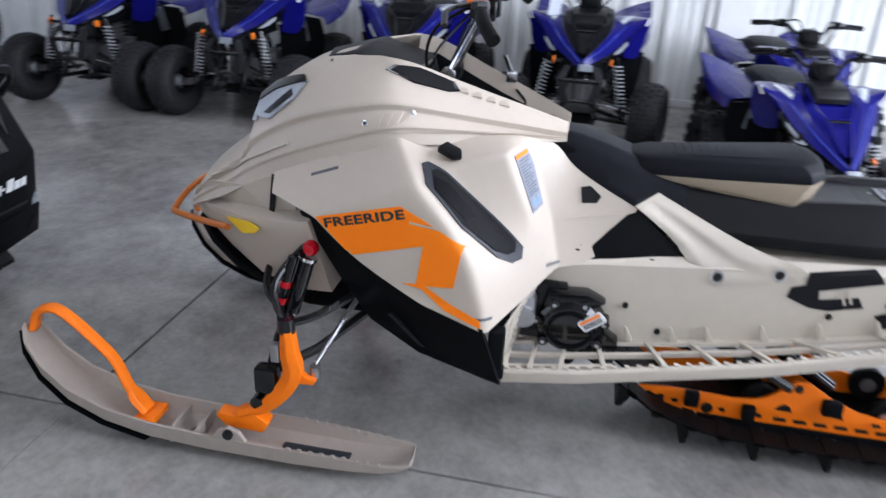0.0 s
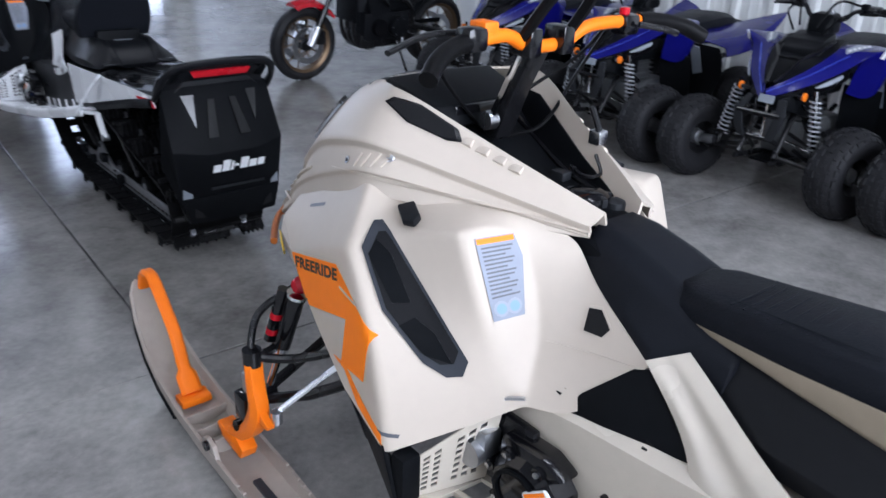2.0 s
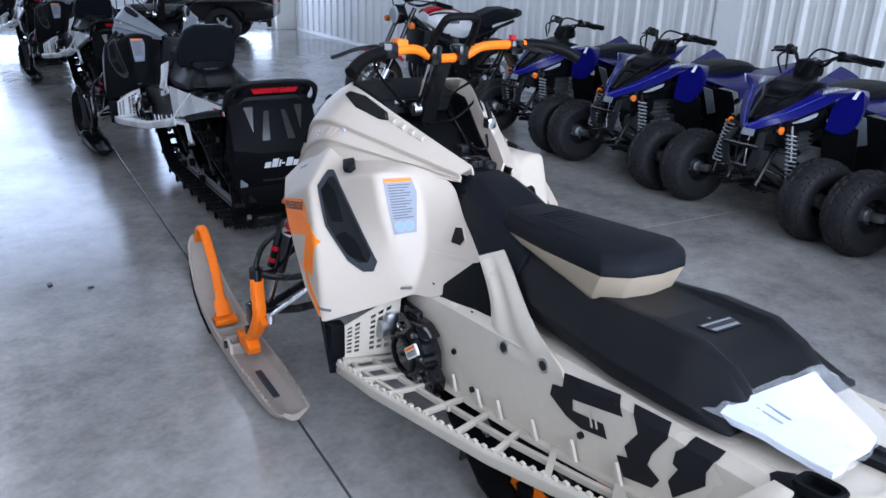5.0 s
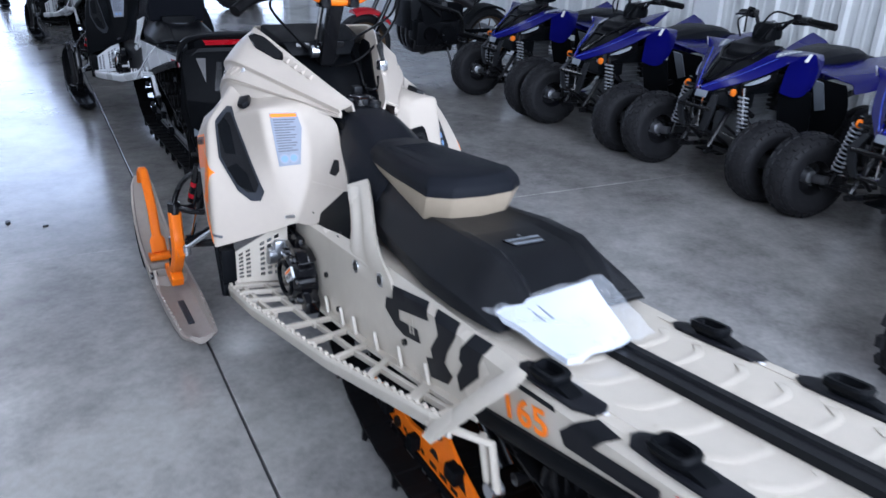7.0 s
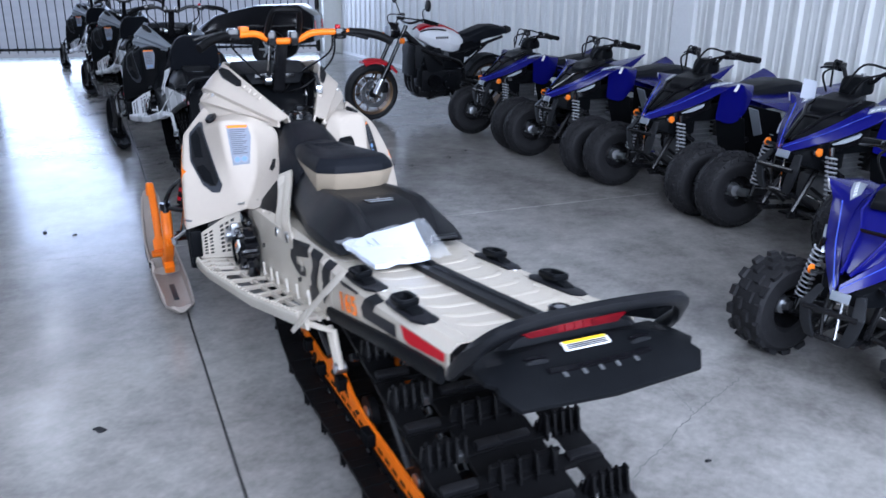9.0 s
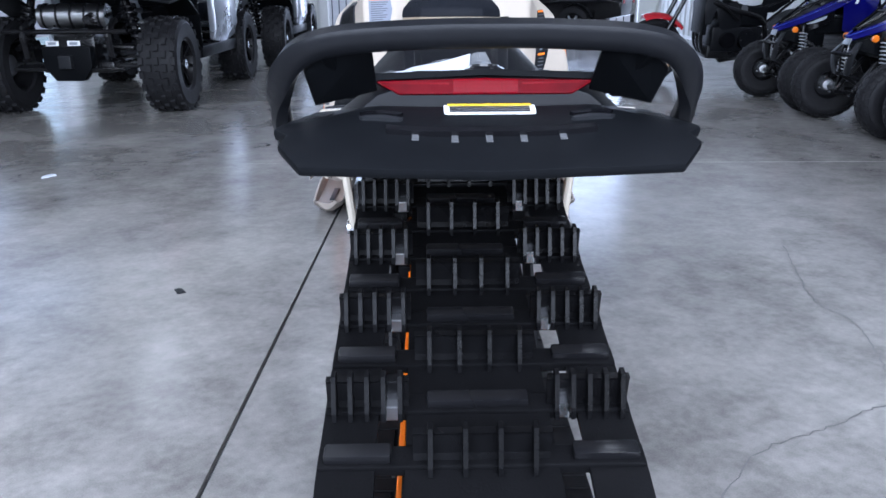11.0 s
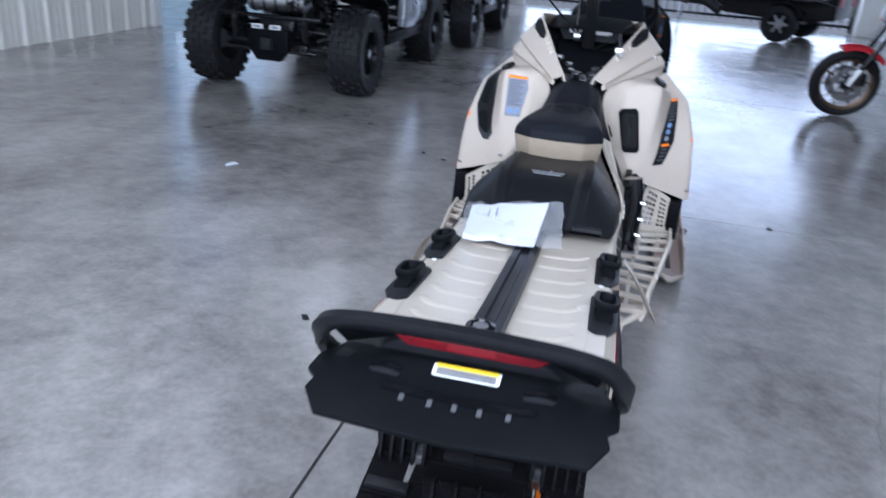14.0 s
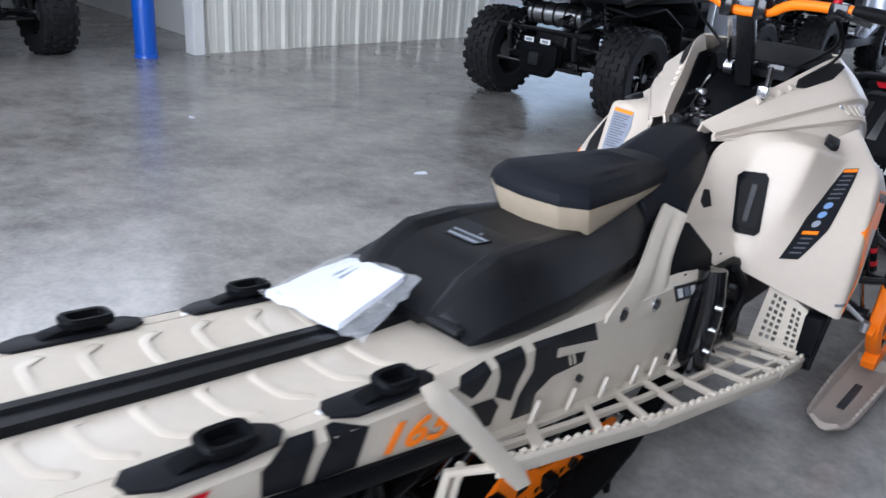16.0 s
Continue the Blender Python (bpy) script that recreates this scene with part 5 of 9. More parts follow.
        # the maker's wordmark as plain slanted blocks
        for k, (w, h) in enumerate(((0.030, 0.028), (0.030, 0.042), (0.010, 0.034), (0.016, 0.008), (0.032, 0.042), (0.030, 0.028), (0.030, 0.028))):
            x = -0.085 + (0, 0.036, 0.072, 0.088, 0.110, 0.148, 0.184)[k]
            z0 = 0.425 if k != 3 else 0.438
            on("wordmark_block", [(x, z0), (x + w, z0), (x + w + h * 0.22, z0 + h), (x + h * 0.22, z0 + h)], DECAL_WHITE, 0.003)
        return rear
    half = [(1.385, 0.0, 0.745), (1.385, 0.190, 0.742), (1.425, 0.222, 0.735), (1.472, 0.222, 0.738), (1.486, 0.206, 0.735), (1.508, 0.212, 0.730), (1.538, 0.188, 0.713), (1.545, 0.0, 0.709)]
    inner = [(1.425, 0.110, 0.755), (1.488, 0.130, 0.737)]
    vs = half + inner + [(x, -y, z) for x, y, z in half[1:7] + inner]
    # right half, then left half over the same centre points 0 and 7
    fr = [(0, 1, 8), (1, 2, 3, 8), (3, 4, 9, 8), (4, 5, 6, 9), (6, 7, 9)]
    to = {1: 10, 2: 11, 3: 12, 4: 13, 5: 14, 6: 15, 8: 16, 9: 17, 0: 0, 7: 7}
    fs = fr + [tuple(to[i] for i in f) for f in fr] + [(0, 8, 9, 7, 17, 16)]
    sheet = part("sheet", shell(vs, fs, 0.012, 0.004, centre=(1.3, 0, 0.3)), BLACK, flap)
    tree = skin(sheet)
    on = lambda name, pts, material, lift, thick, parent=flap, label="", step=0.009: part(name, wrap(tree, [(x, y, 0.73) for x, y in pts], lift=lift, thick=thick, way=(0.3, 0, 1), step=step), material, parent, label, smooth=25)
    for y in (-0.075, -0.035, 0.0, 0.035, 0.075):
        on("slot", [(1.486, y - 0.0035), (1.486, y + 0.0035), (1.498, y + 0.0035), (1.498, y - 0.0035)], SLOT_GREY, 0.0005, 0.001)
    on("ledge", [(1.476, -0.105), (1.476, 0.110), (1.486, 0.110), (1.486, -0.105)], BLACK_GLOSS, 0.0, 0.006)
    for s in (-1, 1):
        for k in (0, 1):
            x = 1.442 + 0.011 * k
            on("vane", [(x, s * 0.088), (x - 0.004, s * 0.108), (x, s * 0.134), (x + 0.004, s * 0.130), (x + 0.004, s * 0.092)], DARK_GREY if k else BLACK_GLOSS, 0.0, 0.004)
        on("hollow", [(1.415, s * 0.165), (1.405, s * 0.190), (1.428, s * 0.195), (1.435, s * 0.170)], MESH_BLACK, 0.0004, 0.0006)
    label = on("warning_label", [(1.416, -0.042), (1.418, -0.045), (1.440, -0.045), (1.442, -0.042), (1.442, 0.050), (1.440, 0.053), (1.418, 0.053), (1.416, 0.050)], DECAL_WHITE, 0.001, 0.001, rear, "white and yellow warning label")
    on("band", [(1.4175, -0.041), (1.4265, -0.041), (1.4265, 0.049), (1.4175, 0.049)], YELLOW, 0.0032, 0.0004, label)
    for k in range(3):
        on("text_bar", [(1.4285 + 0.0042 * k, -0.039), (1.4310 + 0.0042 * k, -0.039), (1.4310 + 0.0042 * k, 0.047), (1.4285 + 0.0042 * k, 0.047)], TEXT_DARK, 0.0030, 0.0004, label)
    return rear


def build_console(root, st):
    """Dash, tank cover and gauge pod between the wings."""
    con = part("console", bmesh.new(), BLACK, root, "black dash console and tank cover")
    st_x = [(-1.02, 0.150, 1.020, 1.030), (-0.90, 0.185, 0.985, 1.000), (-0.80, 0.190, 0.930, 0.940), (-0.66, 0.155, 0.880, 0.890), (-0.52, 0.100, 0.850, 0.868), (-0.40, 0.088, 0.838, 0.858), (-0.30, 0.092, 0.800, 0.826)]
    rings = [[(x, -w, a), (x, -w * 0.5, b), (x, w * 0.5, b), (x, w, a), (x, w, a - 0.12), (x, -w, a - 0.12)] for x, w, a, b in st_x]
    part("dash", loft(rings, w=0.008), BLACK, con)
    # gauge visor
    part("visor", shell([(-1.04, -0.105, 1.020), (-1.04, 0.105, 1.020), (-0.95, 0.150, 1.042), (-0.95, -0.150, 1.042), (-0.80, 0.125, 1.006), (-0.80, -0.125, 1.006), (-0.78, 0.10, 0.965), (-0.78, -0.10, 0.965), (-0.87, 0.182, 0.995), (-0.87, -0.182, 0.995), (-1.06, 0, 1.024), (-0.95, 0, 1.046)],
                        [(0, 10, 11, 3), (10, 1, 2, 11), (3, 11, 2, 4, 5), (5, 4, 6, 7), (2, 8, 4), (3, 5, 9), (1, 8, 2), (0, 3, 9)], 0.012, 0.006, centre=(-0.9, 0, 0.9)), BLACK, con)
    part("gauge", box((-0.805, -0.085, 0.965), (-0.790, 0.085, 1.004), 0.006), BLACK_GLOSS, con)
    part("key_switch", lathe([(0, 0), (0.018, 0), (0.016, 0.012), (0, 0.014)], (-0.70, -0.10, 0.900), "z", 16), ALU, con)
    # fuel cap in front of the seat
    part("fuel_cap", lathe([(0, 0), (0.046, 0), (0.044, 0.018), (0.030, 0.026), (0, 0.026)], (-0.50, 0.012, 0.864), "z", 20), BLACK_GLOSS, con)
    for k in range(6):
        a = math.tau * k / 6
        part("grip", box((-0.50 + 0.040 * math.cos(a) - 0.008, 0.012 + 0.040 * math.sin(a) - 0.008, 0.866), (-0.50 + 0.040 * math.cos(a) + 0.008, 0.012 + 0.040 * math.sin(a) + 0.008, 0.884), 0.003), DARK_GREY, con)
    part("tether", tube([(-0.56, 0.105, 0.895), (-0.575, 0.125, 0.96), (-0.60, 0.118, 1.02)], 0.007, 8, 4), BLACK_METAL, con)
    part("buckle", box((-0.592, 0.108, 0.945), (-0.562, 0.135, 0.975), 0.004), STEEL, con)
    for k, (x, y) in enumerate(((-0.63, -0.055), (-0.60, 0.045), (-0.56, -0.04), (-0.66, 0.02))):
        part("switch", box((x - 0.018, y - 0.014, 0.870), (x + 0.018, y + 0.014, 0.902 - 0.006 * k), 0.005), DARK_GREY if k % 2 else BLACK_GLOSS, con)
    for s in (-1, 1):
        part("knob", lathe([(0, 0), (0.022, 0), (0.020, 0.016), (0.008, 0.022), (0, 0.022)], (-0.455, s * 0.045, 0.858), "z", 12), DARK_GREY, con)
        part("dash_rib", tube([(-0.86, s * 0.13, 0.965), (-0.74, s * 0.115, 0.915), (-0.60, s * 0.075, 0.882), (-0.47, s * 0.055, 0.868)], 0.008, 8, 3), BLACK_GLOSS, con)
    part("lanyard", tube([(-0.56, 0.10, 0.93), (-0.53, 0.085, 0.90), (-0.55, 0.06, 0.895), (-0.60, 0.075, 0.90)], 0.004, 6, 5), BLACK_METAL, con)
    # side knobs that hold the panels
    for s in (-1, 1):
        part("latch", moved(prism([(-0.030, -0.016), (0.018, -0.020), (0.034, -0.002), (0.020, 0.016), (-0.024, 0.018)], "z", -0.008, 0.010, 0.005), pose(-0.668, s * 0.292, 0.852, s * -18, 14, s * 20)), BLACK_SATIN, con, "black panel latch")
    return con


def build_seat(root, st):
    seat = part("seat", bmesh.new(), VINYL, root, st["seat_label"])
    # tapered front that climbs to the console
    neck = [(-0.418, 0.072, 0.868, 0.092, 0.795), (-0.36, 0.082, 0.860, 0.106, 0.774), (-0.28, 0.088, 0.838, 0.124, 0.746), (-0.205, 0.092, 0.812, 0.146, 0.720), (-0.155, 0.094, 0.794, 0.112, 0.730), (-0.08, 0.100, 0.768, 0.118, 0.700)]
    rings = [[(x, -b, zb - 0.06), (x, -b, zb), (x, -w * 1.04, t - 0.022), (x, -w * 0.66, t), (x, w * 0.66, t), (x, w * 1.04, t - 0.022), (x, b, zb), (x, b, zb - 0.06)] for x, w, t, b, zb in neck]
    part("neck", loft(rings, w=0.012, seg=3), VINYL, seat)
    # cushion, level by level: sharp rear corners, narrow front
    def level(z0, z1, dx, w):
        out = [(-0.245, -0.052), (-0.205, -0.086), (0.00, -0.114), (0.205, -0.128), (0.246, -0.080), (0.258, 0.0)]
        out += [(x, -y) for x, y in reversed(out[:-1])]
        return [(x - dx if x > 0.1 else x + dx * 0.5, y * w, z0 + (z1 - z0) * (x + 0.235) / 0.47) for x, y in out]
    part("cushion", loft([level(0.776, 0.806, 0.0, 1.0), level(0.800, 0.828, 0.006, 0.975), level(0.820, 0.848, 0.026, 0.84), level(0.826, 0.854, 0.055, 0.62)], w=0.006, seg=2), VINYL_RIB, seat, "ribbed black vinyl cushion")
    base = [level(0.768, 0.720, 0.046, 0.80), level(0.772, 0.744, 0.028, 0.93), level(0.777, 0.807, 0.002, 0.992)]
    part("cushion_base", loft(base, w=0.005, seg=2), st["seat_base"], seat, st.get("seat_base_label", "khaki vinyl seat flank"))
    for k in range(9):
        x = -0.115 + 0.021 * k
        w = 0.070 + 0.010 * k / 8
        z = 0.8255 + 0.028 * (x + 0.235) / 0.47
        part("welt", tube([(x - 0.008, -w, z - 0.004), (x, -w * 0.5, z + 0.0008), (x, w * 0.5, z + 0.0008), (x - 0.008, w, z - 0.004)], 0.0026, 6, flat=0.5), VINYL_RIB, seat)
    # storage box behind the seat: hollow in the middle, raised shoulders, sloping flanks
    bx = [(-0.18, 0.62, 0.756, 0.630), (0.05, 0.80, 0.752, 0.642), (0.20, 0.90, 0.752, 0.650), (0.34, 1.0, 0.768, 0.658), (0.46, 1.0, 0.772, 0.664), (0.53, 0.97, 0.748, 0.668), (0.59, 0.93, 0.700, 0.672), (0.605, 0.90, 0.682, 0.674)]
    rings = []
    for x, w, t, b in bx:
        dip = 0.012 if x > 0.25 else 0.0
        half = [(x, -0.200 * w, b), (x, -0.196 * w, b + (t - b) * 0.28), (x - 0.01, -0.150 * w, b + (t - b) * 0.72), (x, -0.118 * w, t), (x, -0.094 * w, t), (x, -0.080 * w, t - dip)]
        rings.append(half + [(a, -c, d) for a, c, d in reversed(half)])
    boxp = part("rear_box", loft(rings, w=0.006, seg=2), BLACK_SATIN, seat, "black plastic storage box behind the cushion")
    tree = skin(boxp)
    on = lambda name, pts, material, lift, thick: part(name, wrap(tree, [(x, y, 0.77) for x, y in pts], lift=lift, thick=thick, way=(0.1, 0, 1)), material, boxp, smooth=25)
    on("badge", [(0.398, -0.046), (0.398, 0.046), (0.438, 0.037), (0.438, -0.037)], BLACK_GLOSS, 0.0, 0.003)
    on("badge_mark", [(0.403, -0.042), (0.403, 0.042), (0.409, 0.041), (0.409, -0.041)], GREY_PLASTIC, 0.0032, 0.0008)
    on("badge_mark", [(0.424, -0.037), (0.424, 0.037), (0.433, 0.034), (0.433, -0.034)], GREY_PLASTIC, 0.0032, 0.0008)
    on("pin", [(0.380, 0.004), (0.386, 0.004), (0.386, 0.010), (0.380, 0.010)], STEEL, 0.0, 0.002)
    for s in (-1, 1):
        part("hinge", box((0.592, s * 0.125 - 0.035, 0.684), (0.612, s * 0.125 + 0.035, 0.694), 0.003), DARK_GREY, boxp)
    if st.get("backrest"):
        back = part("backrest", loft([[(x, -w, z), (x + 0.05, -w * 0.96, z), (x + 0.065, 0, z), (x + 0.05, w * 0.96, z), (x, w, z), (x - 0.025, 0, z)] for x, w, z in ((0.28, 0.165, 0.765), (0.30, 0.178, 0.84), (0.335, 0.165, 0.92), (0.360, 0.132, 0.985), (0.372, 0.085, 1.012))], w=0.015, seg=3), VINYL, seat, "padded black backrest")
        part("pad", loft([[(x, -w, z), (x - 0.02, 0, z), (x, w, z), (x + 0.02, 0, z)] for x, w, z in ((0.262, 0.10, 0.79), (0.285, 0.11, 0.86), (0.312, 0.10, 0.93), (0.330, 0.07, 0.97))], w=0.008), VINYL_RIB, back)
        part("stay", box((0.30, -0.10, 0.68), (0.38, 0.10, 0.80), 0.01), BLACK, back)
    return seat


def build_bars(root, st):
    bars = part("handlebar", bmesh.new(), st["bar"], root, st["bar_label"])
    line = [(-0.63, -0.185, 1.168), (-0.635, -0.105, 1.172), (-0.640, -0.050, 1.150), (-0.640, 0, 1.144), (-0.640, 0.065, 1.150), (-0.635, 0.130, 1.176), (-0.628, 0.270, 1.178)]
    part("tube", tube(line, 0.0130, 12, 5), st["bar"], bars)
    grip_l = [(-0.63, -0.185, 1.168), (-0.62, -0.240, 1.163), (-0.602, -0.290, 1.146), (-0.578, -0.328, 1.124)]
    grip_r = [(-0.628, 0.270, 1.178), (-0.618, 0.335, 1.174), (-0.600, 0.395, 1.162), (-0.575, 0.440, 1.138)]
    for g in (grip_l, grip_r):
        part("grip", tube(g, 0.0170, 12, 4), RUBBER, bars, "black rubber grip")
    for y in (-0.19, 0.235):
        part("control_block", box((-0.655, y - 0.024, 1.150), (-0.610, y + 0.024, 1.194), 0.012), BLACK_GLOSS, bars)
    part("switch", box((-0.67, -0.165, 1.165), (-0.625, -0.13, 1.20), 0.006), st["bar"], bars)
    part("kill_switch", lathe([(0, 0), (0.011, 0), (0.011, 0.014), (0, 0.016)], (-0.63, 0.225, 1.192), "z", 12), RED, bars)
    part("brake_lever", tube([(-0.66, -0.16, 1.18), (-0.70, -0.24, 1.172), (-0.69, -0.33, 1.150)], 0.008, 8, 4, flat=0.7), BLACK_METAL, bars)
    part("throttle_lever", tube([(-0.60, 0.24, 1.175), (-0.565, 0.29, 1.165), (-0.57, 0.33, 1.155)], 0.007, 8, 4), BLACK_METAL, bars)
    # riser, clamps and mountain strap
    part("riser", loft([[(x - 0.015, -0.024, z), (x + 0.015, -0.024, z), (x + 0.015, 0.024, z), (x - 0.015, 0.024, z)] for x, z in ((-0.745, 0.94), (-0.70, 1.05), (-0.655, 1.135))], w=0.006), BLACK_METAL, bars)
    part("riser_rod", tube([(-0.725, -0.045, 0.99), (-0.65, -0.045, 1.14)], 0.007, 8), CHROME, bars)
    part("riser_foot", disc(0.02, (-0.73, -0.045, 0.985), "y", -0.012, 0.012, 12), STEEL, bars)
    for y in (-0.045, 0.045):
        part("clamp", box((-0.668, y - 0.016, 1.128), (-0.612, y + 0.016, 1.182), 0.006), BLACK_GLOSS, bars)
    part("strap", tube([(-0.635, -0.062, 1.165), (-0.595, -0.060, 1.215), (-0.567, -0.052, 1.252), (-0.557, -0.034, 1.264), (-0.557, 0.034, 1.264), (-0.567, 0.052, 1.252), (-0.595, 0.060, 1.215), (-0.635, 0.062, 1.165)], 0.0115, 8, 3), RUBBER, bars, "black grab strap")
    for k, (y0, x1, z1) in enumerate(((-0.17, -0.78, 1.02), (0.21, -0.80, 1.00), (0.22, -0.72, 0.96))):
        part("cable", tube([(-0.65, y0, 1.18), (-0.74, y0 * 1.05, 1.12 - 0.03 * k), (x1, y0 * 0.5, z1), (-0.76, 0.02 * k, 0.93)], 0.0042, 7, 6), RUBBER, bars)
    return bars


def build_skid(root, st):
    """Slide rails, wheels, shocks inside the track."""
    skid = part("rear_suspension", bmesh.new(), st["rail"], root, "drilled slide rails with wheels")
    for s in (-1, 1):
        y = s * 0.112
        out = [(-0.124, 0.152), (-0.115, 0.132), (0.009, 0.101), (0.157, 0.096), (1.36, 0.094), (1.46, 0.14), (1.47, 0.205), (1.40, 0.205), (1.28, 0.152), (0.56, 0.152), (0.471, 0.168), (0.402, 0.196), (0.330, 0.241), (0.294, 0.241), (0.245, 0.193), (0.209, 0.170), (0.145, 0.160), (0.047, 0.165), (-0.045, 0.167), (-0.115, 0.160)]
        part("rail", prism(out, "y", y - 0.005, y + 0.005, 0.0015), st["rail"], skid)
        part("slider", loft([[(x, y - 0.012, z - 0.010), (x, y + 0.012, z - 0.010), (x, y + 0.012, z + 0.008), (x, y - 0.012, z + 0.008)] for x, z in ((-0.125, 0.132), (-0.02, 0.098), (0.10, 0.086), (1.38, 0.086))]), BLACK, skid)
        face = lambda pts: prism(pts, "y", y + s * 0.0052 - 0.0004, y + s * 0.0052 + 0.0004)
        holes = None
        for k in range(20):
            x = 0.274 + 0.054 * k
            holes = joined(holes, face([(x - 0.018, 0.108), (x + 0.018, 0.108), (x + 0.016, 0.120), (x - 0.018, 0.120)]))
        for x, z in ((-0.091, 0.140), (-0.056, 0.135), (-0.017, 0.127), (0.115, 0.118), (0.215, 0.116)):
            holes = joined(holes, face([(x - 0.011, z + 0.004), (x, z - 0.006), (x + 0.011, z - 0.005), (x + 0.010, z + 0.006), (x, z + 0.008)]))
        for pts in ([(0.252, 0.144), (0.300, 0.142), (0.294, 0.158), (0.278, 0.166), (0.264, 0.160)], [(0.380, 0.150), (0.436, 0.140), (0.420, 0.176), (0.385, 0.178)]):
            holes = joined(holes, face(pts))
        part("lightening_hole", holes, MESH_BLACK, skid, smooth=0, kind="stuff")
        for x, z, r in ((0.303, 0.222, 0.011), (0.075, 0.120, 0.016), (0.515, 0.140, 0.005), (0.526, 0.140, 0.005)):
            part("bolt", disc(r, (x, y + s * 0.006, z), "y", -0.006, 0.008, 12), BLACK_METAL, skid)
        for x, z, w in ((0.028, 0.150, 0.020), (0.185, 0.130, 0.018), (0.395, 0.182, 0.026), (0.640, 0.128, 0.030)):
            part("stop_block", box((x - w, min(y, y + s * 0.032), z - 0.022), (x + w, max(y, y + s * 0.032), z + 0.020), 0.007), BLACK, skid, "black rubber stop")
        for x, z, r in ((0.22, 0.150, 0.050), (0.55, 0.150, 0.050), (0.92, 0.150, 0.050)):
            part("wheel", lathe([(0.015, -0.012), (r, -0.012), (r, 0.012), (0.015, 0.012)], (x, s * 0.088, z), "y", 20), RUBBER, skid, "black idler wheel")
            part("wheel_hub", disc(0.022, (x, s * 0.088, z), "y", -0.016, 0.016, 14), STEEL, skid)
        part("rear_wheel", lathe([(0.02, -0.014), (0.11, -0.014), (0.11, 0.014), (0.02, 0.014)], (1.45, s * 0.085, 0.195), "y", 26), RUBBER, skid)
        part("top_wheel", lathe([(0.012, -0.012), (0.05, -0.012), (0.05, 0.012), (0.012, 0.012)], (0.72, s * 0.12, 0.425), "y", 18), RUBBER, skid)
        part("arm", tube([(0.70, s * 0.14, 0.43), (0.95, s * 0.13, 0.22)], 0.012, 8), BLACK_METAL, skid)
        part("arm", tube([(-0.05, s * 0.13, 0.40), (0.28, s * 0.12, 0.22)], 0.014, 8), BLACK_METAL, skid)
    part("axle", tube([(1.45, -0.14, 0.195), (1.45, 0.14, 0.195)], 0.011, 10), STEEL, skid)
    part("axle", tube([(0.72, -0.20, 0.43), (0.72, 0.20, 0.43)], 0.012, 10), BLACK_METAL, skid)
    part("axle", tube([(-0.34, -0.20, 0.44), (-0.34, 0.20, 0.44)], 0.03, 12), BLACK_METAL, skid)
    part("shock", tube([(0.05, 0, 0.42), (0.42, 0, 0.17)], 0.024, 12), BLACK_GLOSS, skid)
    part("shock", tube([(0.55, 0, 0.42), (0.98, 0, 0.18)], 0.024, 12), BLACK_GLOSS, skid)
    part("spring", coil((0.60, 0, 0.39), (0.90, 0, 0.225), 0.034, 0.005, 9), BLACK_METAL, skid)
    return skid


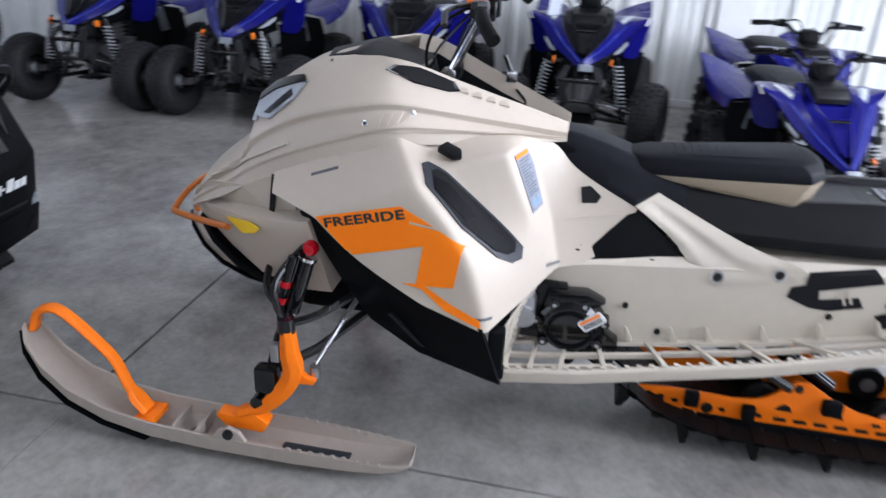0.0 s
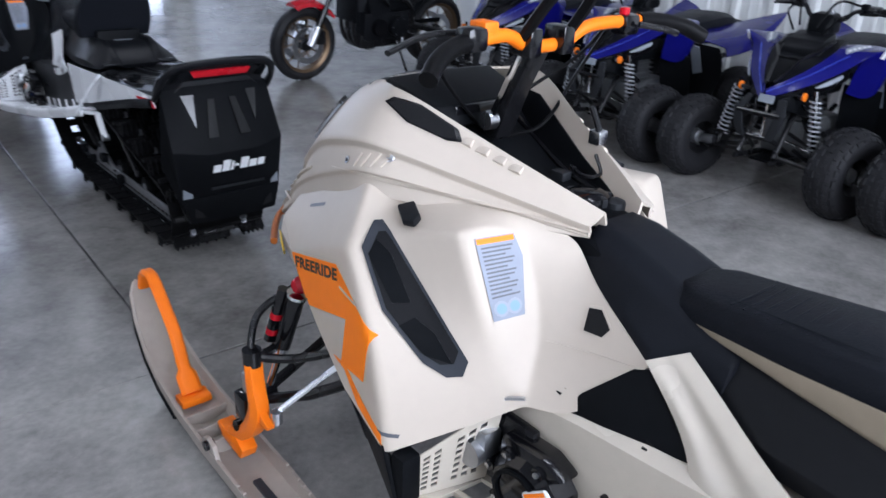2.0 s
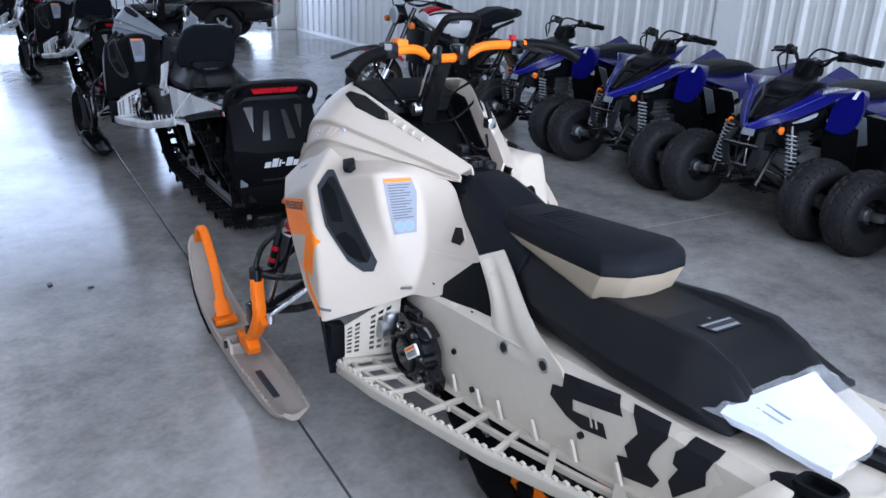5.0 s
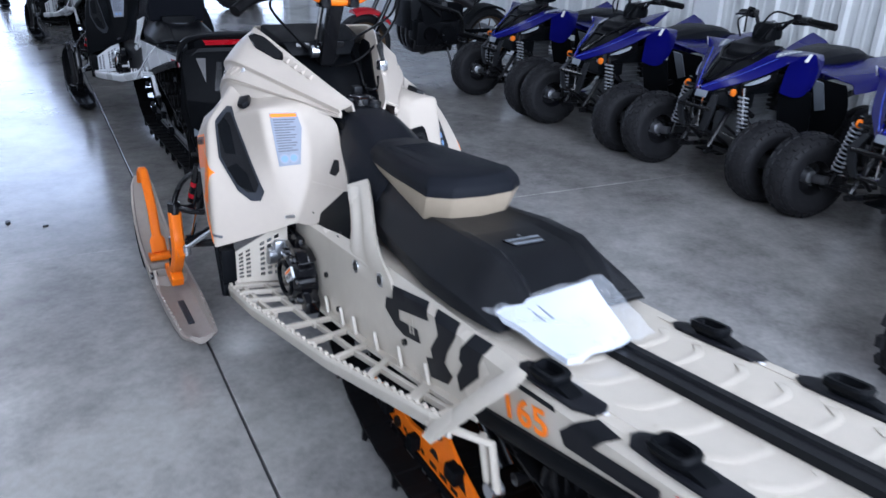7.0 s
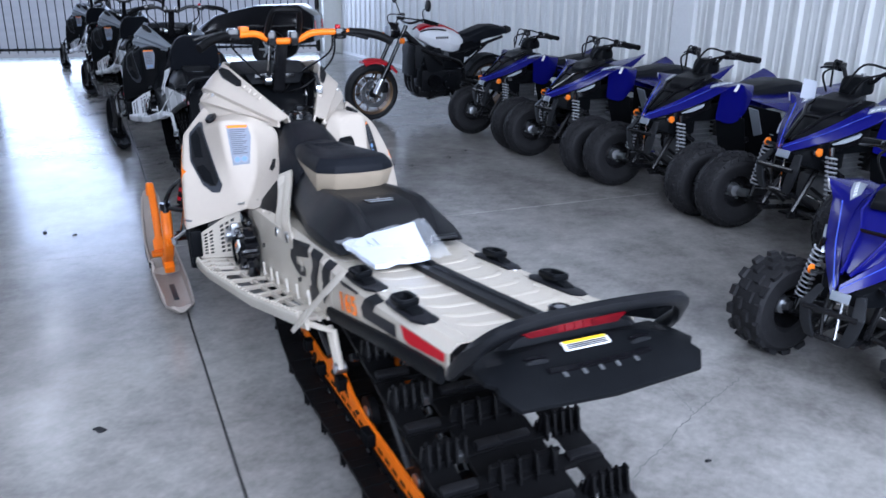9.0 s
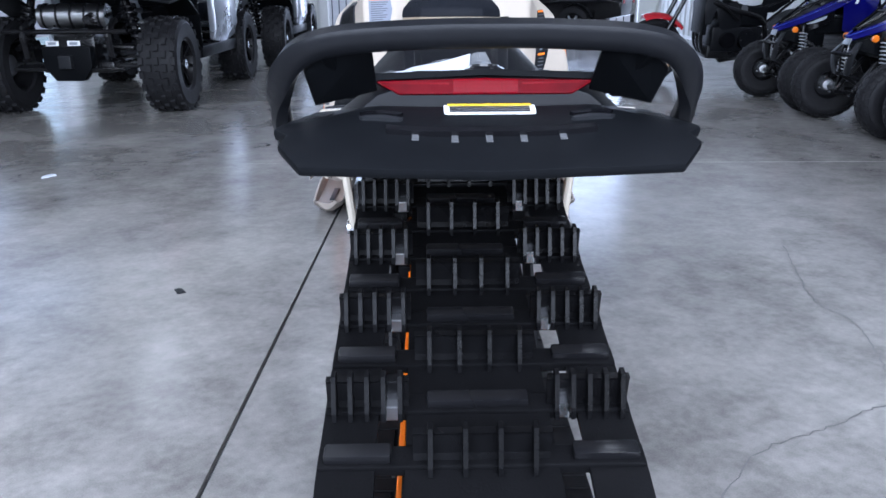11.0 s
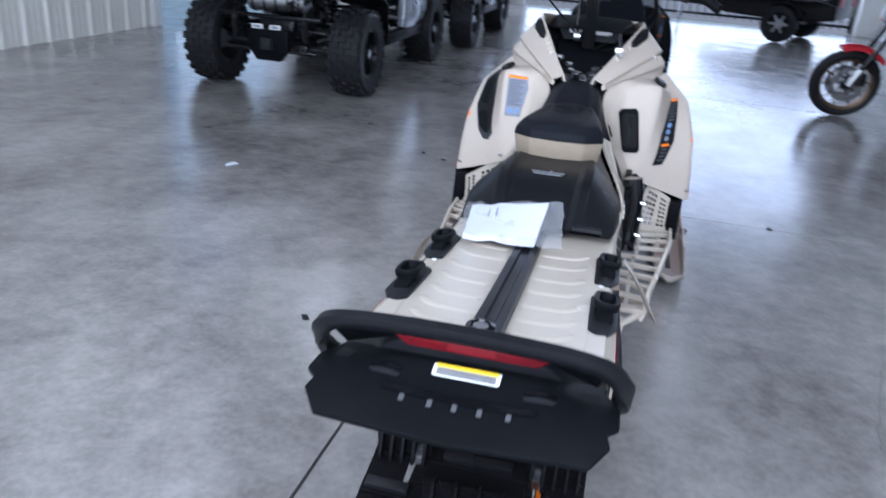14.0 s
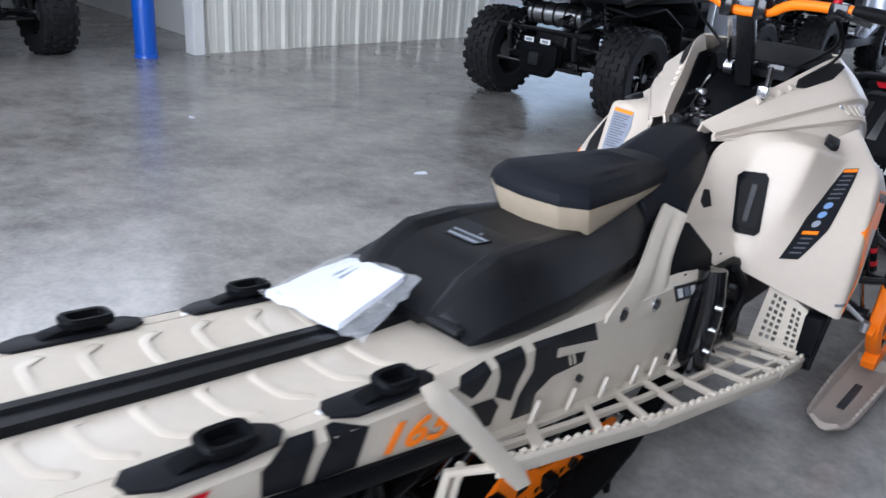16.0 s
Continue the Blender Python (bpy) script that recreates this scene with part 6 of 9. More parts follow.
def build_clutch_side(root, s):
    """What shows in the footwell: brake caliper and black drive cover on the left, black pipe and guards on the right."""
    cv = part("drive_cover", bmesh.new(), BLACK_GLOSS, root, "glossy black drive cover in the footwell")
    if s < 0:
        part("cover", lathe([(0, -0.05), (0.068, -0.046), (0.084, -0.025), (0.090, 0.03), (0, 0.03)], (-0.285, -0.248, 0.432), "y", 11), BLACK_GLOSS, cv, smooth=20)
        for k in range(7):
            a = math.tau * k / 7 + 0.3
            part("boss", disc(0.014, (-0.285 + 0.088 * math.cos(a), -0.262, 0.432 + 0.080 * math.sin(a)), "y", -0.022, 0.03, 8), BLACK_GLOSS, cv)
            part("bolt", disc(0.006, (-0.285 + 0.088 * math.cos(a), -0.286, 0.432 + 0.080 * math.sin(a)), "y", -0.003, 0.004, 6), STEEL, cv)
        part("cover_rim", lathe([(0.050, -0.054), (0.058, -0.054), (0.058, -0.040), (0.050, -0.040)], (-0.285, -0.248, 0.432), "y", 28), BLACK, cv)
        part("upper_cover", prism([(-0.36, 0.48), (-0.24, 0.49), (-0.20, 0.515), (-0.25, 0.540), (-0.35, 0.535)], "y", -0.275, -0.215, 0.012), BLACK_GLOSS, cv)
        part("lug", prism([(-0.22, 0.36), (-0.165, 0.355), (-0.16, 0.40), (-0.20, 0.43)], "y", -0.275, -0.225, 0.008), BLACK_GLOSS, cv)
        cal = part("brake_caliper", box((-0.435, -0.295, 0.440), (-0.375, -0.240, 0.520), 0.016), ALU, cv, "cast aluminium brake caliper")
        part("piston", lathe([(0, -0.018), (0.032, -0.018), (0.030, 0.01), (0, 0.01)], (-0.405, -0.295, 0.462), "y", 18), ALU, cal)
        part("bleeder", tube([(-0.405, -0.27, 0.515), (-0.405, -0.275, 0.555)], 0.008, 8), STEEL, cal)
        part("brake_line", tube([(-0.405, -0.27, 0.54), (-0.37, -0.26, 0.60), (-0.33, -0.24, 0.62)], 0.005, 6, 5), STEEL, cal)
        part("mount", box((-0.44, -0.24, 0.36), (-0.30, -0.215, 0.55), 0.01), BLACK_METAL, cv)
        lm = facing((-0.232, -0.302, 0.470), (0.75, 0, 0.66), (-0.66, 0, 0.75))
        lab = part("warning_label", moved(prism(hexagon_outline(0.034, 0.017, 0.004), "z", -0.006, 0.0015), lm), DECAL_WHITE, cv, "white warning label with orange edge", smooth=0)
        part("band", moved(box((-0.030, 0.006, 0.0015), (0.030, 0.014, 0.002)), lm), ORANGE_DECAL, lab, smooth=0)
        for k in range(3):
            part("text_bar", moved(box((-0.028, -0.011 + 0.005 * k, 0.0015), (0.026, -0.008 + 0.005 * k, 0.002)), lm), TEXT_DARK, lab, smooth=0)
    else:
        part("guard", prism([(-0.49, 0.335), (-0.18, 0.350), (-0.150, 0.40), (-0.165, 0.53), (-0.215, 0.590), (-0.38, 0.585), (-0.47, 0.50)], "y", 0.2155, 0.236, 0.006), BLACK, cv)
        part("pipe", tube([(-0.215, 0.236, 0.600), (-0.205, 0.250, 0.520), (-0.195, 0.252, 0.440), (-0.190, 0.246, 0.355)], 0.034, 12, 4), BLACK_GLOSS, cv)
        part("shield", moulded([(-0.262, 0.238, 0.585), (-0.232, 0.268, 0.575), (-0.235, 0.272, 0.45), (-0.225, 0.266, 0.352), (-0.275, 0.240, 0.350), (-0.285, 0.240, 0.46)], [(0, 1, 2, 5), (5, 2, 3, 4)], [], 0.006, 2, (-0.4, 0.2, 0.45)), BLACK_GLOSS, cv)
        for k in range(5):
            part("shield_rib", tube([(-0.238, 0.276, 0.385 + 0.042 * k), (-0.282, 0.246, 0.372 + 0.042 * k)], 0.004, 6), BLACK_METAL, cv)
        part("cap", disc(0.040, (-0.37, 0.236, 0.43), "y", -0.01, 0.016, 18), BLACK_GLOSS, cv)
        part("hose", tube([(-0.33, 0.246, 0.575), (-0.385, 0.262, 0.50), (-0.345, 0.256, 0.41), (-0.41, 0.246, 0.35)], 0.012, 8, 5), RUBBER, cv)
        for x, z in ((-0.186, 0.525), (-0.178, 0.470), (-0.172, 0.415), (-0.245, 0.560), (-0.320, 0.40), (-0.345, 0.52)):
            part("bolt", disc(0.0065, (x, 0.286 if x > -0.2 else 0.250, z), "y", -0.012, 0.004, 8), STEEL, cv)
    if s < 0:
        hub = Vector((-0.33, -0.25, 0.37))
        cv.matrix_basis = Matrix.Translation(hub + Vector((-0.052, 0, -0.020))) @ Matrix.Diagonal((1.02, 0.88, 0.90, 1)) @ Matrix.Translation(-hub)
    return cv


def build_anchor(root, x, s, z):
    """A cargo anchor: a long tapered foot plate with a low hollow knob."""
    an = part("cargo_anchor", bmesh.new(), BLACK, root, "black plastic cargo anchor")
    foot = [(-0.085, 0.002), (-0.066, 0.022), (0.0, 0.025), (0.088, 0.024), (0.126, 0.008), (0.130, -0.010), (0.115, -0.026), (-0.060, -0.028), (-0.082, -0.014)]
    m = pose(x, s * 0.186, z - 0.002, -s * 5, -6.6, 0) @ Matrix.Diagonal((1, s, 1, 1))
    part("foot", moved(prism(foot, "z", 0, 0.006, 0.0015), m), GRAPHIC, an, "charcoal foot plate")
    rings = []
    for k in range(24):
        a = math.tau * k / 24
        c, d = math.cos(a), math.sin(a)
        u, v = math.copysign(abs(c) ** 0.5, c), math.copysign(abs(d) ** 0.5, d)
        rings.append([(u * p * 0.9, v * q * 0.9, h * 0.86) for p, q, h in ((0.028, 0.017, 0.004), (0.031, 0.019, 0.012), (0.041, 0.026, 0.018), (0.043, 0.028, 0.029), (0.039, 0.025, 0.035), (0.032, 0.017, 0.034), (0.029, 0.014, 0.016), (0.010, 0.005, 0.013), (0.010, 0.005, 0.004))])
    bm = bmesh.new()
    vs = [[bm.verts.new(p) for p in r] for r in rings]
    for a, b in zip(vs, [*vs[1:], vs[0]]):
        for i in range(9):
            j = (i + 1) % 9
            bm.faces.new((a[i], a[j], b[j], b[i]))
    part("knob", moved(bm, m), BLACK, an)
    part("tongue", moved(prism([(0.020, 0.004), (0.075, 0.004), (0.060, 0.012), (0.020, 0.020)], "y", -0.014, 0.014, 0.003), m), BLACK, an)
    return an


def build_straps(root, st, s):
    """The pressed brace from the side panel down to the tunnel, and the black triangle behind it."""
    v = []
    for left, right, lift in (((-0.208, -0.150, 0.712), (-0.152, -0.113, 0.742), 0.0), ((-0.150, -0.165, 0.675), (-0.080, -0.134, 0.712), 0.004), ((-0.085, -0.186, 0.628), (0.030, -0.176, 0.668), 0.005),
                              ((-0.062, -0.206, 0.588), (0.120, -0.205, 0.640), 0.004), ((-0.016, -0.2165, 0.555), (0.215, -0.2165, 0.620), 0.001), ((0.060, -0.2165, 0.556), (0.222, -0.2165, 0.600), 0.0)):
        a, b = Vector(left), Vector(right)
        v += [a, a.lerp(b, 0.16) + Vector((0, -lift, lift)), a.lerp(b, 0.45) - Vector((0, -lift, lift)), a.lerp(b, 0.62) + Vector((0, -lift, lift)), b]
    f = [(5 * i + j, 5 * i + j + 1, 5 * i + j + 6, 5 * i + j + 5) for i in range(5) for j in range(4)]
    brace = part("brace", moulded(mirror_y(v, s), f, [(5 * i + j, 5 * i + j + 5, 0.3) for i in range(5) for j in (1, 3)], 0.008, 2, centre=(0, 0, 0.4)), st["board"], root, "pressed brace", smooth=50)
    for x, z in ((0.011, 0.572), (0.155, 0.596), (-0.20, 0.46), (-0.11, 0.395), (0.29, 0.50)):
        r = 0.0115 if z > 0.56 else 0.008
        part("bolt", disc(r, (x, s * 0.215, z), "y", -0.004, 0.006, 12), BLACK_METAL, brace)
        if z > 0.56:
            part("washer", disc(0.017, (x, s * 0.2145, z), "y", -0.003, 0.003, 16), STEEL, brace)
    w = [(-0.225, -0.152, 0.688), (-0.196, -0.148, 0.700), (-0.070, -0.186, 0.604), (-0.075, -0.200, 0.580), (-0.282, -0.204, 0.562), (-0.330, -0.200, 0.580)]
    part("infill", shell(mirror_y(w, s), [(0, 1, 2, 3, 4, 5)], 0.008, 0.002, centre=(0, 0, 0.4)), BLACK, brace, "black infill panel")


def dress_panel(panel, s, st):
    """Vent or scoop, warning label, hand hole and graphics on a side panel."""
    tree = skin(panel)
    side = lambda pts: mirror_y(pts, s)
    put = lambda name, pts, material, parent, label="", lift=0.0015, thick=0.001, way=None: part(name, wrap(tree, side(pts), lift=lift, thick=thick, way=way), material, parent, label, smooth=25)
    bar = lambda name, at, u0, u1, w0, w1, material, parent, lift: part(name, wrap(tree, [at(u0, w0), at(u1, w0), at(u1, w1), at(u0, w1)], lift=lift, thick=0.0004), material, parent, smooth=25)

    def spot(at, u, w, r, material, parent, lift):
        a = at(u, w)
        ex, ey = (at(u + 0.01, w) - a).normalized(), (at(u, w + 0.01) - a).normalized()
        part("pictogram", wrap(tree, [a + r * (math.cos(t) * ex + math.sin(t) * ey) for t in [math.tau * k / 14 for k in range(14)]], lift=lift, thick=0.0004), material, parent, smooth=25)
    if s < 0:
        out = [(-0.722, -0.340, 0.836), (-0.708, -0.330, 0.840), (-0.682, -0.330, 0.826), (-0.474, -0.300, 0.628), (-0.468, -0.318, 0.606), (-0.484, -0.345, 0.606), (-0.530, -0.362, 0.620), (-0.626, -0.382, 0.692), (-0.704, -0.380, 0.796)]
        vent = put("vent", out, VENT_GREY, panel, "dark grey mesh vent with two inlays", 0.001, 0.003)
        mid = sum((Vector(p) for p in out), Vector()) / len(out)
        inner = [tuple(Vector(p).lerp(mid, 0.16)) for p in out]
        put("mesh", inner, MESH_BLACK, vent, "", 0.0045, 0.001)
        for k, pts in enumerate(([(-0.695, -0.350, 0.806), (-0.660, -0.340, 0.785), (-0.590, -0.345, 0.712), (-0.618, -0.365, 0.706), (-0.690, -0.372, 0.782)], [(-0.575, -0.345, 0.690), (-0.535, -0.330, 0.668), (-0.492, -0.322, 0.622), (-0.535, -0.350, 0.630), (-0.592, -0.365, 0.672)])):
            put("inlay", pts, BLACK, vent, "", 0.0055, 0.001)
        warn = put("warning_label", [(-0.520, -0.262, 0.846), (-0.497, -0.188, 0.848), (-0.470, -0.182, 0.812), (-0.440, -0.198, 0.710), (-0.456, -0.258, 0.705)], DECAL_GREY, panel, "grey and orange warning label")
        at = spread([(-0.520, -0.262, 0.846), (-0.497, -0.188, 0.848), (-0.440, -0.196, 0.712), (-0.456, -0.258, 0.706)])
        bar("band", at, 0.02, 0.98, 0.01, 0.075, ORANGE_DECAL, warn, 0.0026)
        for k in range(13):
            w0 = 0.115 + 0.05 * k
            bar("text_bar", at, 0.10, (0.92, 0.86, 0.70)[k % 3], w0, w0 + 0.022, DECAL_DIM, warn, 0.0026)
        for u in (0.30, 0.70):
            spot(at, u, 0.875, 0.015, DECAL_PALE, warn, 0.0028)
            spot(at, u, 0.875, 0.010, DECAL_BLUE, warn, 0.0034)
    else:
        frame_out = [(-0.474, -0.214, 0.784), (-0.450, -0.166, 0.782), (-0.441, -0.156, 0.770), (-0.411, -0.184, 0.646), (-0.413, -0.194, 0.634), (-0.428, -0.238, 0.634), (-0.434, -0.246, 0.646), (-0.479, -0.222, 0.772)]
        scoop = put("scoop", frame_out, BLACK, panel, "black framed air scoop", 0.0, 0.005, (0.93, s * 0.3, 0.2))
        mid = sum((Vector(p) for p in frame_out), Vector()) / len(frame_out)
        put("opening", [tuple(Vector(p).lerp(mid, 0.24)) for p in frame_out], MESH_BLACK, scoop, "", 0.0053, 0.0008, (0.93, s * 0.3, 0.2))
        put("vane", [tuple(mid + Vector(d)) for d in ((-0.012, -0.004, 0.048), (-0.008, 0.008, 0.048), (0.006, 0.006, -0.045), (0.002, -0.006, -0.045))], BLACK_SATIN, scoop, "", 0.0062, 0.002, (0.93, s * 0.3, 0.2))
        q = [(-0.692, -0.368, 0.802), (-0.656, -0.346, 0.802), (-0.438, -0.322, 0.600), (-0.474, -0.352, 0.598)]
        lab = put("warning_label", [q[0], q[1], (-0.520, -0.322, 0.690), q[2], q[3], (-0.560, -0.364, 0.660)], GRAPHIC, panel, "dark warning label with pictograms")
        at = spread(side(q))
        bar("band", at, 0.03, 0.97, 0.01, 0.045, ORANGE_DECAL, lab, 0.0026)
        bar("band", at, 0.03, 0.97, 0.70, 0.735, ORANGE_DECAL, lab, 0.0026)
        for k in range(6):
            bar("text_bar", at, 0.14, 0.86, 0.08 + 0.05 * k, 0.095 + 0.05 * k, DECAL_DIM, lab, 0.0026)
        for k in range(4):
            bar("text_bar", at, 0.14, 0.80, 0.77 + 0.05 * k, 0.785 + 0.05 * k, DECAL_DIM, lab, 0.0026)
        for k, w0 in enumerate((0.42, 0.52, 0.62)):
            spot(at, 0.5, w0, 0.011, (DECAL_BLUE, DECAL_BLUE, DECAL_PALE)[k], lab, 0.0027)
    notch = [Vector(p) for p in ((-0.352, -0.160, 0.752), (-0.322, -0.150, 0.757), (-0.286, -0.150, 0.726), (-0.298, -0.160, 0.705), (-0.345, -0.170, 0.703))]
    mid = sum(notch, Vector()) / 5
    hole = put("hand_hole", [tuple(p.lerp(mid, 0.05)) for p in notch], st["side"], panel, "low rim of the hand hole", 0.0, 0.0016, (0.15, s, 0.2))
    put("opening", [tuple(p.lerp(mid, 0.20)) for p in notch], MESH_BLACK, hole, "dark opening", 0.0018, 0.0006, (0.15, s, 0.2))
    put("seam", [(-0.398, -0.19, 0.668), (-0.225, -0.15, 0.690), (-0.226, -0.15, 0.687), (-0.399, -0.19, 0.664)], st["side"], panel, "", 0.0, 0.0022, (0.15, s, 0.2))
    put("mark_bar", [(-1.02, -0.30, 0.762), (-0.945, -0.30, 0.788), (-0.942, -0.30, 0.779), (-1.018, -0.30, 0.753)], DECAL_DIM, panel, "", 0.0006, 0.0006, (-0.2, s, 0.5))
    if not st.get("decals"):
        return
    if s > 0:
        for pts in ([(-0.070, 0.590), (-0.190, 0.568), (-0.225, 0.520), (-0.100, 0.542)], [(-0.232, 0.560), (-0.305, 0.549), (-0.330, 0.516), (-0.262, 0.526)]):
            tag = part("footwell_label", prism([(x, z) for x, z in pts], "y", 0.2122, 0.2138), TEXT_DARK, panel, "black and white label", smooth=0)
            (xa, za), (xb, zb), (xc, zc), (xd, zd) = pts
            for k in range(3):
                u0, u1 = 0.10 + 0.29 * k, 0.32 + 0.29 * k
                q = lambda u, v: (xa + (xb - xa) * u + (xd - xa) * v, za + (zb - za) * u + (zd - za) * v)
                part("text_bar", prism([q(u0, 0.2), q(u1, 0.2), q(u1, 0.8), q(u0, 0.8)], "y", 0.2138, 0.2142), DECAL_WHITE if k != 1 else DECAL_GREY, tag, smooth=0)
    way = (-0.25, s, 0.12)
    gx = part("graphic", bmesh.new(), ORANGE_DECAL, panel, "large orange angular graphic")
    for pts in ([(-0.988, -0.378, 0.677), (-0.760, -0.378, 0.736), (-0.700, -0.400, 0.712), (-0.604, -0.425, 0.664), (-0.621, -0.430, 0.556), (-0.717, -0.420, 0.545), (-0.702, -0.415, 0.650), (-0.884, -0.369, 0.590)],
                [(-0.752, -0.41, 0.545), (-0.700, -0.42, 0.538), (-0.640, -0.43, 0.492), (-0.548, -0.44, 0.460), (-0.552, -0.44, 0.482), (-0.626, -0.43, 0.512), (-0.700, -0.42, 0.552)]):
        put("stripe", pts, ORANGE_DECAL, gx, "", 0.0012, 0.0008, way)
    put("slash", [(-0.735, -0.39, 0.7035), (-0.665, -0.41, 0.7000), (-0.665, -0.41, 0.6945), (-0.735, -0.39, 0.6985)], st["side"], gx, "", 0.0026, 0.0004, way)
    a, b = Vector(side([(-0.955, -0.372, 0.664)])[0]), Vector(side([(-0.752, -0.375, 0.715)])[0])
    right = (b - a) if s < 0 else (a - b)
    n = Vector(way).normalized()
    m = facing((a + b) / 2, right, n.cross(right))
    ob = letters("FREERIDE", 0.0320, m @ Matrix.Diagonal((1.58, 1.0, 1.0, 1.0)), TEXT_DARK, gx, "dark block lettering", 0.0004, space=1.06, bold=0.035)
    full = ob.matrix_basis.copy()
    back = full.inverted()
    for w in ob.data.vertices:
        q = full @ w.co
        z = w.co.z
        w.co = back @ cling(tree, q, n, 0.0026 + max(0.0, z))
    put("mark_bar", [(-0.585, -0.43, 0.484), (-0.530, -0.44, 0.490), (-0.530, -0.44, 0.482), (-0.585, -0.43, 0.476)], DECAL_DIM, gx, "", 0.0012, 0.0005, way)


def dress_tunnel(tunnel, s, st):
    """Block graphics, number and reflector on the tunnel's side."""
    sd = part("side_graphic", bmesh.new(), GRAPHIC, tunnel, "charcoal block graphic")
    sheet = [c for c in tunnel.children if c.name.startswith("sheet")][0]
    tree = skin(sheet)
    on = lambda name, pts, material, lift, parent, label="": part(name, wrap(tree, [(x, s * 0.2135, z) for x, z in pts], lift=lift, thick=0.0006, step=0.012, way=(0, s, 0.70)), material, parent, label, smooth=25)
    if s < 0:
        blocks = ([(0.222, 0.612), (0.370, 0.645), (0.395, 0.603), (0.254, 0.565), (0.258, 0.541), (0.347, 0.560), (0.362, 0.533), (0.287, 0.514), (0.240, 0.517), (0.183, 0.539), (0.188, 0.567), (0.220, 0.577)],
                  [(0.408, 0.646), (0.496, 0.657), (0.507, 0.624), (0.477, 0.573), (0.470, 0.543), (0.503, 0.530), (0.488, 0.503), (0.417, 0.481), (0.392, 0.516), (0.421, 0.528), (0.409, 0.546), (0.437, 0.591), (0.429, 0.608)],
                  [(0.551, 0.661), (0.612, 0.669), (0.610, 0.644), (0.595, 0.608), (0.599, 0.583), (0.537, 0.515), (0.521, 0.541), (0.538, 0.577), (0.525, 0.581), (0.527, 0.608), (0.544, 0.628)],
                  [(0.690, 0.640), (0.820, 0.656), (0.828, 0.648), (0.699, 0.630)],
                  [(0.844, 0.624), (0.908, 0.695), (0.966, 0.695), (0.925, 0.645), (1.063, 0.670), (1.069, 0.642), (0.861, 0.605)])
        slits = ([(0.300, 0.575), (0.306, 0.576), (0.322, 0.535), (0.316, 0.533)], [(0.316, 0.578), (0.322, 0.579), (0.336, 0.540), (0.330, 0.538)])
    else:
        blocks = ([(0.455, 0.643), (0.262, 0.614), (0.238, 0.567), (0.382, 0.602), (0.382, 0.581), (0.280, 0.557), (0.286, 0.534), (0.387, 0.544), (0.437, 0.527), (0.445, 0.489), (0.504, 0.501), (0.489, 0.546), (0.454, 0.582)],
                  [(0.560, 0.656), (0.486, 0.650), (0.479, 0.603), (0.502, 0.570), (0.512, 0.545), (0.559, 0.574), (0.551, 0.605)],
                  [(0.646, 0.654), (0.582, 0.658), (0.576, 0.629), (0.596, 0.607), (0.621, 0.598), (0.659, 0.631)],
                  [(0.623, 0.585), (0.564, 0.574), (0.546, 0.550), (0.564, 0.519), (0.579, 0.523)],
                  [(0.900, 0.689), (0.845, 0.652), (0.868, 0.595), (0.944, 0.610), (0.930, 0.637), (0.916, 0.658), (0.914, 0.688)],
                  [(0.973, 0.698), (0.931, 0.691), (0.938, 0.669), (0.961, 0.614), (1.023, 0.631), (1.022, 0.670)])
        slits = ([(0.345, 0.575), (0.339, 0.574), (0.325, 0.545), (0.331, 0.543)], [(0.330, 0.572), (0.324, 0.571), (0.310, 0.542), (0.316, 0.540)])
    for pts in blocks:
        on("block", pts, GRAPHIC, 0.0024, sd)
    for pts in slits:
        on("slit", pts, st["tunnel"], 0.0036, sd)
    om = facing((0.752, s * 0.2145, 0.596), (1 if s < 0 else -1, 0, 0.235 if s < 0 else -0.235), (0, 0, 1))
    num = letters("165", 0.066, om @ pose(0, 0, 0.001) @ Matrix.Diagonal((1.36 if s < 0 else 1.5, 1.0, 1.0, 1.0)), ORANGE_DECAL, sd, "orange track length number", 0.0006, space=1.06, shear=-0.12 if s < 0 else 0.25, bold=0.020 if s < 0 else 0.023)
    on("red_marker", [(1.090, 0.682), (1.305, 0.712), (1.306, 0.694), (1.135, 0.657), (1.112, 0.660)], RED_DECAL, 0.0025, sd, "red side reflector")


def build_snowmobile(name, label, st, group="", fine=True):
    root = thing(name, label, "snowmobile", group)
    running_gear = [build_track(root, fine), build_skid(root, st)]
    for gear in running_gear if st.get("short_track") else ():
        gear.matrix_basis = Matrix.Translation((-0.045, 0, 0)) @ Matrix.Diagonal((0.87, 1, 1, 1))
    for s in (-1, 1):
        build_ski(root, s, st["accent"], st["ski"])
        build_front_suspension(root, s, st["accent"])
        build_footboards(root, st, s)
        build_straps(root, st, s)
        build_clutch_side(root, s)
    build_belly(root, st)
    build_hood(root, st)
    tunnel, zt, zb = build_tunnel(root, st)
    for x in (0.775, 1.055):
        for s in (-1, 1):
            build_anchor(root, x, s, float(zt(x)) + 0.0005)
    build_console(root, st)
    build_seat(root, st)
    build_bars(root, st)
    build_rear(root, st, st.get("tall_flap", False))
    for s in (-1, 1):
        dress_panel(build_side_panel(root, s, st["side"]), s, st)
        if st.get("decals"):
            dress_tunnel(tunnel, s, st)
    return root


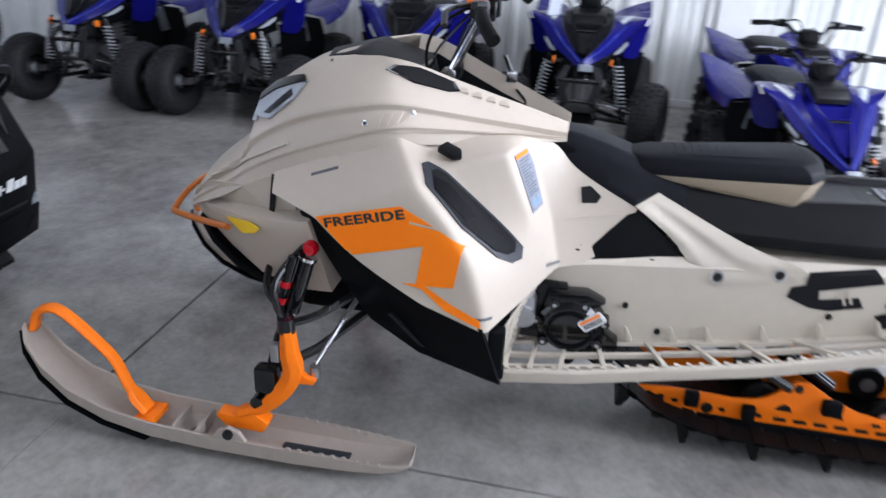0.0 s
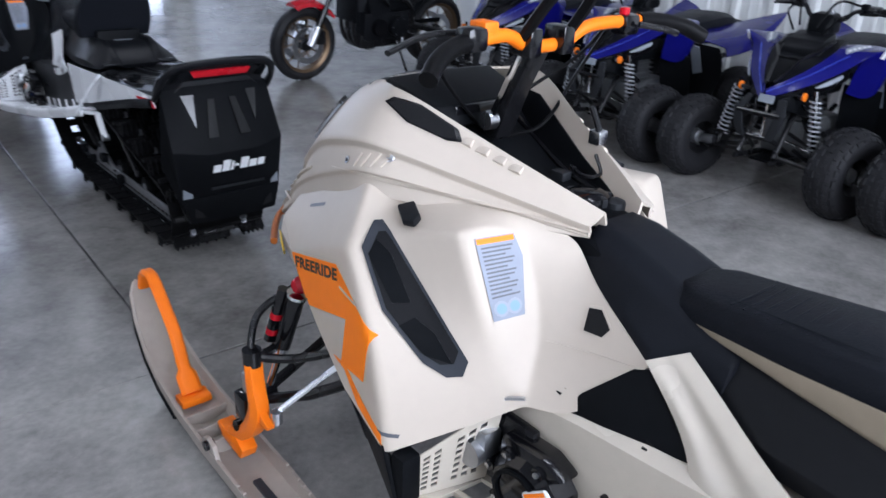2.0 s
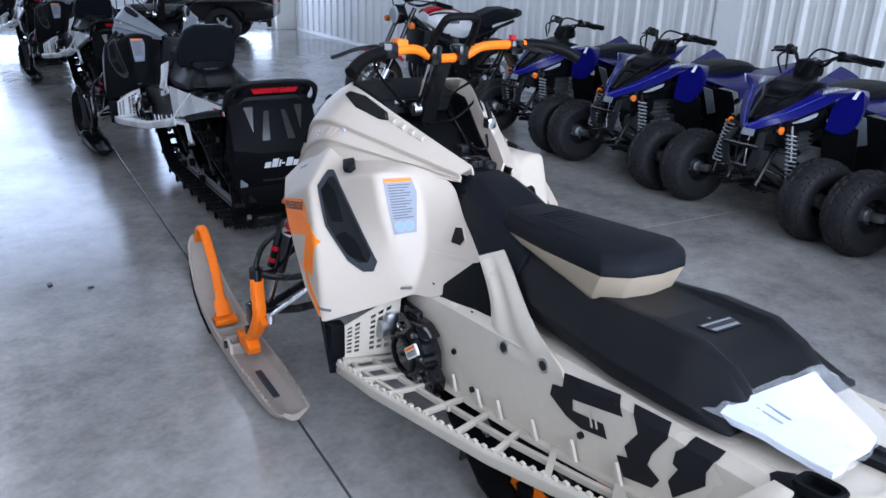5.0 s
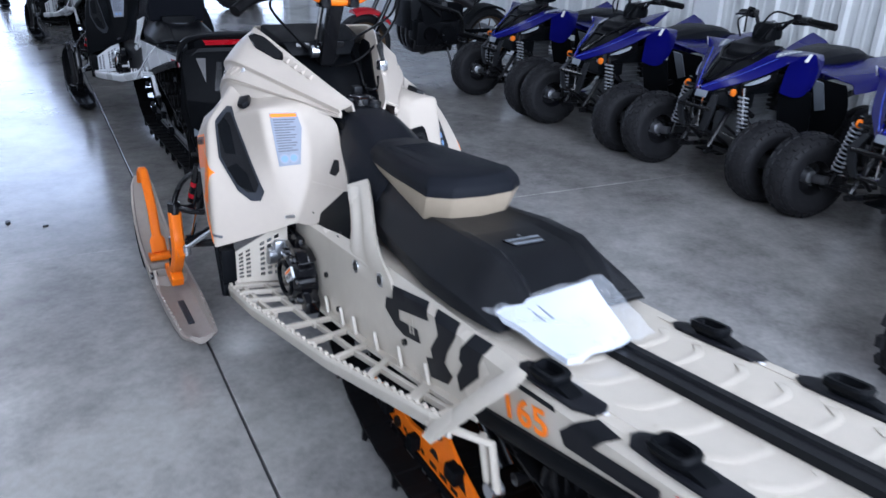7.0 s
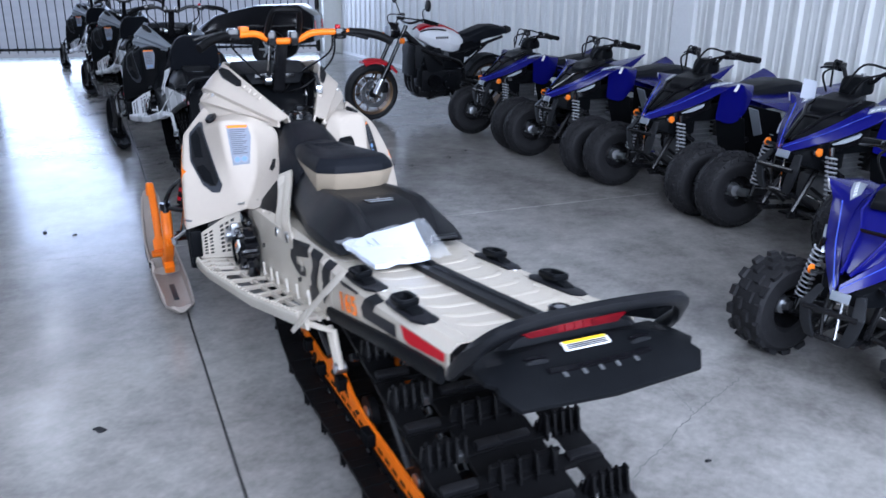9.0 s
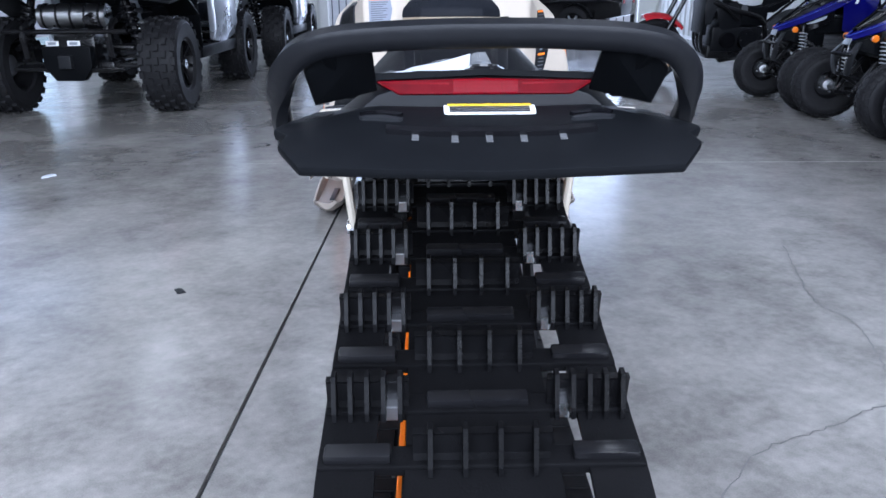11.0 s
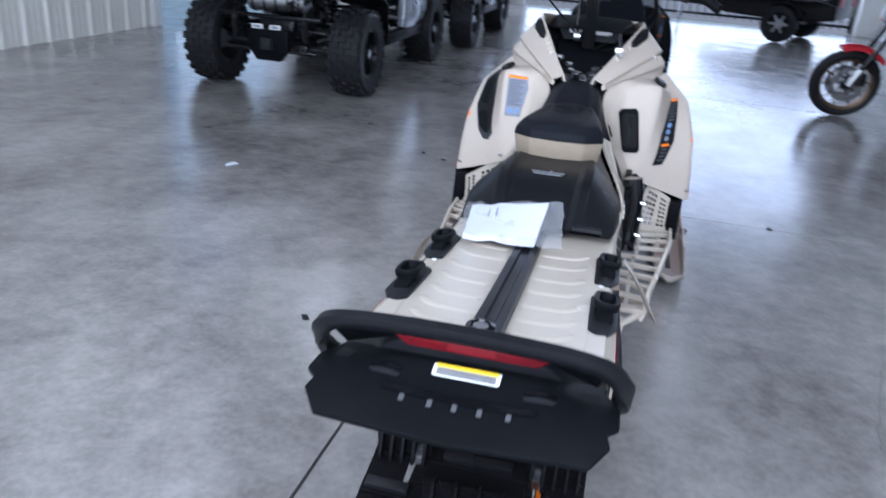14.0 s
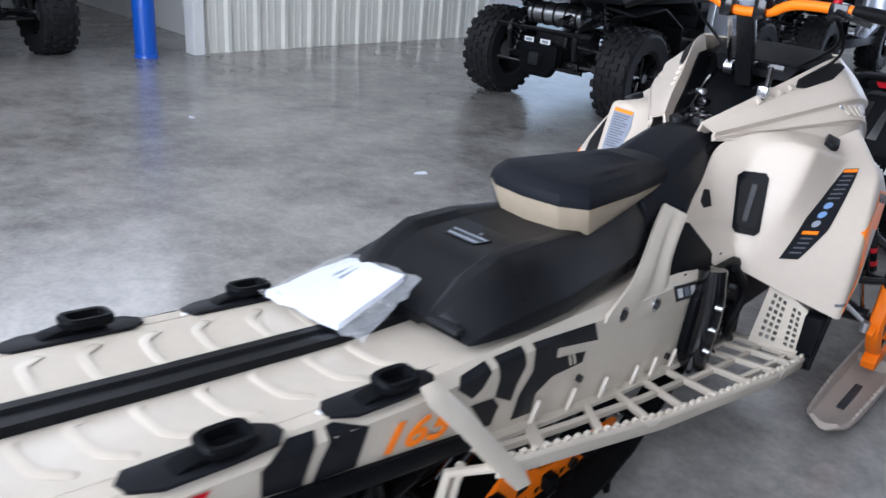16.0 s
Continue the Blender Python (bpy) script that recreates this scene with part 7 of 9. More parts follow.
MAIN = dict(hood=TAN, side=TAN, nose=TAN, graphic=True, decals=True, accent=ORANGE, accent_dark=mat("orange_bumper", (0.48, 0.13, 0.012), 0.4), ski=SKI_TAN, tunnel=TAN_METAL, board=TAN_METAL,
            seat_base=KHAKI, seat_label="black vinyl seat with khaki flanks", bar=ORANGE, bar_label="orange handlebar with black grips", rail=ORANGE)
snowmobile = build_snowmobile("snowmobile", "tan and orange mountain snowmobile parked on concrete", MAIN, "snowmobiles in the aisle")


# ---- papers in a clear bag on the tunnel ----
def sheet_of(corners, nx, ny, wave, seed, thick):
    """A softly crumpled sheet between four corners."""
    at, rnd = spread(corners), random.Random(seed)
    bm = bmesh.new()
    rows = [[bm.verts.new(at(i / nx, j / ny) + Vector((rnd.uniform(-1, 1) * wave * 0.4, rnd.uniform(-1, 1) * wave * 0.4, rnd.uniform(0, 1) * wave))) for i in range(nx + 1)] for j in range(ny + 1)]
    for a, b in zip(rows, rows[1:]):
        for i in range(nx):
            bm.faces.new((a[i], a[i + 1], b[i + 1], b[i]))
    if thick:
        ret = bmesh.ops.extrude_face_region(bm, geom=bm.faces[:])
        bmesh.ops.translate(bm, vec=(0, 0, thick), verts=[q for q in ret["geom"] if isinstance(q, bmesh.types.BMVert)])
    return bm


papers = thing("document_bag", "white papers in a clear plastic bag lying on the tunnel", "papers", m=pose(0.655, -0.052, 0.668))
PC = [(-0.100, -0.112, 0.014), (-0.052, 0.078, 0.060), (0.086, 0.070, 0.010), (0.110, -0.092, 0.014)]
part("booklet", sheet_of(PC, 5, 5, 0.006, 4, 0.012), PAPER, papers, "folded white booklet", smooth=40)
for k in range(2):
    a = spread(PC)
    q = [a(0.25 + 0.10 * k, 0.16), a(0.27 + 0.10 * k, 0.16), a(0.27 + 0.10 * k, 0.42), a(0.25 + 0.10 * k, 0.42)]
    part("text_bar", loft([[p + Vector((0, 0, 0.0150)) for p in q], [p + Vector((0, 0, 0.0165)) for p in q]]), DECAL_PALE, papers, smooth=0)
part("bag", sheet_of([(-0.114, -0.128, 0.026), (-0.060, 0.116, 0.076), (0.086, 0.130, 0.014), (0.122, -0.104, 0.020)], 12, 10, 0.008, 9, 0.0), PLASTIC_BAG, papers, "crumpled clear plastic bag", smooth=25)

# ---- wheels, shared by the vehicles ----
def knobbly_tyre(bm_parent, centre, r, w, rim_r, rows=4, count=22, axis="x", material=None, knob=0.012):
    """A wheel part: tyre carcass with raised tread blocks, rim and hub."""
    material = material or TYRE
    c = Vector(centre)
    h = w / 2
    wheel = part("wheel", bmesh.new(), material, bm_parent)
    prof = [(rim_r, -h * 0.75), (rim_r + 0.02, -h * 0.95), (r * 0.86, -h), (r * 0.955, -h * 0.86), (r * 0.985, -h * 0.4), (r * 0.985, h * 0.4), (r * 0.955, h * 0.86), (r * 0.86, h), (rim_r + 0.02, h * 0.95), (rim_r, h * 0.75)]
    part("tyre", lathe(prof, c, axis, 32), material, wheel)
    blocks = bmesh.new()
    e = Vector((1, 0, 0)) if axis == "x" else Vector((0, 1, 0))
    u = Vector((0, 0, 1))
    v = e.cross(u)
    for k in range(count):
        for j in range(rows):
            a = math.tau * (k + 0.5 * (j % 2)) / count
            off = -h * 0.80 + 1.6 * h * j / (rows - 1)
            edge = j in (0, rows - 1)
            rad = r * (0.955 if edge else 0.98)
            d = math.cos(a) * u + math.sin(a) * v
            t = -math.sin(a) * u + math.cos(a) * v
            half_t, half_e = r * math.pi / count * 0.62, h / rows * 0.70
            base = c + d * (rad - 0.006) + e * off
            out = d + e * (0.45 * (1 if off > 0 else -1) if edge else 0)
            vs = [blocks.verts.new(base + t * (half_t * sx) + e * (half_e * sy)) for sx, sy in ((-1, -1), (1, -1), (1, 1), (-1, 1))]
            vs += [blocks.verts.new(base + out * (knob + 0.006) + t * (half_t * 0.8 * sx) + e * (half_e * 0.8 * sy)) for sx, sy in ((-1, -1), (1, -1), (1, 1), (-1, 1))]
            for q in ((4, 5, 6, 7), (0, 1, 5, 4), (1, 2, 6, 5), (2, 3, 7, 6), (3, 0, 4, 7)):
                blocks.faces.new([vs[i] for i in q])
    part("tread", blocks, material, wheel, smooth=0, kind="stuff")
    part("rim", lathe([(rim_r * 0.42, -h * 0.25), (rim_r * 0.85, -h * 0.35), (rim_r, -h * 0.8), (rim_r * 1.04, -h * 0.82), (rim_r * 1.04, h * 0.82), (rim_r, h * 0.8), (rim_r * 0.85, -h * 0.15), (rim_r * 0.42, -h * 0.05)], c, axis, 24), BLACK_METAL, wheel, "black rim")
    part("hub", lathe([(0, -h * 0.5), (rim_r * 0.40, -h * 0.45), (rim_r * 0.5, -h * 0.1), (rim_r * 0.42, h * 0.35), (0, h * 0.4)], c, axis, 14), ALU, wheel, "bare metal hub")
    return wheel


def turf_tyre(parent, r, w, rim_r):
    """A round-shouldered low-pressure tyre with a shallow tread, on a recessed black rim."""
    h = w / 2
    wheel = part("wheel", bmesh.new(), TYRE, parent)
    prof = [(rim_r, -h * 0.70)] + [(rim_r + (r - rim_r) * (0.52 + 0.48 * math.cos(a)), -h * math.sin(a)) for a in [radians(d) for d in range(100, -101, -20)]] + [(rim_r, h * 0.70)]
    prof = [(min(rad, r * 0.985), a) for rad, a in prof]
    part("tyre", lathe(prof, (0, 0, 0), "x", 36), TYRE, wheel)
    blocks = bmesh.new()
    for k in range(26):
        for j in range(6):
            a = math.tau * (k + 0.5 * (j % 2)) / 26
            tilt = radians(-62 + 124 * j / 5)
            rad = rim_r + (r - rim_r) * (0.52 + 0.48 * math.cos(tilt))
            c = Vector((h * math.sin(tilt), min(rad, r * 0.985) * math.sin(a), min(rad, r * 0.985) * math.cos(a)))
            d = Vector((math.sin(tilt) * 0.8, math.cos(tilt) * math.sin(a), math.cos(tilt) * math.cos(a))).normalized()
            t = Vector((0, math.cos(a), -math.sin(a)))
            e = t.cross(d)
            u, v = 0.019, 0.011
            vs = [blocks.verts.new(c - d * 0.004 + t * (u * p) + e * (v * q)) for p, q in ((-1, -1), (1, -1), (1, 1), (-1, 1))] + [blocks.verts.new(c + d * 0.0045 + t * (u * 0.85 * p) + e * (v * 0.8 * q)) for p, q in ((-1, -1), (1, -1), (1, 1), (-1, 1))]
            for q in ((4, 5, 6, 7), (0, 1, 5, 4), (1, 2, 6, 5), (2, 3, 7, 6), (3, 0, 4, 7)):
                blocks.faces.new([vs[i] for i in q])
    part("tread", blocks, TYRE, wheel, smooth=0, kind="stuff")
    for s in (-1, 1):
        part("rim", lathe([(rim_r * 0.40, s * h * 0.10), (rim_r * 0.80, s * h * 0.18), (rim_r * 0.95, s * h * 0.62), (rim_r * 1.06, s * h * 0.72), (rim_r * 1.06, s * h * 0.60), (rim_r * 0.85, s * h * 0.10), (rim_r * 0.40, 0)], (0, 0, 0), "x", 24), BLACK_METAL, wheel, "black rim")
    part("hub", lathe([(0, -h * 0.5), (rim_r * 0.36, -h * 0.45), (rim_r * 0.46, -h * 0.1), (rim_r * 0.46, h * 0.1), (rim_r * 0.36, h * 0.45), (0, h * 0.5)], (0, 0, 0), "x", 14), ALU, wheel, "bare metal hub")
    for k in range(4):
        a = math.tau * k / 4 + 0.4
        part("nut", disc(0.007, (h * 0.2, rim_r * 0.56 * math.cos(a), rim_r * 0.56 * math.sin(a)), "x", -0.012, 0.012, 6), STEEL, wheel)
    return wheel


# ---- blue youth quads ----
def build_quad(name, label, group, small=False):
    q = thing(name, label, "quad", group)
    steer = -12
    low = lambda y: min(1.0, max(0.0, (0.30 - y) / 0.43)) if small else 0.0
    up = lambda x, y, z: (x, y - 0.085 * low(y), z - 0.105 * low(y))       # the child's size droops at the nose
    for s in (-1, 1):
        w = knobbly_tyre(q, (0, 0, 0), 0.228, 0.18, 0.10, rows=4, count=15, knob=0.014) if small else turf_tyre(q, 0.232, 0.185, 0.095)
        w.matrix_basis = pose(s * (0.36 if small else 0.43), 0, 0.232, 0, 0, steer)
        w = knobbly_tyre(q, (0, 0, 0), 0.228, 0.205, 0.10, rows=4, count=15, knob=0.014) if small else turf_tyre(q, 0.228, 0.225, 0.095)
        w.matrix_basis = pose(s * 0.350, 1.04, 0.228)
        # arms and shock
        sus = part("front_arm", tube([(s * 0.10, -0.06, 0.24), (s * 0.33, 0.0, 0.205)], 0.013, 8), BLACK_METAL, q)
        part("arm_tube", tube([(s * 0.10, 0.12, 0.25), (s * 0.33, 0.0, 0.205)], 0.013, 8), BLACK_METAL, sus)
        part("arm_tube", tube([(s * 0.10, 0.02, 0.36), (s * 0.32, 0.0, 0.285)], 0.010, 8), BLACK_METAL, sus)
        part("tie_rod", tube([(s * 0.06, 0.05, 0.31), (s * 0.33, 0.06, 0.26)], 0.007, 6), CHROME, sus)
        part("axle_stub", tube([(s * 0.30, 0.0, 0.235), (s * 0.37, 0.0, 0.228)], 0.026, 10), ALU, sus)
        sh = part("shock_absorber", tube([(s * 0.270, -0.015, 0.235), (s * 0.200, 0.0, 0.60)], 0.012, 8), BLACK_GLOSS, q)
        part("spring", coil((s * 0.258, -0.013, 0.30), (s * 0.208, -0.002, 0.555), 0.027, 0.0046, 11), SPRING, sh, "pale coil spring")
        # front fender: a narrow blade along the cowl, a raised shoulder and a drop panel behind the wheel
        skins = [(0.006, -0.128, 0.592), (0.110, 0.030, 0.676), (0.172, 0.180, 0.768), (0.150, 0.330, 0.815),
                 (0.014, -0.150, 0.545), (0.165, 0.005, 0.622), (0.235, 0.112, 0.676), (0.300, 0.222, 0.748),
                 (0.408, 0.312, 0.842), (0.360, 0.445, 0.825), (0.190, 0.560, 0.735),
                 (0.232, 0.270, 0.565), (0.292, 0.325, 0.535), (0.348, 0.365, 0.560), (0.385, 0.345, 0.720), (0.258, 0.250, 0.690), (0.365, 0.430, 0.680)]
        fen = part("front_fender", moulded([up(x * s, y, z) for x, y, z in skins],
                                           [(0, 4, 5, 1), (1, 5, 6, 2), (2, 6, 7), (2, 7, 8, 9), (2, 9, 3), (3, 9, 10), (7, 15, 14, 8), (15, 11, 12, 14), (14, 12, 13), (8, 14, 16, 9), (14, 13, 16)],
                                           [(0, 1, 1), (1, 2, 1), (2, 3, 0.8), (4, 5, 1), (5, 6, 1), (6, 7, 1), (7, 8, 0.75), (8, 14, 0.7), (7, 15, 1), (15, 11, 1)], 0.006, 3, (0, 0.3, 0.3), 0.75), BLUE, q, "glossy blue angular front fender")
        # The highlight on the blade's edge, put in as a pale blue line.
        part("stripe", tube([up(s * 0.012, -0.142, 0.580), up(s * 0.128, 0.018, 0.660), up(s * 0.195, 0.128, 0.724), up(s * 0.238, 0.195, 0.764)], 0.0032, 6, 3, flat=0.6), BLUE_HIGHLIGHT, fen, "painted highlight along the fender edge")
        skin_tree = skin(fen)
        mark = [Vector(up(s * x, y, z)) for x, y, z in ((0.212, 0.205, 0.775), (0.250, 0.260, 0.795), (0.285, 0.345, 0.815), (0.215, 0.330, 0.815), (0.190, 0.245, 0.790))]
        part("decal", wrap(skin_tree, mark, centre=(0, 0.3, 0.3), lift=0.001), DECAL_PALE, fen, "pale blue mark with a white border", smooth=0)
        for k in range(5):
            a, b = 0.08 + 0.17 * k, 0.20 + 0.17 * k
            bar = [mark[0].lerp(mark[2], f) + (mark[4] - mark[0]) * g for f, g in ((a, 0.18), (b, 0.18), (b, 0.55), (a, 0.55))]
            part("mark_bar", wrap(skin_tree, bar, centre=(0, 0.3, 0.3), lift=0.0025), DECAL_WHITE, fen, smooth=0)
        part("tag", shell([up(s * x, y, z) for x, y, z in ((0.352, 0.272, 0.760), (0.370, 0.280, 0.806), (0.384, 0.290, 0.804), (0.366, 0.284, 0.757))], [(0, 1, 2, 3)], 0.004, centre=(0, 0.4, 0.6)), DECAL_WHITE, fen, "narrow white label", smooth=0)
        # black lamp surround with the clear wedge lamp in it
        sur = part("lamp_surround", moulded([up(s * x, y, z) for x, y, z in ((0.045, -0.100, 0.552), (0.160, 0.008, 0.618), (0.268, 0.180, 0.700), (0.252, 0.195, 0.640), (0.195, 0.080, 0.570), (0.100, -0.040, 0.535))],
                                            [(0, 1, 4, 5), (1, 2, 3, 4)], [], 0.02, 2, (0, 0.4, 0.5), 0.8), BLACK_GLOSS, q, "black lamp surround")
        part("headlamp", moulded([up(s * x, y, z) for x, y, z in ((0.185, 0.020, 0.610), (0.218, 0.062, 0.640), (0.258, 0.135, 0.672), (0.250, 0.130, 0.652), (0.216, 0.068, 0.616))],
                                 [(0, 1, 4), (1, 2, 3, 4)], [], 0.012, 2, (0, 0.4, 0.5), 0.9), LAMP_WHITE, sur, "clear wedge headlamp")
        part("reflector", lathe([(0, -0.006), (0.022, -0.006), (0.022, 0.004), (0.018, 0.006), (0, 0.006)], up(s * 0.172, -0.050, 0.572), "x", 14), AMBER, q, "amber reflector")
        part("reflector_bracket", tube([up(s * 0.10, -0.03, 0.56), up(s * 0.165, -0.068, 0.572)], 0.010, 6), BLACK_METAL, q)
        # footwell guard, heel plate, rear liner
        part("leg_guard", moulded([(s * x, y, z) for x, y, z in ((0.20, 0.300, 0.60), (0.37, 0.375, 0.58), (0.36, 0.430, 0.40), (0.33, 0.470, 0.26), (0.17, 0.430, 0.26), (0.18, 0.360, 0.40))],
                                  [(0, 1, 2, 5), (5, 2, 3, 4)], [], 0.01, 2, (0, 0.8, 0.4), 0.8), BLACK, q, "black footwell guard")
        part("heel_plate", moulded([(s * x, y, z) for x, y, z in ((0.235, 0.555, 0.625), (0.285, 0.590, 0.610), (0.290, 0.650, 0.450), (0.235, 0.640, 0.430))], [(0, 1, 2, 3)], [], 0.012, 1, (0, 0.8, 0.5), 0.8), GREY_PLASTIC, q, "pale grey heel plate")
        part("rear_liner", moulded([(s * x, y, z) for x, y, z in ((0.15, 0.60, 0.64), (0.34, 0.74, 0.60), (0.37, 0.80, 0.44), (0.32, 0.74, 0.26), (0.13, 0.66, 0.26), (0.13, 0.62, 0.44))],
                                   [(0, 1, 2, 5), (5, 2, 3, 4)], [], 0.012, 2, (0, 0.2, 0.4), 0.8), BLACK, q, "black inner mudguard")
        v = [(0.13, 0.58, 0.690), (0.235, 0.66, 0.655), (0.345, 0.80, 0.600), (0.405, 0.98, 0.640), (0.420, 1.16, 0.715), (0.415, 1.385, 0.805), (0.300, 1.37, 0.770), (0.14, 1.30, 0.715), (0.14, 0.90, 0.690), (0.37, 0.79, 0.545), (0.42, 0.98, 0.570), (0.425, 1.20, 0.650)]
        part("rear_fender", moulded([(x * s, y, z) for x, y, z in v], [(0, 1, 8), (1, 2, 3, 8), (3, 4, 7, 8), (4, 5, 6, 7), (2, 9, 10, 3), (3, 10, 11, 4), (4, 11, 5)],
                                    [(2, 3, 0.6), (3, 4, 0.6), (4, 5, 0.8)], 0.006, 3, (0, 0.9, 0.2), 0.7), BLUE, q, "glossy blue upswept rear fender")
        part("footrest", box((s * 0.15, 0.43, 0.235), (s * 0.36, 0.62, 0.255), 0.006), BLACK, q)
    # nose cowl: a recessed black wedge with raised ribs, a shelf and a box below the bars
    cowl = part("nose_cowl", moulded([up(*p) for p in ((0, -0.125, 0.588), (-0.106, 0.028, 0.672), (0.106, 0.028, 0.672), (-0.168, 0.180, 0.762), (0.168, 0.180, 0.762), (0, 0.045, 0.690), (0, 0.175, 0.752), (-0.15, 0.33, 0.815), (0.15, 0.33, 0.815), (0, 0.33, 0.815))],
                                     [(0, 1, 5), (0, 5, 2), (1, 3, 6, 5), (5, 6, 4, 2), (3, 7, 9, 6), (6, 9, 8, 4)], [(1, 3, 0.6), (2, 4, 0.6)], 0.02, 3, (0, 0.3, 0.4), 0.8),
                BLUE if small else BLACK_SATIN, q, "glossy blue nose cowl" if small else "black wedge nose cowl")
    for s in (-1, 1):
        part("cowl_rib", tube([up(s * 0.018, -0.095, 0.618), up(s * 0.050, 0.010, 0.690), up(s * 0.062, 0.062, 0.728), up(s * 0.115, 0.135, 0.772), up(s * 0.125, 0.250, 0.812)], 0.008 if small else 0.011, 6), BLUE if small else BLACK_GLOSS, cowl)
    part("cowl_rib", tube([up(-0.060, 0.062, 0.728), up(0.060, 0.062, 0.728)], 0.009, 6), BLACK_GLOSS, cowl)
    part("cowl_box", loft([[(-w, y, z0), (-w * 0.92, y, z1), (w * 0.92, y, z1), (w, y, z0)] for y, w, z0, z1 in ((0.150, 0.105, 0.735, 0.772), (0.190, 0.110, 0.74, 0.812), (0.300, 0.105, 0.76, 0.842), (0.345, 0.090, 0.78, 0.842))], w=0.008), BLACK_SATIN, cowl, "black box below the bars")
    part("nose_pan", loft([[(-w, y, z0), (-w, y, z1), (w, y, z1), (w, y, z0)] for w, (_, y, z0), z1 in ((w, up(0, y, z0), up(0, y, z1)[2]) for y, w, z0, z1 in ((-0.105, 0.080, 0.500, 0.552), (-0.03, 0.130, 0.48, 0.575), (0.10, 0.145, 0.44, 0.62), (0.20, 0.125, 0.46, 0.70)))], w=0.006), BLACK, q, "black pan below the nose")
    pod = part("bar_pod", loft([[(-w, y, z0), (-w, y, z1 - 0.02), (-w * 0.7, y, z1), (w * 0.7, y, z1), (w, y, z1 - 0.02), (w, y, z0)] for y, w, z0, z1 in ((0.290, 0.050, 0.82, 0.880), (0.320, 0.070, 0.83, 0.932), (0.400, 0.070, 0.84, 0.938), (0.440, 0.050, 0.85, 0.905))], w=0.010), BLACK, q, "black bar pod")
    part("key_switch", disc(0.012, (0.03, 0.36, 0.938), "z", -0.004, 0.012, 10), STEEL, pod)
    part("tank_cover", loft([[(-w, y, z - 0.14), (-w * 0.85, y, z - 0.02), (-w * 0.5, y, z), (w * 0.5, y, z), (w * 0.85, y, z - 0.02), (w, y, z - 0.14)] for y, w, z in ((0.30, 0.16, 0.815), (0.42, 0.165, 0.800), (0.56, 0.140, 0.745), (0.72, 0.12, 0.700))], w=0.012), BLACK, q, "black tank cover")
    part("seat", loft([[(-w * 0.9, y, z - d), (-w, y, z - d * 0.6), (-w * 0.94, y, z - 0.028), (-w * 0.62, y, z - 0.004), (0, y, z), (w * 0.62, y, z - 0.004), (w * 0.94, y, z - 0.028), (w, y, z - d * 0.6), (w * 0.9, y, z - d)] for y, w, z, d in ((0.50, 0.090, 0.755, 0.07), (0.62, 0.115, 0.742, 0.10), (0.74, 0.140, 0.748, 0.11), (0.88, 0.158, 0.770, 0.125), (1.02, 0.165, 0.782, 0.125), (1.16, 0.155, 0.772, 0.11), (1.26, 0.125, 0.745, 0.08), (1.29, 0.090, 0.715, 0.04))], w=0.006, seg=2), VINYL, q, "thick black vinyl seat")
    part("tail", loft([[(-w, y, z - 0.07), (-w, y, z), (w, y, z), (w, y, z - 0.07)] for y, w, z in ((0.60, 0.14, 0.66), (0.95, 0.17, 0.665), (1.32, 0.15, 0.70))], w=0.01), BLUE, q)
    bars = part("handlebar", tube([(-0.400, 0.475, 0.952), (-0.24, 0.425, 0.965), (-0.15, 0.390, 0.955), (-0.085, 0.375, 0.905), (0.085, 0.375, 0.905), (0.15, 0.390, 0.955), (0.24, 0.425, 0.965), (0.400, 0.475, 0.952)], 0.0115, 10, 4), BLACK_METAL, q, "black handlebar")
    bars.matrix_basis = pose(0, 0, 0) @ Matrix.Translation((0, 0.38, 0)) @ pose(0, 0, 0, 0, 0, steer) @ Matrix.Translation((0, -0.38, 0))
    for s in (-1, 1):
        part("grip", tube([(s * 0.265, 0.432, 0.964), (s * 0.405, 0.477, 0.952)], 0.0195, 10), RUBBER, bars)
        part("control", loft([[(s * x, y - 0.03, z - 0.024), (s * x, y - 0.03, z + 0.020), (s * x, y + 0.024, z + 0.026), (s * x, y + 0.024, z - 0.024)] for x, y, z in ((0.175, 0.405, 0.962), (0.215, 0.415, 0.966), (0.255, 0.425, 0.966))], w=0.010), BLACK_GLOSS, bars)
        part("reservoir", box((s * 0.20 - 0.018, 0.372, 0.968), (s * 0.20 + 0.018, 0.402, 1.000), 0.008), BLACK, bars)
        part("lever", tube([(s * 0.21, 0.385, 0.965), (s * 0.30, 0.390, 0.955), (s * 0.385, 0.425, 0.942)], 0.0065, 6, 3), BLACK_METAL, bars)
        part("cable", tube([(s * 0.18, 0.39, 0.985), (s * 0.11, 0.29, 1.0), (s * 0.05, 0.24, 0.87)], 0.006, 6, 5), RUBBER, bars)
        part("cable", tube([(s * 0.19, 0.38, 0.965), (s * 0.16, 0.27, 0.93), (s * 0.09, 0.25, 0.84)], 0.006, 6, 5), RUBBER, bars)
    part("column", tube([(0, 0.36, 0.92), (0, 0.20, 0.55)], 0.018, 10), BLACK_METAL, q)
    # bumper, frame, engine
    bump = part("front_bumper", tube([up(-0.075, -0.135, 0.345), up(0.075, -0.135, 0.345)], 0.013, 8), BLACK_METAL, q, "black plate bumper")
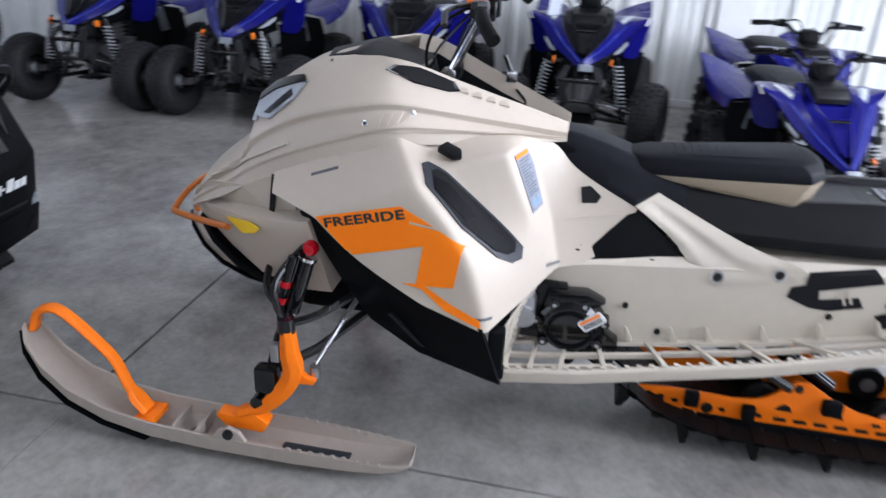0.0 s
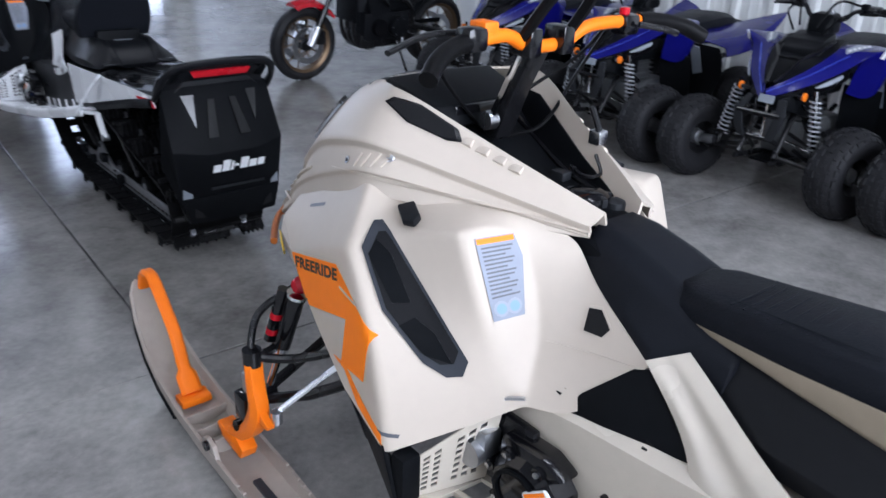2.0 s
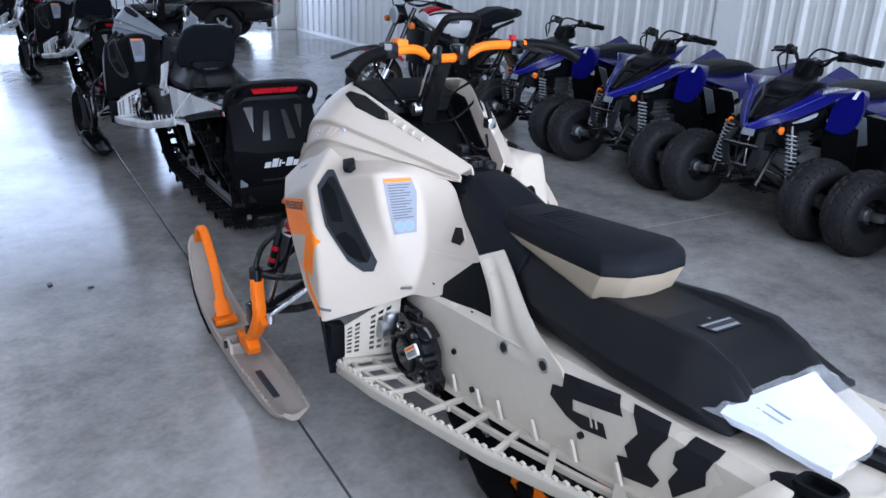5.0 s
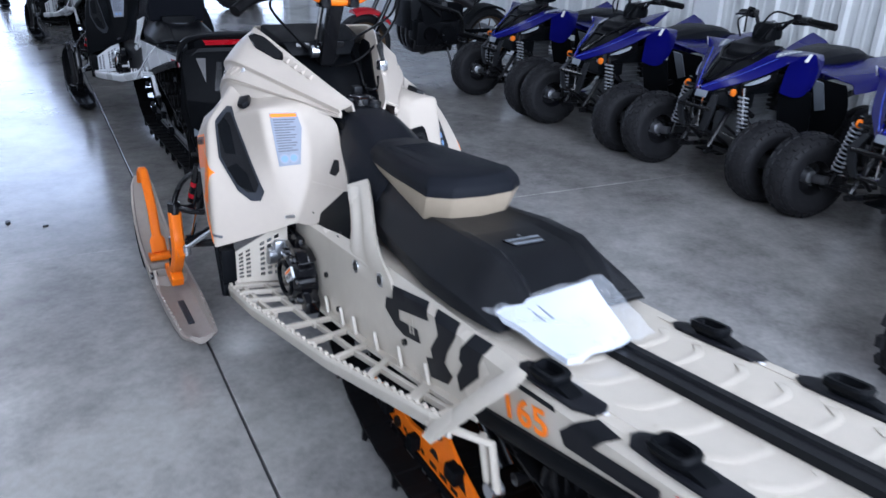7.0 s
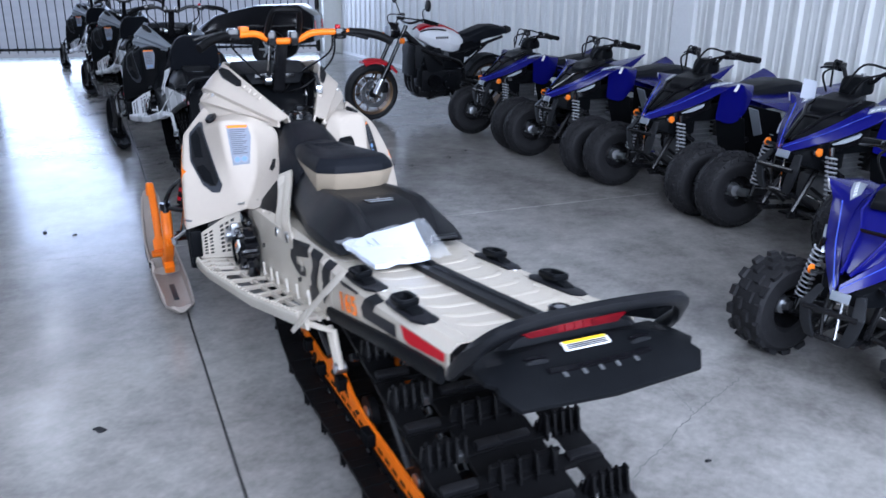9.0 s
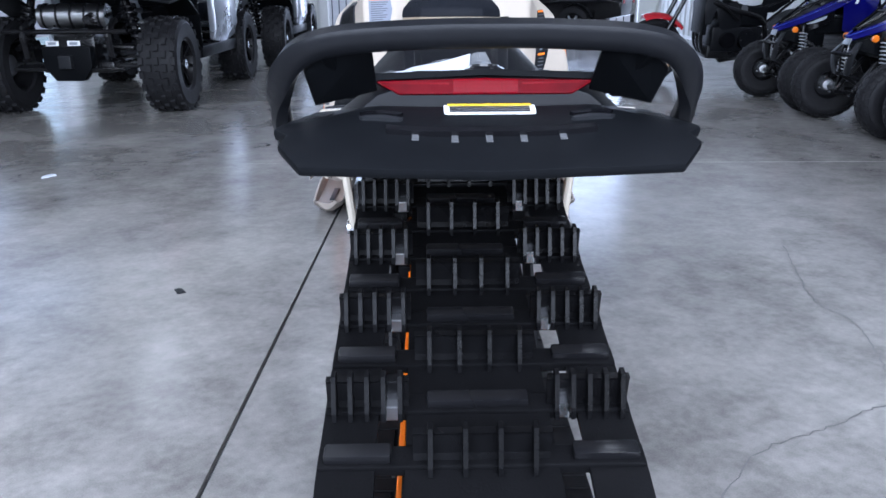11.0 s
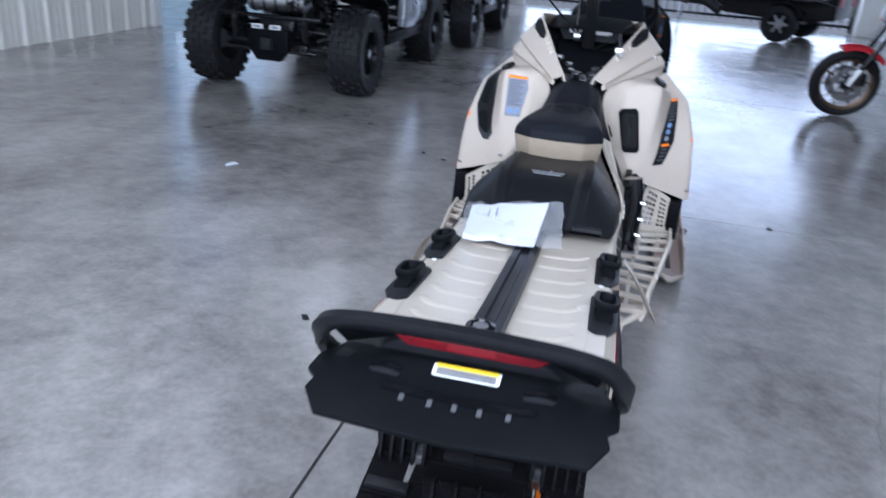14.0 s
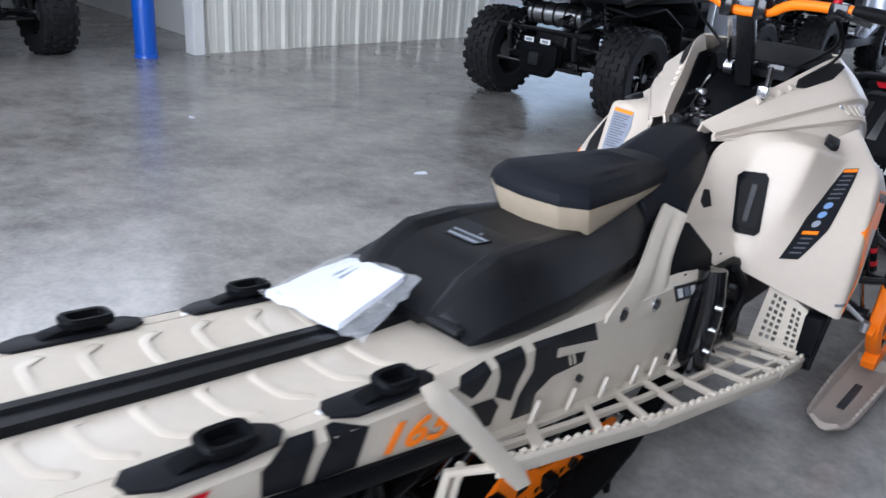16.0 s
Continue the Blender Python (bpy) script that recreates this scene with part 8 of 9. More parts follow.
    for s in (-1, 1):
        part("bumper_leg", loft([[(s * x, y - 0.010, z), (s * (x + w), y - 0.004, z), (s * (x + w), y + 0.012, z), (s * x, y + 0.006, z)] for x, w, y, z in [(x, w) + up(0, y, z)[1:] for x, w, y, z in ((0.066, 0.038, -0.095, 0.548), (0.088, 0.052, -0.148, 0.478), (0.072, 0.052, -0.152, 0.400), (0.052, 0.046, -0.145, 0.340))]], w=0.005), DARK_GREY, bump)
        part("bumper_tube", tube([up(s * 0.07, -0.13, 0.345), up(s * 0.085, -0.03, 0.30), (s * 0.10, 0.06, 0.24)], 0.012, 8), BLACK_METAL, bump)
        part("bumper_stay", tube([up(s * 0.030, -0.125, 0.545), up(s * 0.034, -0.140, 0.450), up(s * 0.03, -0.135, 0.345)], 0.007, 6), CHROME if s > 0 else BLACK_METAL, bump)
    part("bumper_bar", tube([up(-0.115, -0.150, 0.470), up(0.115, -0.150, 0.470)], 0.014, 8), BLACK_METAL, bump)
    part("tag_plate", moved(box((-0.040, -0.004, -0.020), (0.040, 0.004, 0.020), 0.002), pose(*up(0.025, -0.145, 0.548), -20, 0, 0)), GREY_PLASTIC, bump, "small pale plate")
    part("skid_plate", box((-0.09, 0.02, 0.175), (0.09, 0.35, 0.187), 0.005), BLACK, q)
    fr = part("frame", tube([(-0.10, -0.12, 0.22), (-0.11, 0.3, 0.18), (-0.11, 0.75, 0.22), (-0.10, 1.0, 0.34)], 0.016, 8), BLACK_METAL, q)
    part("frame_tube", tube([(0.10, -0.12, 0.22), (0.11, 0.3, 0.18), (0.11, 0.75, 0.22), (0.10, 1.0, 0.34)], 0.016, 8), BLACK_METAL, fr)
    for s in (-1, 1):
        part("frame_tube", tube([(s * 0.10, -0.10, 0.24), (s * 0.09, 0.05, 0.45), (s * 0.07, 0.25, 0.62), (s * 0.09, 0.70, 0.58)], 0.015, 8), BLACK_METAL, fr)
    eng = part("engine", box((-0.12, 0.16, 0.20), (0.12, 0.56, 0.40), 0.03), ALU_DULL, q, "dull metal engine")
    part("cylinder", box((-0.07, 0.18, 0.37), (0.07, 0.40, 0.56), 0.015), ALU_DULL, eng)
    for k in range(5):
        part("fin", box((-0.085, 0.165, 0.405 + 0.030 * k), (0.085, 0.415, 0.413 + 0.030 * k), 0.002), ALU_DULL, eng)
    for s in (-1, 1):
        part("crankcase_cover", lathe([(0, -0.03), (0.085, -0.03), (0.095, 0.0), (0.088, 0.02), (0.05, 0.034), (0, 0.036)] if s > 0 else [(0, -0.036), (0.05, -0.034), (0.088, -0.02), (0.095, 0.0), (0.085, 0.03), (0, 0.03)], (s * 0.12, 0.33, 0.32), "x", 20), ALU_DULL, eng)
        part("air_box", box((s * 0.10 - 0.05, 0.10, 0.54), (s * 0.10 + 0.05, 0.42, 0.66), 0.02), BLACK, q)
        part("frame_strut", tube([(s * 0.10, -0.04, 0.56), (s * 0.17, 0.16, 0.42)], 0.016, 8), BLACK_METAL, q)
    part("exhaust", tube([(0.06, 0.22, 0.44), (0.15, 0.16, 0.36), (0.17, 0.35, 0.33), (0.17, 0.75, 0.42), (0.16, 1.1, 0.50)], 0.020, 8, 4), BLACK_METAL, q)
    part("swing_arm", box((-0.06, 0.55, 0.20), (0.06, 1.04, 0.27), 0.02), BLACK_METAL, q)
    part("rear_axle", tube([(-0.35, 1.04, 0.228), (0.35, 1.04, 0.228)], 0.020, 10), BLACK_METAL, q)
    part("grab_bar", tube([(-0.13, 1.15, 0.67), (-0.13, 1.33, 0.70), (0.13, 1.33, 0.70), (0.13, 1.15, 0.67)], 0.011, 8, 3), BLACK_METAL, q)
    return q


QUADS = [(-3.81, 2.74, 0), (-2.69, 2.72, 0), (-1.55, 2.74, 1), (-0.42, 2.74, -1)]
quad = build_quad("quad_bike", "glossy blue and black youth quad parked by the ribbed wall", "row of quads")
quad.matrix_world = pose(*QUADS[0][:2], 0, 0, 0, 0)
for x, y, rz in QUADS[1:]:
    copy_thing(quad, pose(x, y, 0, 0, 0, rz))
small_quad = build_quad("quad_bike", "smaller blue child's quad with knobbly tyres standing askew in the aisle", "row of quads", True)
small_quad.matrix_world = pose(0.79, 1.70, 0, 0, 0, 10)
small_quad.scale = (0.83, 0.83, 0.83)
other = copy_thing(small_quad, pose(1.02, 2.95, 0, 0, 0, 14))
other.scale = (0.83, 0.83, 0.83)
paper_tag = part("hang_tag", shell([(0, 0, 0), (0.075, 0, -0.01), (0.07, 0.015, -0.12), (-0.01, 0.012, -0.11)], [(0, 1, 2, 3)], 0.001, centre=(0, 1, 0)), PAPER)
tagged(paper_tag, "white paper price tag hanging from a quad handlebar", "paper tag")
paper_tag.matrix_world = pose(-0.66, 2.98, 0.90, 0, 0, 20)


# ---- motorcycle ----
def build_motorcycle():
    b = thing("motorcycle", "red, white and black roadster motorcycle on its side stand", "motorcycle")

    def spoked(y, r, w):
        wh = part("wheel", bmesh.new(), TYRE, b)
        c = Vector((0, y, r))
        part("tyre", lathe([(r * 0.74, -w * 0.38), (r * 0.86, -w * 0.5), (r * 0.96, -w * 0.34), (r, 0), (r * 0.96, w * 0.34), (r * 0.86, w * 0.5), (r * 0.74, w * 0.38)], c, "x", 40), TYRE, wh)
        part("rim", lathe([(r * 0.68, -w * 0.30), (r * 0.76, -w * 0.42), (r * 0.76, w * 0.42), (r * 0.68, w * 0.30)], c, "x", 36), BRONZE, wh, "bronze rim")
        part("hub", disc(0.05, c, "x", -0.06, 0.06, 18), BLACK_METAL, wh)
        sp = None
        for k in range(10):
            a = math.tau * k / 10
            sp = joined(sp, tube([c + Vector((0.03 * (-1) ** k, 0.04 * math.cos(a), 0.04 * math.sin(a))), c + Vector((0.01 * (-1) ** k, r * 0.69 * math.cos(a + 0.12), r * 0.69 * math.sin(a + 0.12)))], 0.0065, 6))
        part("spokes", sp, BRONZE, wh, kind="stuff")
        for s in (-1, 1):
            part("brake_disc", lathe([(0.10, -0.003), (0.148, -0.003), (0.148, 0.003), (0.10, 0.003)], c + Vector((s * 0.075, 0, 0)), "x", 32), STEEL, wh)
        return wh
    spoked(0.0, 0.302, 0.125)
    spoked(1.42, 0.322, 0.175)
    for s in (-1, 1):
        fk = part("fork", tube([(s * 0.105, 0.0, 0.30), (s * 0.105, 0.135, 0.58)], 0.029, 12), BLACK_GLOSS, b)
        part("stanchion", tube([(s * 0.105, 0.13, 0.56), (s * 0.105, 0.33, 1.00)], 0.022, 12), BLACK_GLOSS, fk)
        part("lower_leg", tube([(s * 0.107, 0.002, 0.305), (s * 0.107, 0.075, 0.455)], 0.031, 12), STEEL, fk, "bare metal fork foot")
        part("caliper", box((s * 0.075, 0.07, 0.31), (s * 0.125, 0.14, 0.42), 0.012), BLACK_METAL, fk)
        part("indicator", lathe([(0, -0.032), (0.026, -0.026), (0.030, 0.01), (0, 0.034)], (s * 0.22, 0.24, 0.86), "y", 14), AMBER, b, "amber indicator")
        part("indicator_stalk", tube([(s * 0.10, 0.28, 0.86), (s * 0.21, 0.25, 0.86)], 0.009, 6), BLACK, b)
        part("mirror", lathe([(0, -0.012), (0.058, -0.008), (0.058, 0.006), (0, 0.012)], (s * 0.40, 0.42, 1.225), "y", 20), BLACK_GLOSS, b, "round black mirror")
        part("mirror_stalk", tube([(s * 0.28, 0.44, 1.07), (s * 0.31, 0.41, 1.16), (s * 0.375, 0.42, 1.205)], 0.006, 6, 3), BLACK_METAL, b)
        part("grip", tube([(s * 0.27, 0.46, 1.065), (s * 0.40, 0.54, 1.045)], 0.018, 10), RUBBER, b)
        part("lever", tube([(s * 0.24, 0.41, 1.06), (s * 0.32, 0.44, 1.05), (s * 0.40, 0.49, 1.035)], 0.006, 6, 3), BLACK_METAL, b)
        part("cable", tube([(s * 0.22, 0.42, 1.07), (s * 0.12, 0.22, 1.06), (s * 0.05, 0.27, 0.85)], 0.006, 6, 5), RUBBER, b)
        part("radiator_shroud", loft([[(s * x, y0, z), (s * x, y1, z), (s * (x - 0.02), y1, z), (s * (x - 0.02), y0, z)] for x, y0, y1, z in ((0.150, 0.43, 0.48, 0.80), (0.168, 0.42, 0.53, 0.72), (0.158, 0.44, 0.49, 0.56))], w=0.006), DARK_GREY, b, "dark radiator shroud")
    arc = [radians(d) for d in range(68, 144, 8)]
    part("front_mudguard", loft([[(sx * w, 0.01 - k * math.cos(a), 0.302 + k * math.sin(a)) for sx, w, k in ((-1, 0.082, 0.308), (-1, 0.070, 0.338), (-1, 0.030, 0.356), (1, 0.030, 0.356), (1, 0.070, 0.338), (1, 0.082, 0.308), (1, 0.066, 0.322), (-1, 0.066, 0.322))] for a in arc], w=0.0), RED, b, "red front mudguard")
    part("handlebar", tube([(-0.40, 0.54, 1.045), (-0.25, 0.45, 1.07), (-0.11, 0.38, 1.02), (0.11, 0.38, 1.02), (0.25, 0.45, 1.07), (0.40, 0.54, 1.045)], 0.0125, 10, 4), BLACK_METAL, b)
    lamp = part("headlamp", lathe([(0, -0.055), (0.080, -0.045), (0.090, -0.02), (0.082, 0.04), (0.04, 0.075), (0, 0.08)], (0, 0.22, 0.93), "y", 26), BLACK_GLOSS, b, "round headlamp")
    part("lens", lathe([(0, -0.068), (0.060, -0.062), (0.078, -0.047), (0, -0.044)], (0, 0.22, 0.93), "y", 24), LAMP_WHITE, lamp)
    part("gauge", lathe([(0, 0), (0.045, 0), (0.045, 0.03), (0, 0.035)], (0.03, 0.30, 1.05), "z", 18), BLACK_GLOSS, b)
    part("fork_yoke", box((-0.135, 0.27, 0.88), (0.135, 0.34, 0.92), 0.01), BLACK_METAL, b)
    tank = part("fuel_tank", loft([[(-w * 0.8, y, z0), (-w * 1.05, y, z0 + (z1 - z0) * 0.35), (-w, y, z0 + (z1 - z0) * 0.72), (-w * 0.62, y, z1 - 0.014), (0, y, z1), (w * 0.62, y, z1 - 0.014), (w, y, z0 + (z1 - z0) * 0.72), (w * 1.05, y, z0 + (z1 - z0) * 0.35), (w * 0.8, y, z0)] for y, w, z0, z1 in ((0.50, 0.075, 0.86, 0.95), (0.56, 0.125, 0.82, 0.985), (0.66, 0.150, 0.775, 1.005), (0.78, 0.152, 0.735, 0.995), (0.90, 0.138, 0.715, 0.955), (0.99, 0.115, 0.730, 0.905), (1.05, 0.080, 0.78, 0.860))], w=0.010, seg=3), WHITE, b, "white fuel tank with a red top")
    part("tank_stripe", loft([[(-w, y, z - 0.016), (-w * 0.7, y, z + 0.002), (0, y, z + 0.008), (w * 0.7, y, z + 0.002), (w, y, z - 0.016)] for y, w, z in ((0.505, 0.062, 0.948), (0.56, 0.100, 0.983), (0.66, 0.118, 1.003), (0.78, 0.112, 0.993), (0.90, 0.096, 0.953), (0.985, 0.07, 0.910))], w=0.003), RED, tank, "red top of the tank")
    for s in (-1, 1):
        part("tank_band", tube([(s * 0.085, 0.505, 0.93), (s * 0.128, 0.57, 0.955), (s * 0.146, 0.67, 0.962), (s * 0.148, 0.78, 0.950)], 0.008, 6, 3), BLACK, tank)
        for k in range(6):
            part("wordmark_block", box((s * 0.156 - 0.004, 0.66 + 0.026 * k, 0.865), (s * 0.156 + 0.004, 0.678 + 0.026 * k, 0.888)), TEXT_DARK, tank, smooth=0)
    part("seat", loft([[(-w, y, z - d), (-w, y, z - 0.03), (-w * 0.62, y, z), (w * 0.62, y, z), (w, y, z - 0.03), (w, y, z - d)] for y, w, z, d in ((0.98, 0.08, 0.900, 0.10), (1.06, 0.115, 0.905, 0.12), (1.18, 0.130, 0.945, 0.13), (1.30, 0.135, 0.985, 0.13), (1.46, 0.125, 0.990, 0.11), (1.58, 0.085, 0.965, 0.06))], w=0.014, seg=3), VINYL, b, "black bench seat")
    eng = part("engine", box((-0.14, 0.52, 0.30), (0.14, 1.02, 0.54), 0.04), BLACK_SATIN, b, "black engine")
    part("cylinder_head", moved(box((-0.14, -0.11, -0.12), (0.14, 0.11, 0.13), 0.03), pose(0, 0.67, 0.62, 18, 0, 0)), BLACK_SATIN, eng)
    part("intake", box((-0.14, 0.78, 0.54), (0.14, 1.04, 0.72), 0.03), BLACK, eng)
    part("radiator", box((-0.15, 0.42, 0.46), (0.15, 0.46, 0.80), 0.01), BLACK, eng)
    part("sump", box((-0.12, 0.50, 0.235), (0.12, 0.96, 0.36), 0.03), BLACK_METAL, eng)
    for s in (-1, 1):
        part("case_cover", disc(0.090, (s * 0.17, 0.86, 0.42), "x", -0.03, 0.03, 24), BLACK_SATIN, eng)
        part("case_cover", disc(0.070, (s * 0.17, 0.66, 0.42), "x", -0.025, 0.025, 20), BLACK_GLOSS, eng)
        for k in range(6):
            a = math.tau * k / 6
            part("bolt", disc(0.006, (s * 0.198, 0.86 + 0.076 * math.cos(a), 0.42 + 0.076 * math.sin(a)), "x", -0.006, 0.006, 6), STEEL, eng)
        part("hose", tube([(s * 0.13, 0.46, 0.76), (s * 0.19, 0.58, 0.72), (s * 0.18, 0.74, 0.60)], 0.014, 8, 4), RUBBER, eng)
        part("throttle_body", disc(0.032, (s * 0.10, 0.80, 0.70), "x", -0.05, 0.05, 14), ALU_DULL, eng)
    for x in (-0.09, 0.0, 0.09):
        part("exhaust_header", tube([(x, 0.54, 0.62), (x, 0.44, 0.50), (x * 0.8, 0.48, 0.30), (x * 0.4, 0.70, 0.22)], 0.020, 8, 4), BLACK_METAL, b)
    part("muffler", tube([(-0.08, 0.72, 0.22), (-0.15, 0.96, 0.24), (-0.18, 1.20, 0.30)], 0.055, 14), BLACK_METAL, b)
    fr = part("frame", tube([(0, 0.36, 0.92), (-0.13, 0.60, 0.72), (-0.15, 0.96, 0.62), (-0.12, 1.06, 0.42)], 0.024, 8, 3), BLACK_METAL, b)
    part("frame_tube", tube([(0, 0.36, 0.92), (0.13, 0.60, 0.72), (0.15, 0.96, 0.62), (0.12, 1.06, 0.42)], 0.024, 8, 3), BLACK_METAL, fr)
    for s in (-1, 1):
        part("subframe_tube", tube([(s * 0.12, 0.96, 0.70), (s * 0.10, 1.52, 0.87)], 0.016, 8), BLACK_METAL, fr)
        part("subframe_tube", tube([(s * 0.12, 1.02, 0.56), (s * 0.11, 1.34, 0.82)], 0.013, 8), BLACK_METAL, fr)
        part("swing_arm", tube([(s * 0.10, 1.02, 0.42), (s * 0.13, 1.42, 0.322)], 0.030, 8), BLACK_METAL, b)
        part("side_panel", loft([[(s * 0.125, y, z0), (s * 0.125, y, z1), (s * 0.095, y, z1), (s * 0.095, y, z0)] for y, z0, z1 in ((0.98, 0.66, 0.80), (1.10, 0.66, 0.83), (1.24, 0.76, 0.86))], w=0.006), BLACK, b)
        part("foot_peg", tube([(s * 0.15, 1.00, 0.36), (s * 0.27, 1.00, 0.37)], 0.012, 8), STEEL, b)
    arc = [radians(d) for d in range(30, 130, 10)]
    part("rear_hugger", loft([[(sx * w, 1.42 - k * math.cos(a), 0.322 + k * math.sin(a)) for sx, w, k in ((-1, 0.10, 0.325), (-1, 0.085, 0.352), (1, 0.085, 0.352), (1, 0.10, 0.325), (1, 0.08, 0.336), (-1, 0.08, 0.336))] for a in arc], w=0.0), BLACK, b, "black rear mudguard")
    part("tail_lamp", lathe([(0, -0.03), (0.045, -0.026), (0.048, 0.0), (0.03, 0.05), (0, 0.055)], (0, 1.63, 0.93), "y", 18), BLACK_GLOSS, b)
    part("side_stand", tube([(0.14, 0.88, 0.28), (0.27, 0.92, 0.012)], 0.012, 8), BLACK_METAL, b)
    part("chain_cover", box((0.10, 1.06, 0.41), (0.115, 1.40, 0.45), 0.004), BLACK, b)
    return b


motorcycle = build_motorcycle()
motorcycle.matrix_world = pose(-5.33, 2.09, 0, 0, 0, 3) @ pose(0, 0, 0.0, 0, 5, 0)


# ---- utility vehicles ----
def build_utv(name, label, body, group):
    """A side-by-side utility vehicle, tail towards +x; the origin lies under the middle of the rear axle."""
    u = thing(name, label, "utility vehicle", group)
    half = 0.62
    axles = [0.0, -2.13]
    for ax in axles:
        for s in (-1, 1):
            w = knobbly_tyre(u, (0, 0, 0), 0.345, 0.27, 0.18, rows=5, count=22, axis="y", knob=0.013)
            w.matrix_basis = pose(ax, s * half, 0.345)
            sp = None
            for k in range(6):
                a = math.tau * k / 6
                sp = joined(sp, tube([(0.02 * math.cos(a), s * 0.07, 0.02 * math.sin(a)), (0.17 * math.cos(a + 0.15), s * 0.10, 0.17 * math.sin(a + 0.15))], 0.017, 6))
            part("spoke", sp, BLACK_GLOSS, w, "black and machined spokes")
            part("cap", disc(0.035, (0, s * 0.10, 0), "y", -0.01, 0.012, 16), STEEL, w)
            for z, dx in ((0.33, 0.18), (0.33, -0.18), (0.46, 0.10)):
                part("arm", tube([(ax + dx, s * 0.17, z + 0.03), (ax, s * 0.52, z)], 0.018, 8), BLACK_METAL, u)
            part("axle_shaft", tube([(ax, s * 0.12, 0.36), (ax, s * 0.54, 0.345)], 0.017, 8), STEEL, u)
            part("boot", lathe([(0.02, -0.05), (0.045, -0.03), (0.035, 0.0), (0.042, 0.03), (0.02, 0.06)], (ax, s * 0.22, 0.357), "y", 14), RUBBER, u)
            sh = part("shock_absorber", tube([(ax + 0.06, s * 0.44, 0.38), (ax + 0.02, s * 0.33, 0.86)], 0.028, 10), BLACK_GLOSS, u)
            part("spring", coil((ax + 0.058, s * 0.43, 0.45), (ax + 0.03, s * 0.355, 0.78), 0.045, 0.009, 8), BLACK_METAL, sh)
    fr = part("frame", box((-2.5, -0.26, 0.30), (0.18, 0.26, 0.38), 0.02), BLACK_METAL, u)
    for y in (-0.30, 0.30):
        part("frame_tube", tube([(0.30, y, 0.42), (0.30, y, 0.62), (-0.1, y, 0.72), (-0.6, y, 0.72)], 0.022, 8, 3), BLACK_METAL, fr)
    part("rear_bar", tube([(0.31, -0.44, 0.60), (0.33, 0.44, 0.60)], 0.018, 10), BLACK_GLOSS, fr)
    part("rear_bar", tube([(0.31, -0.40, 0.34), (0.33, 0.40, 0.34)], 0.014, 10), BLACK_GLOSS, fr)
    part("gearbox", box((-0.28, -0.15, 0.30), (0.20, 0.15, 0.58), 0.03), BLACK_METAL, u)
    hitch = part("hitch", prism([(-0.17, 0.50), (0.17, 0.50), (0.17, 0.36), (0.10, 0.26), (-0.10, 0.26), (-0.17, 0.36)], "x", 0.27, 0.35, 0.01), BLACK, u, "black hitch plate")
    part("receiver", box((0.33, -0.045, 0.35), (0.40, 0.045, 0.44), 0.006), DARK_GREY, hitch)
    for y in (-0.085, 0.065):
        part("tag", box((0.352, y - 0.045, 0.505), (0.358, y + 0.045, 0.540), 0.003), DECAL_WHITE, hitch, "white tag with a grey centre", smooth=0)
        part("tag_centre", box((0.3585, y - 0.028, 0.513), (0.3600, y + 0.028, 0.532)), GREY_PLASTIC, hitch, smooth=0)
    part("muffler", tube([(0.12, -0.24, 0.70), (0.12, 0.24, 0.70)], 0.085, 18), STEEL, u, "bright steel muffler")
    for y in (-0.2, -0.1, 0.0, 0.1, 0.2):
        part("muffler_band", lathe([(0.085, -0.008), (0.091, -0.008), (0.091, 0.008), (0.085, 0.008)], (0.12, y, 0.70), "y", 18), BLACK_METAL, u)
    part("tail_pipe", tube([(0.2, 0.15, 0.70), (0.34, 0.17, 0.68)], 0.028, 10), BLACK_METAL, u)
    # cargo box
    bx = part("cargo_box", box((-0.92, -0.70, 0.86), (0.42, 0.70, 0.93), 0.02), BLACK, u, "black plastic cargo box")
    for s in (-1, 1):
        part("box_side", box((-0.92, s * 0.70 - 0.03, 0.90), (0.42, s * 0.70 + 0.03, 1.22), 0.02), BLACK, bx)
        part("tail_lamp", box((0.40, s * 0.60 - 0.05, 0.98), (0.435, s * 0.60 + 0.05, 1.12), 0.01), RED, bx, "red tail lamp")
        part("rear_fender", shell([(0.36, s * 0.52, 0.84), (0.30, s * 0.75, 0.80), (-0.10, s * 0.76, 0.84), (-0.42, s * 0.75, 0.70), (-0.55, s * 0.72, 0.42), (-0.42, s * 0.52, 0.70), (-0.1, s * 0.52, 0.86)], [(0, 1, 2, 6), (6, 2, 3, 5), (5, 3, 4)], 0.02, 0.008, centre=(0, s * 0.5, 0.3)), BLACK, u)
        part("door", loft([[(x, s * 0.70, z0), (x, s * 0.73, z0 + 0.1), (x, s * 0.72, z1), (x, s * 0.66, z1), (x, s * 0.66, z0)] for x, z0, z1 in ((-1.75, 0.48, 0.98), (-1.35, 0.42, 1.02), (-0.98, 0.46, 1.02))], w=0.015), body, u, "painted half door")
        part("front_fender", shell([(-1.72, s * 0.72, 0.62), (-1.80, s * 0.76, 0.84), (-2.15, s * 0.77, 0.93), (-2.52, s * 0.74, 0.82), (-2.60, s * 0.50, 0.84), (-2.15, s * 0.50, 0.97), (-1.80, s * 0.50, 0.90)], [(0, 1, 6), (1, 2, 5, 6), (2, 3, 4, 5)], 0.02, 0.01, centre=(-2.1, s * 0.5, 0.3)), body, u)
        part("sill", box((-1.75, s * 0.66 - 0.05, 0.34), (-0.55, s * 0.66 + 0.05, 0.44), 0.02), BLACK, u)
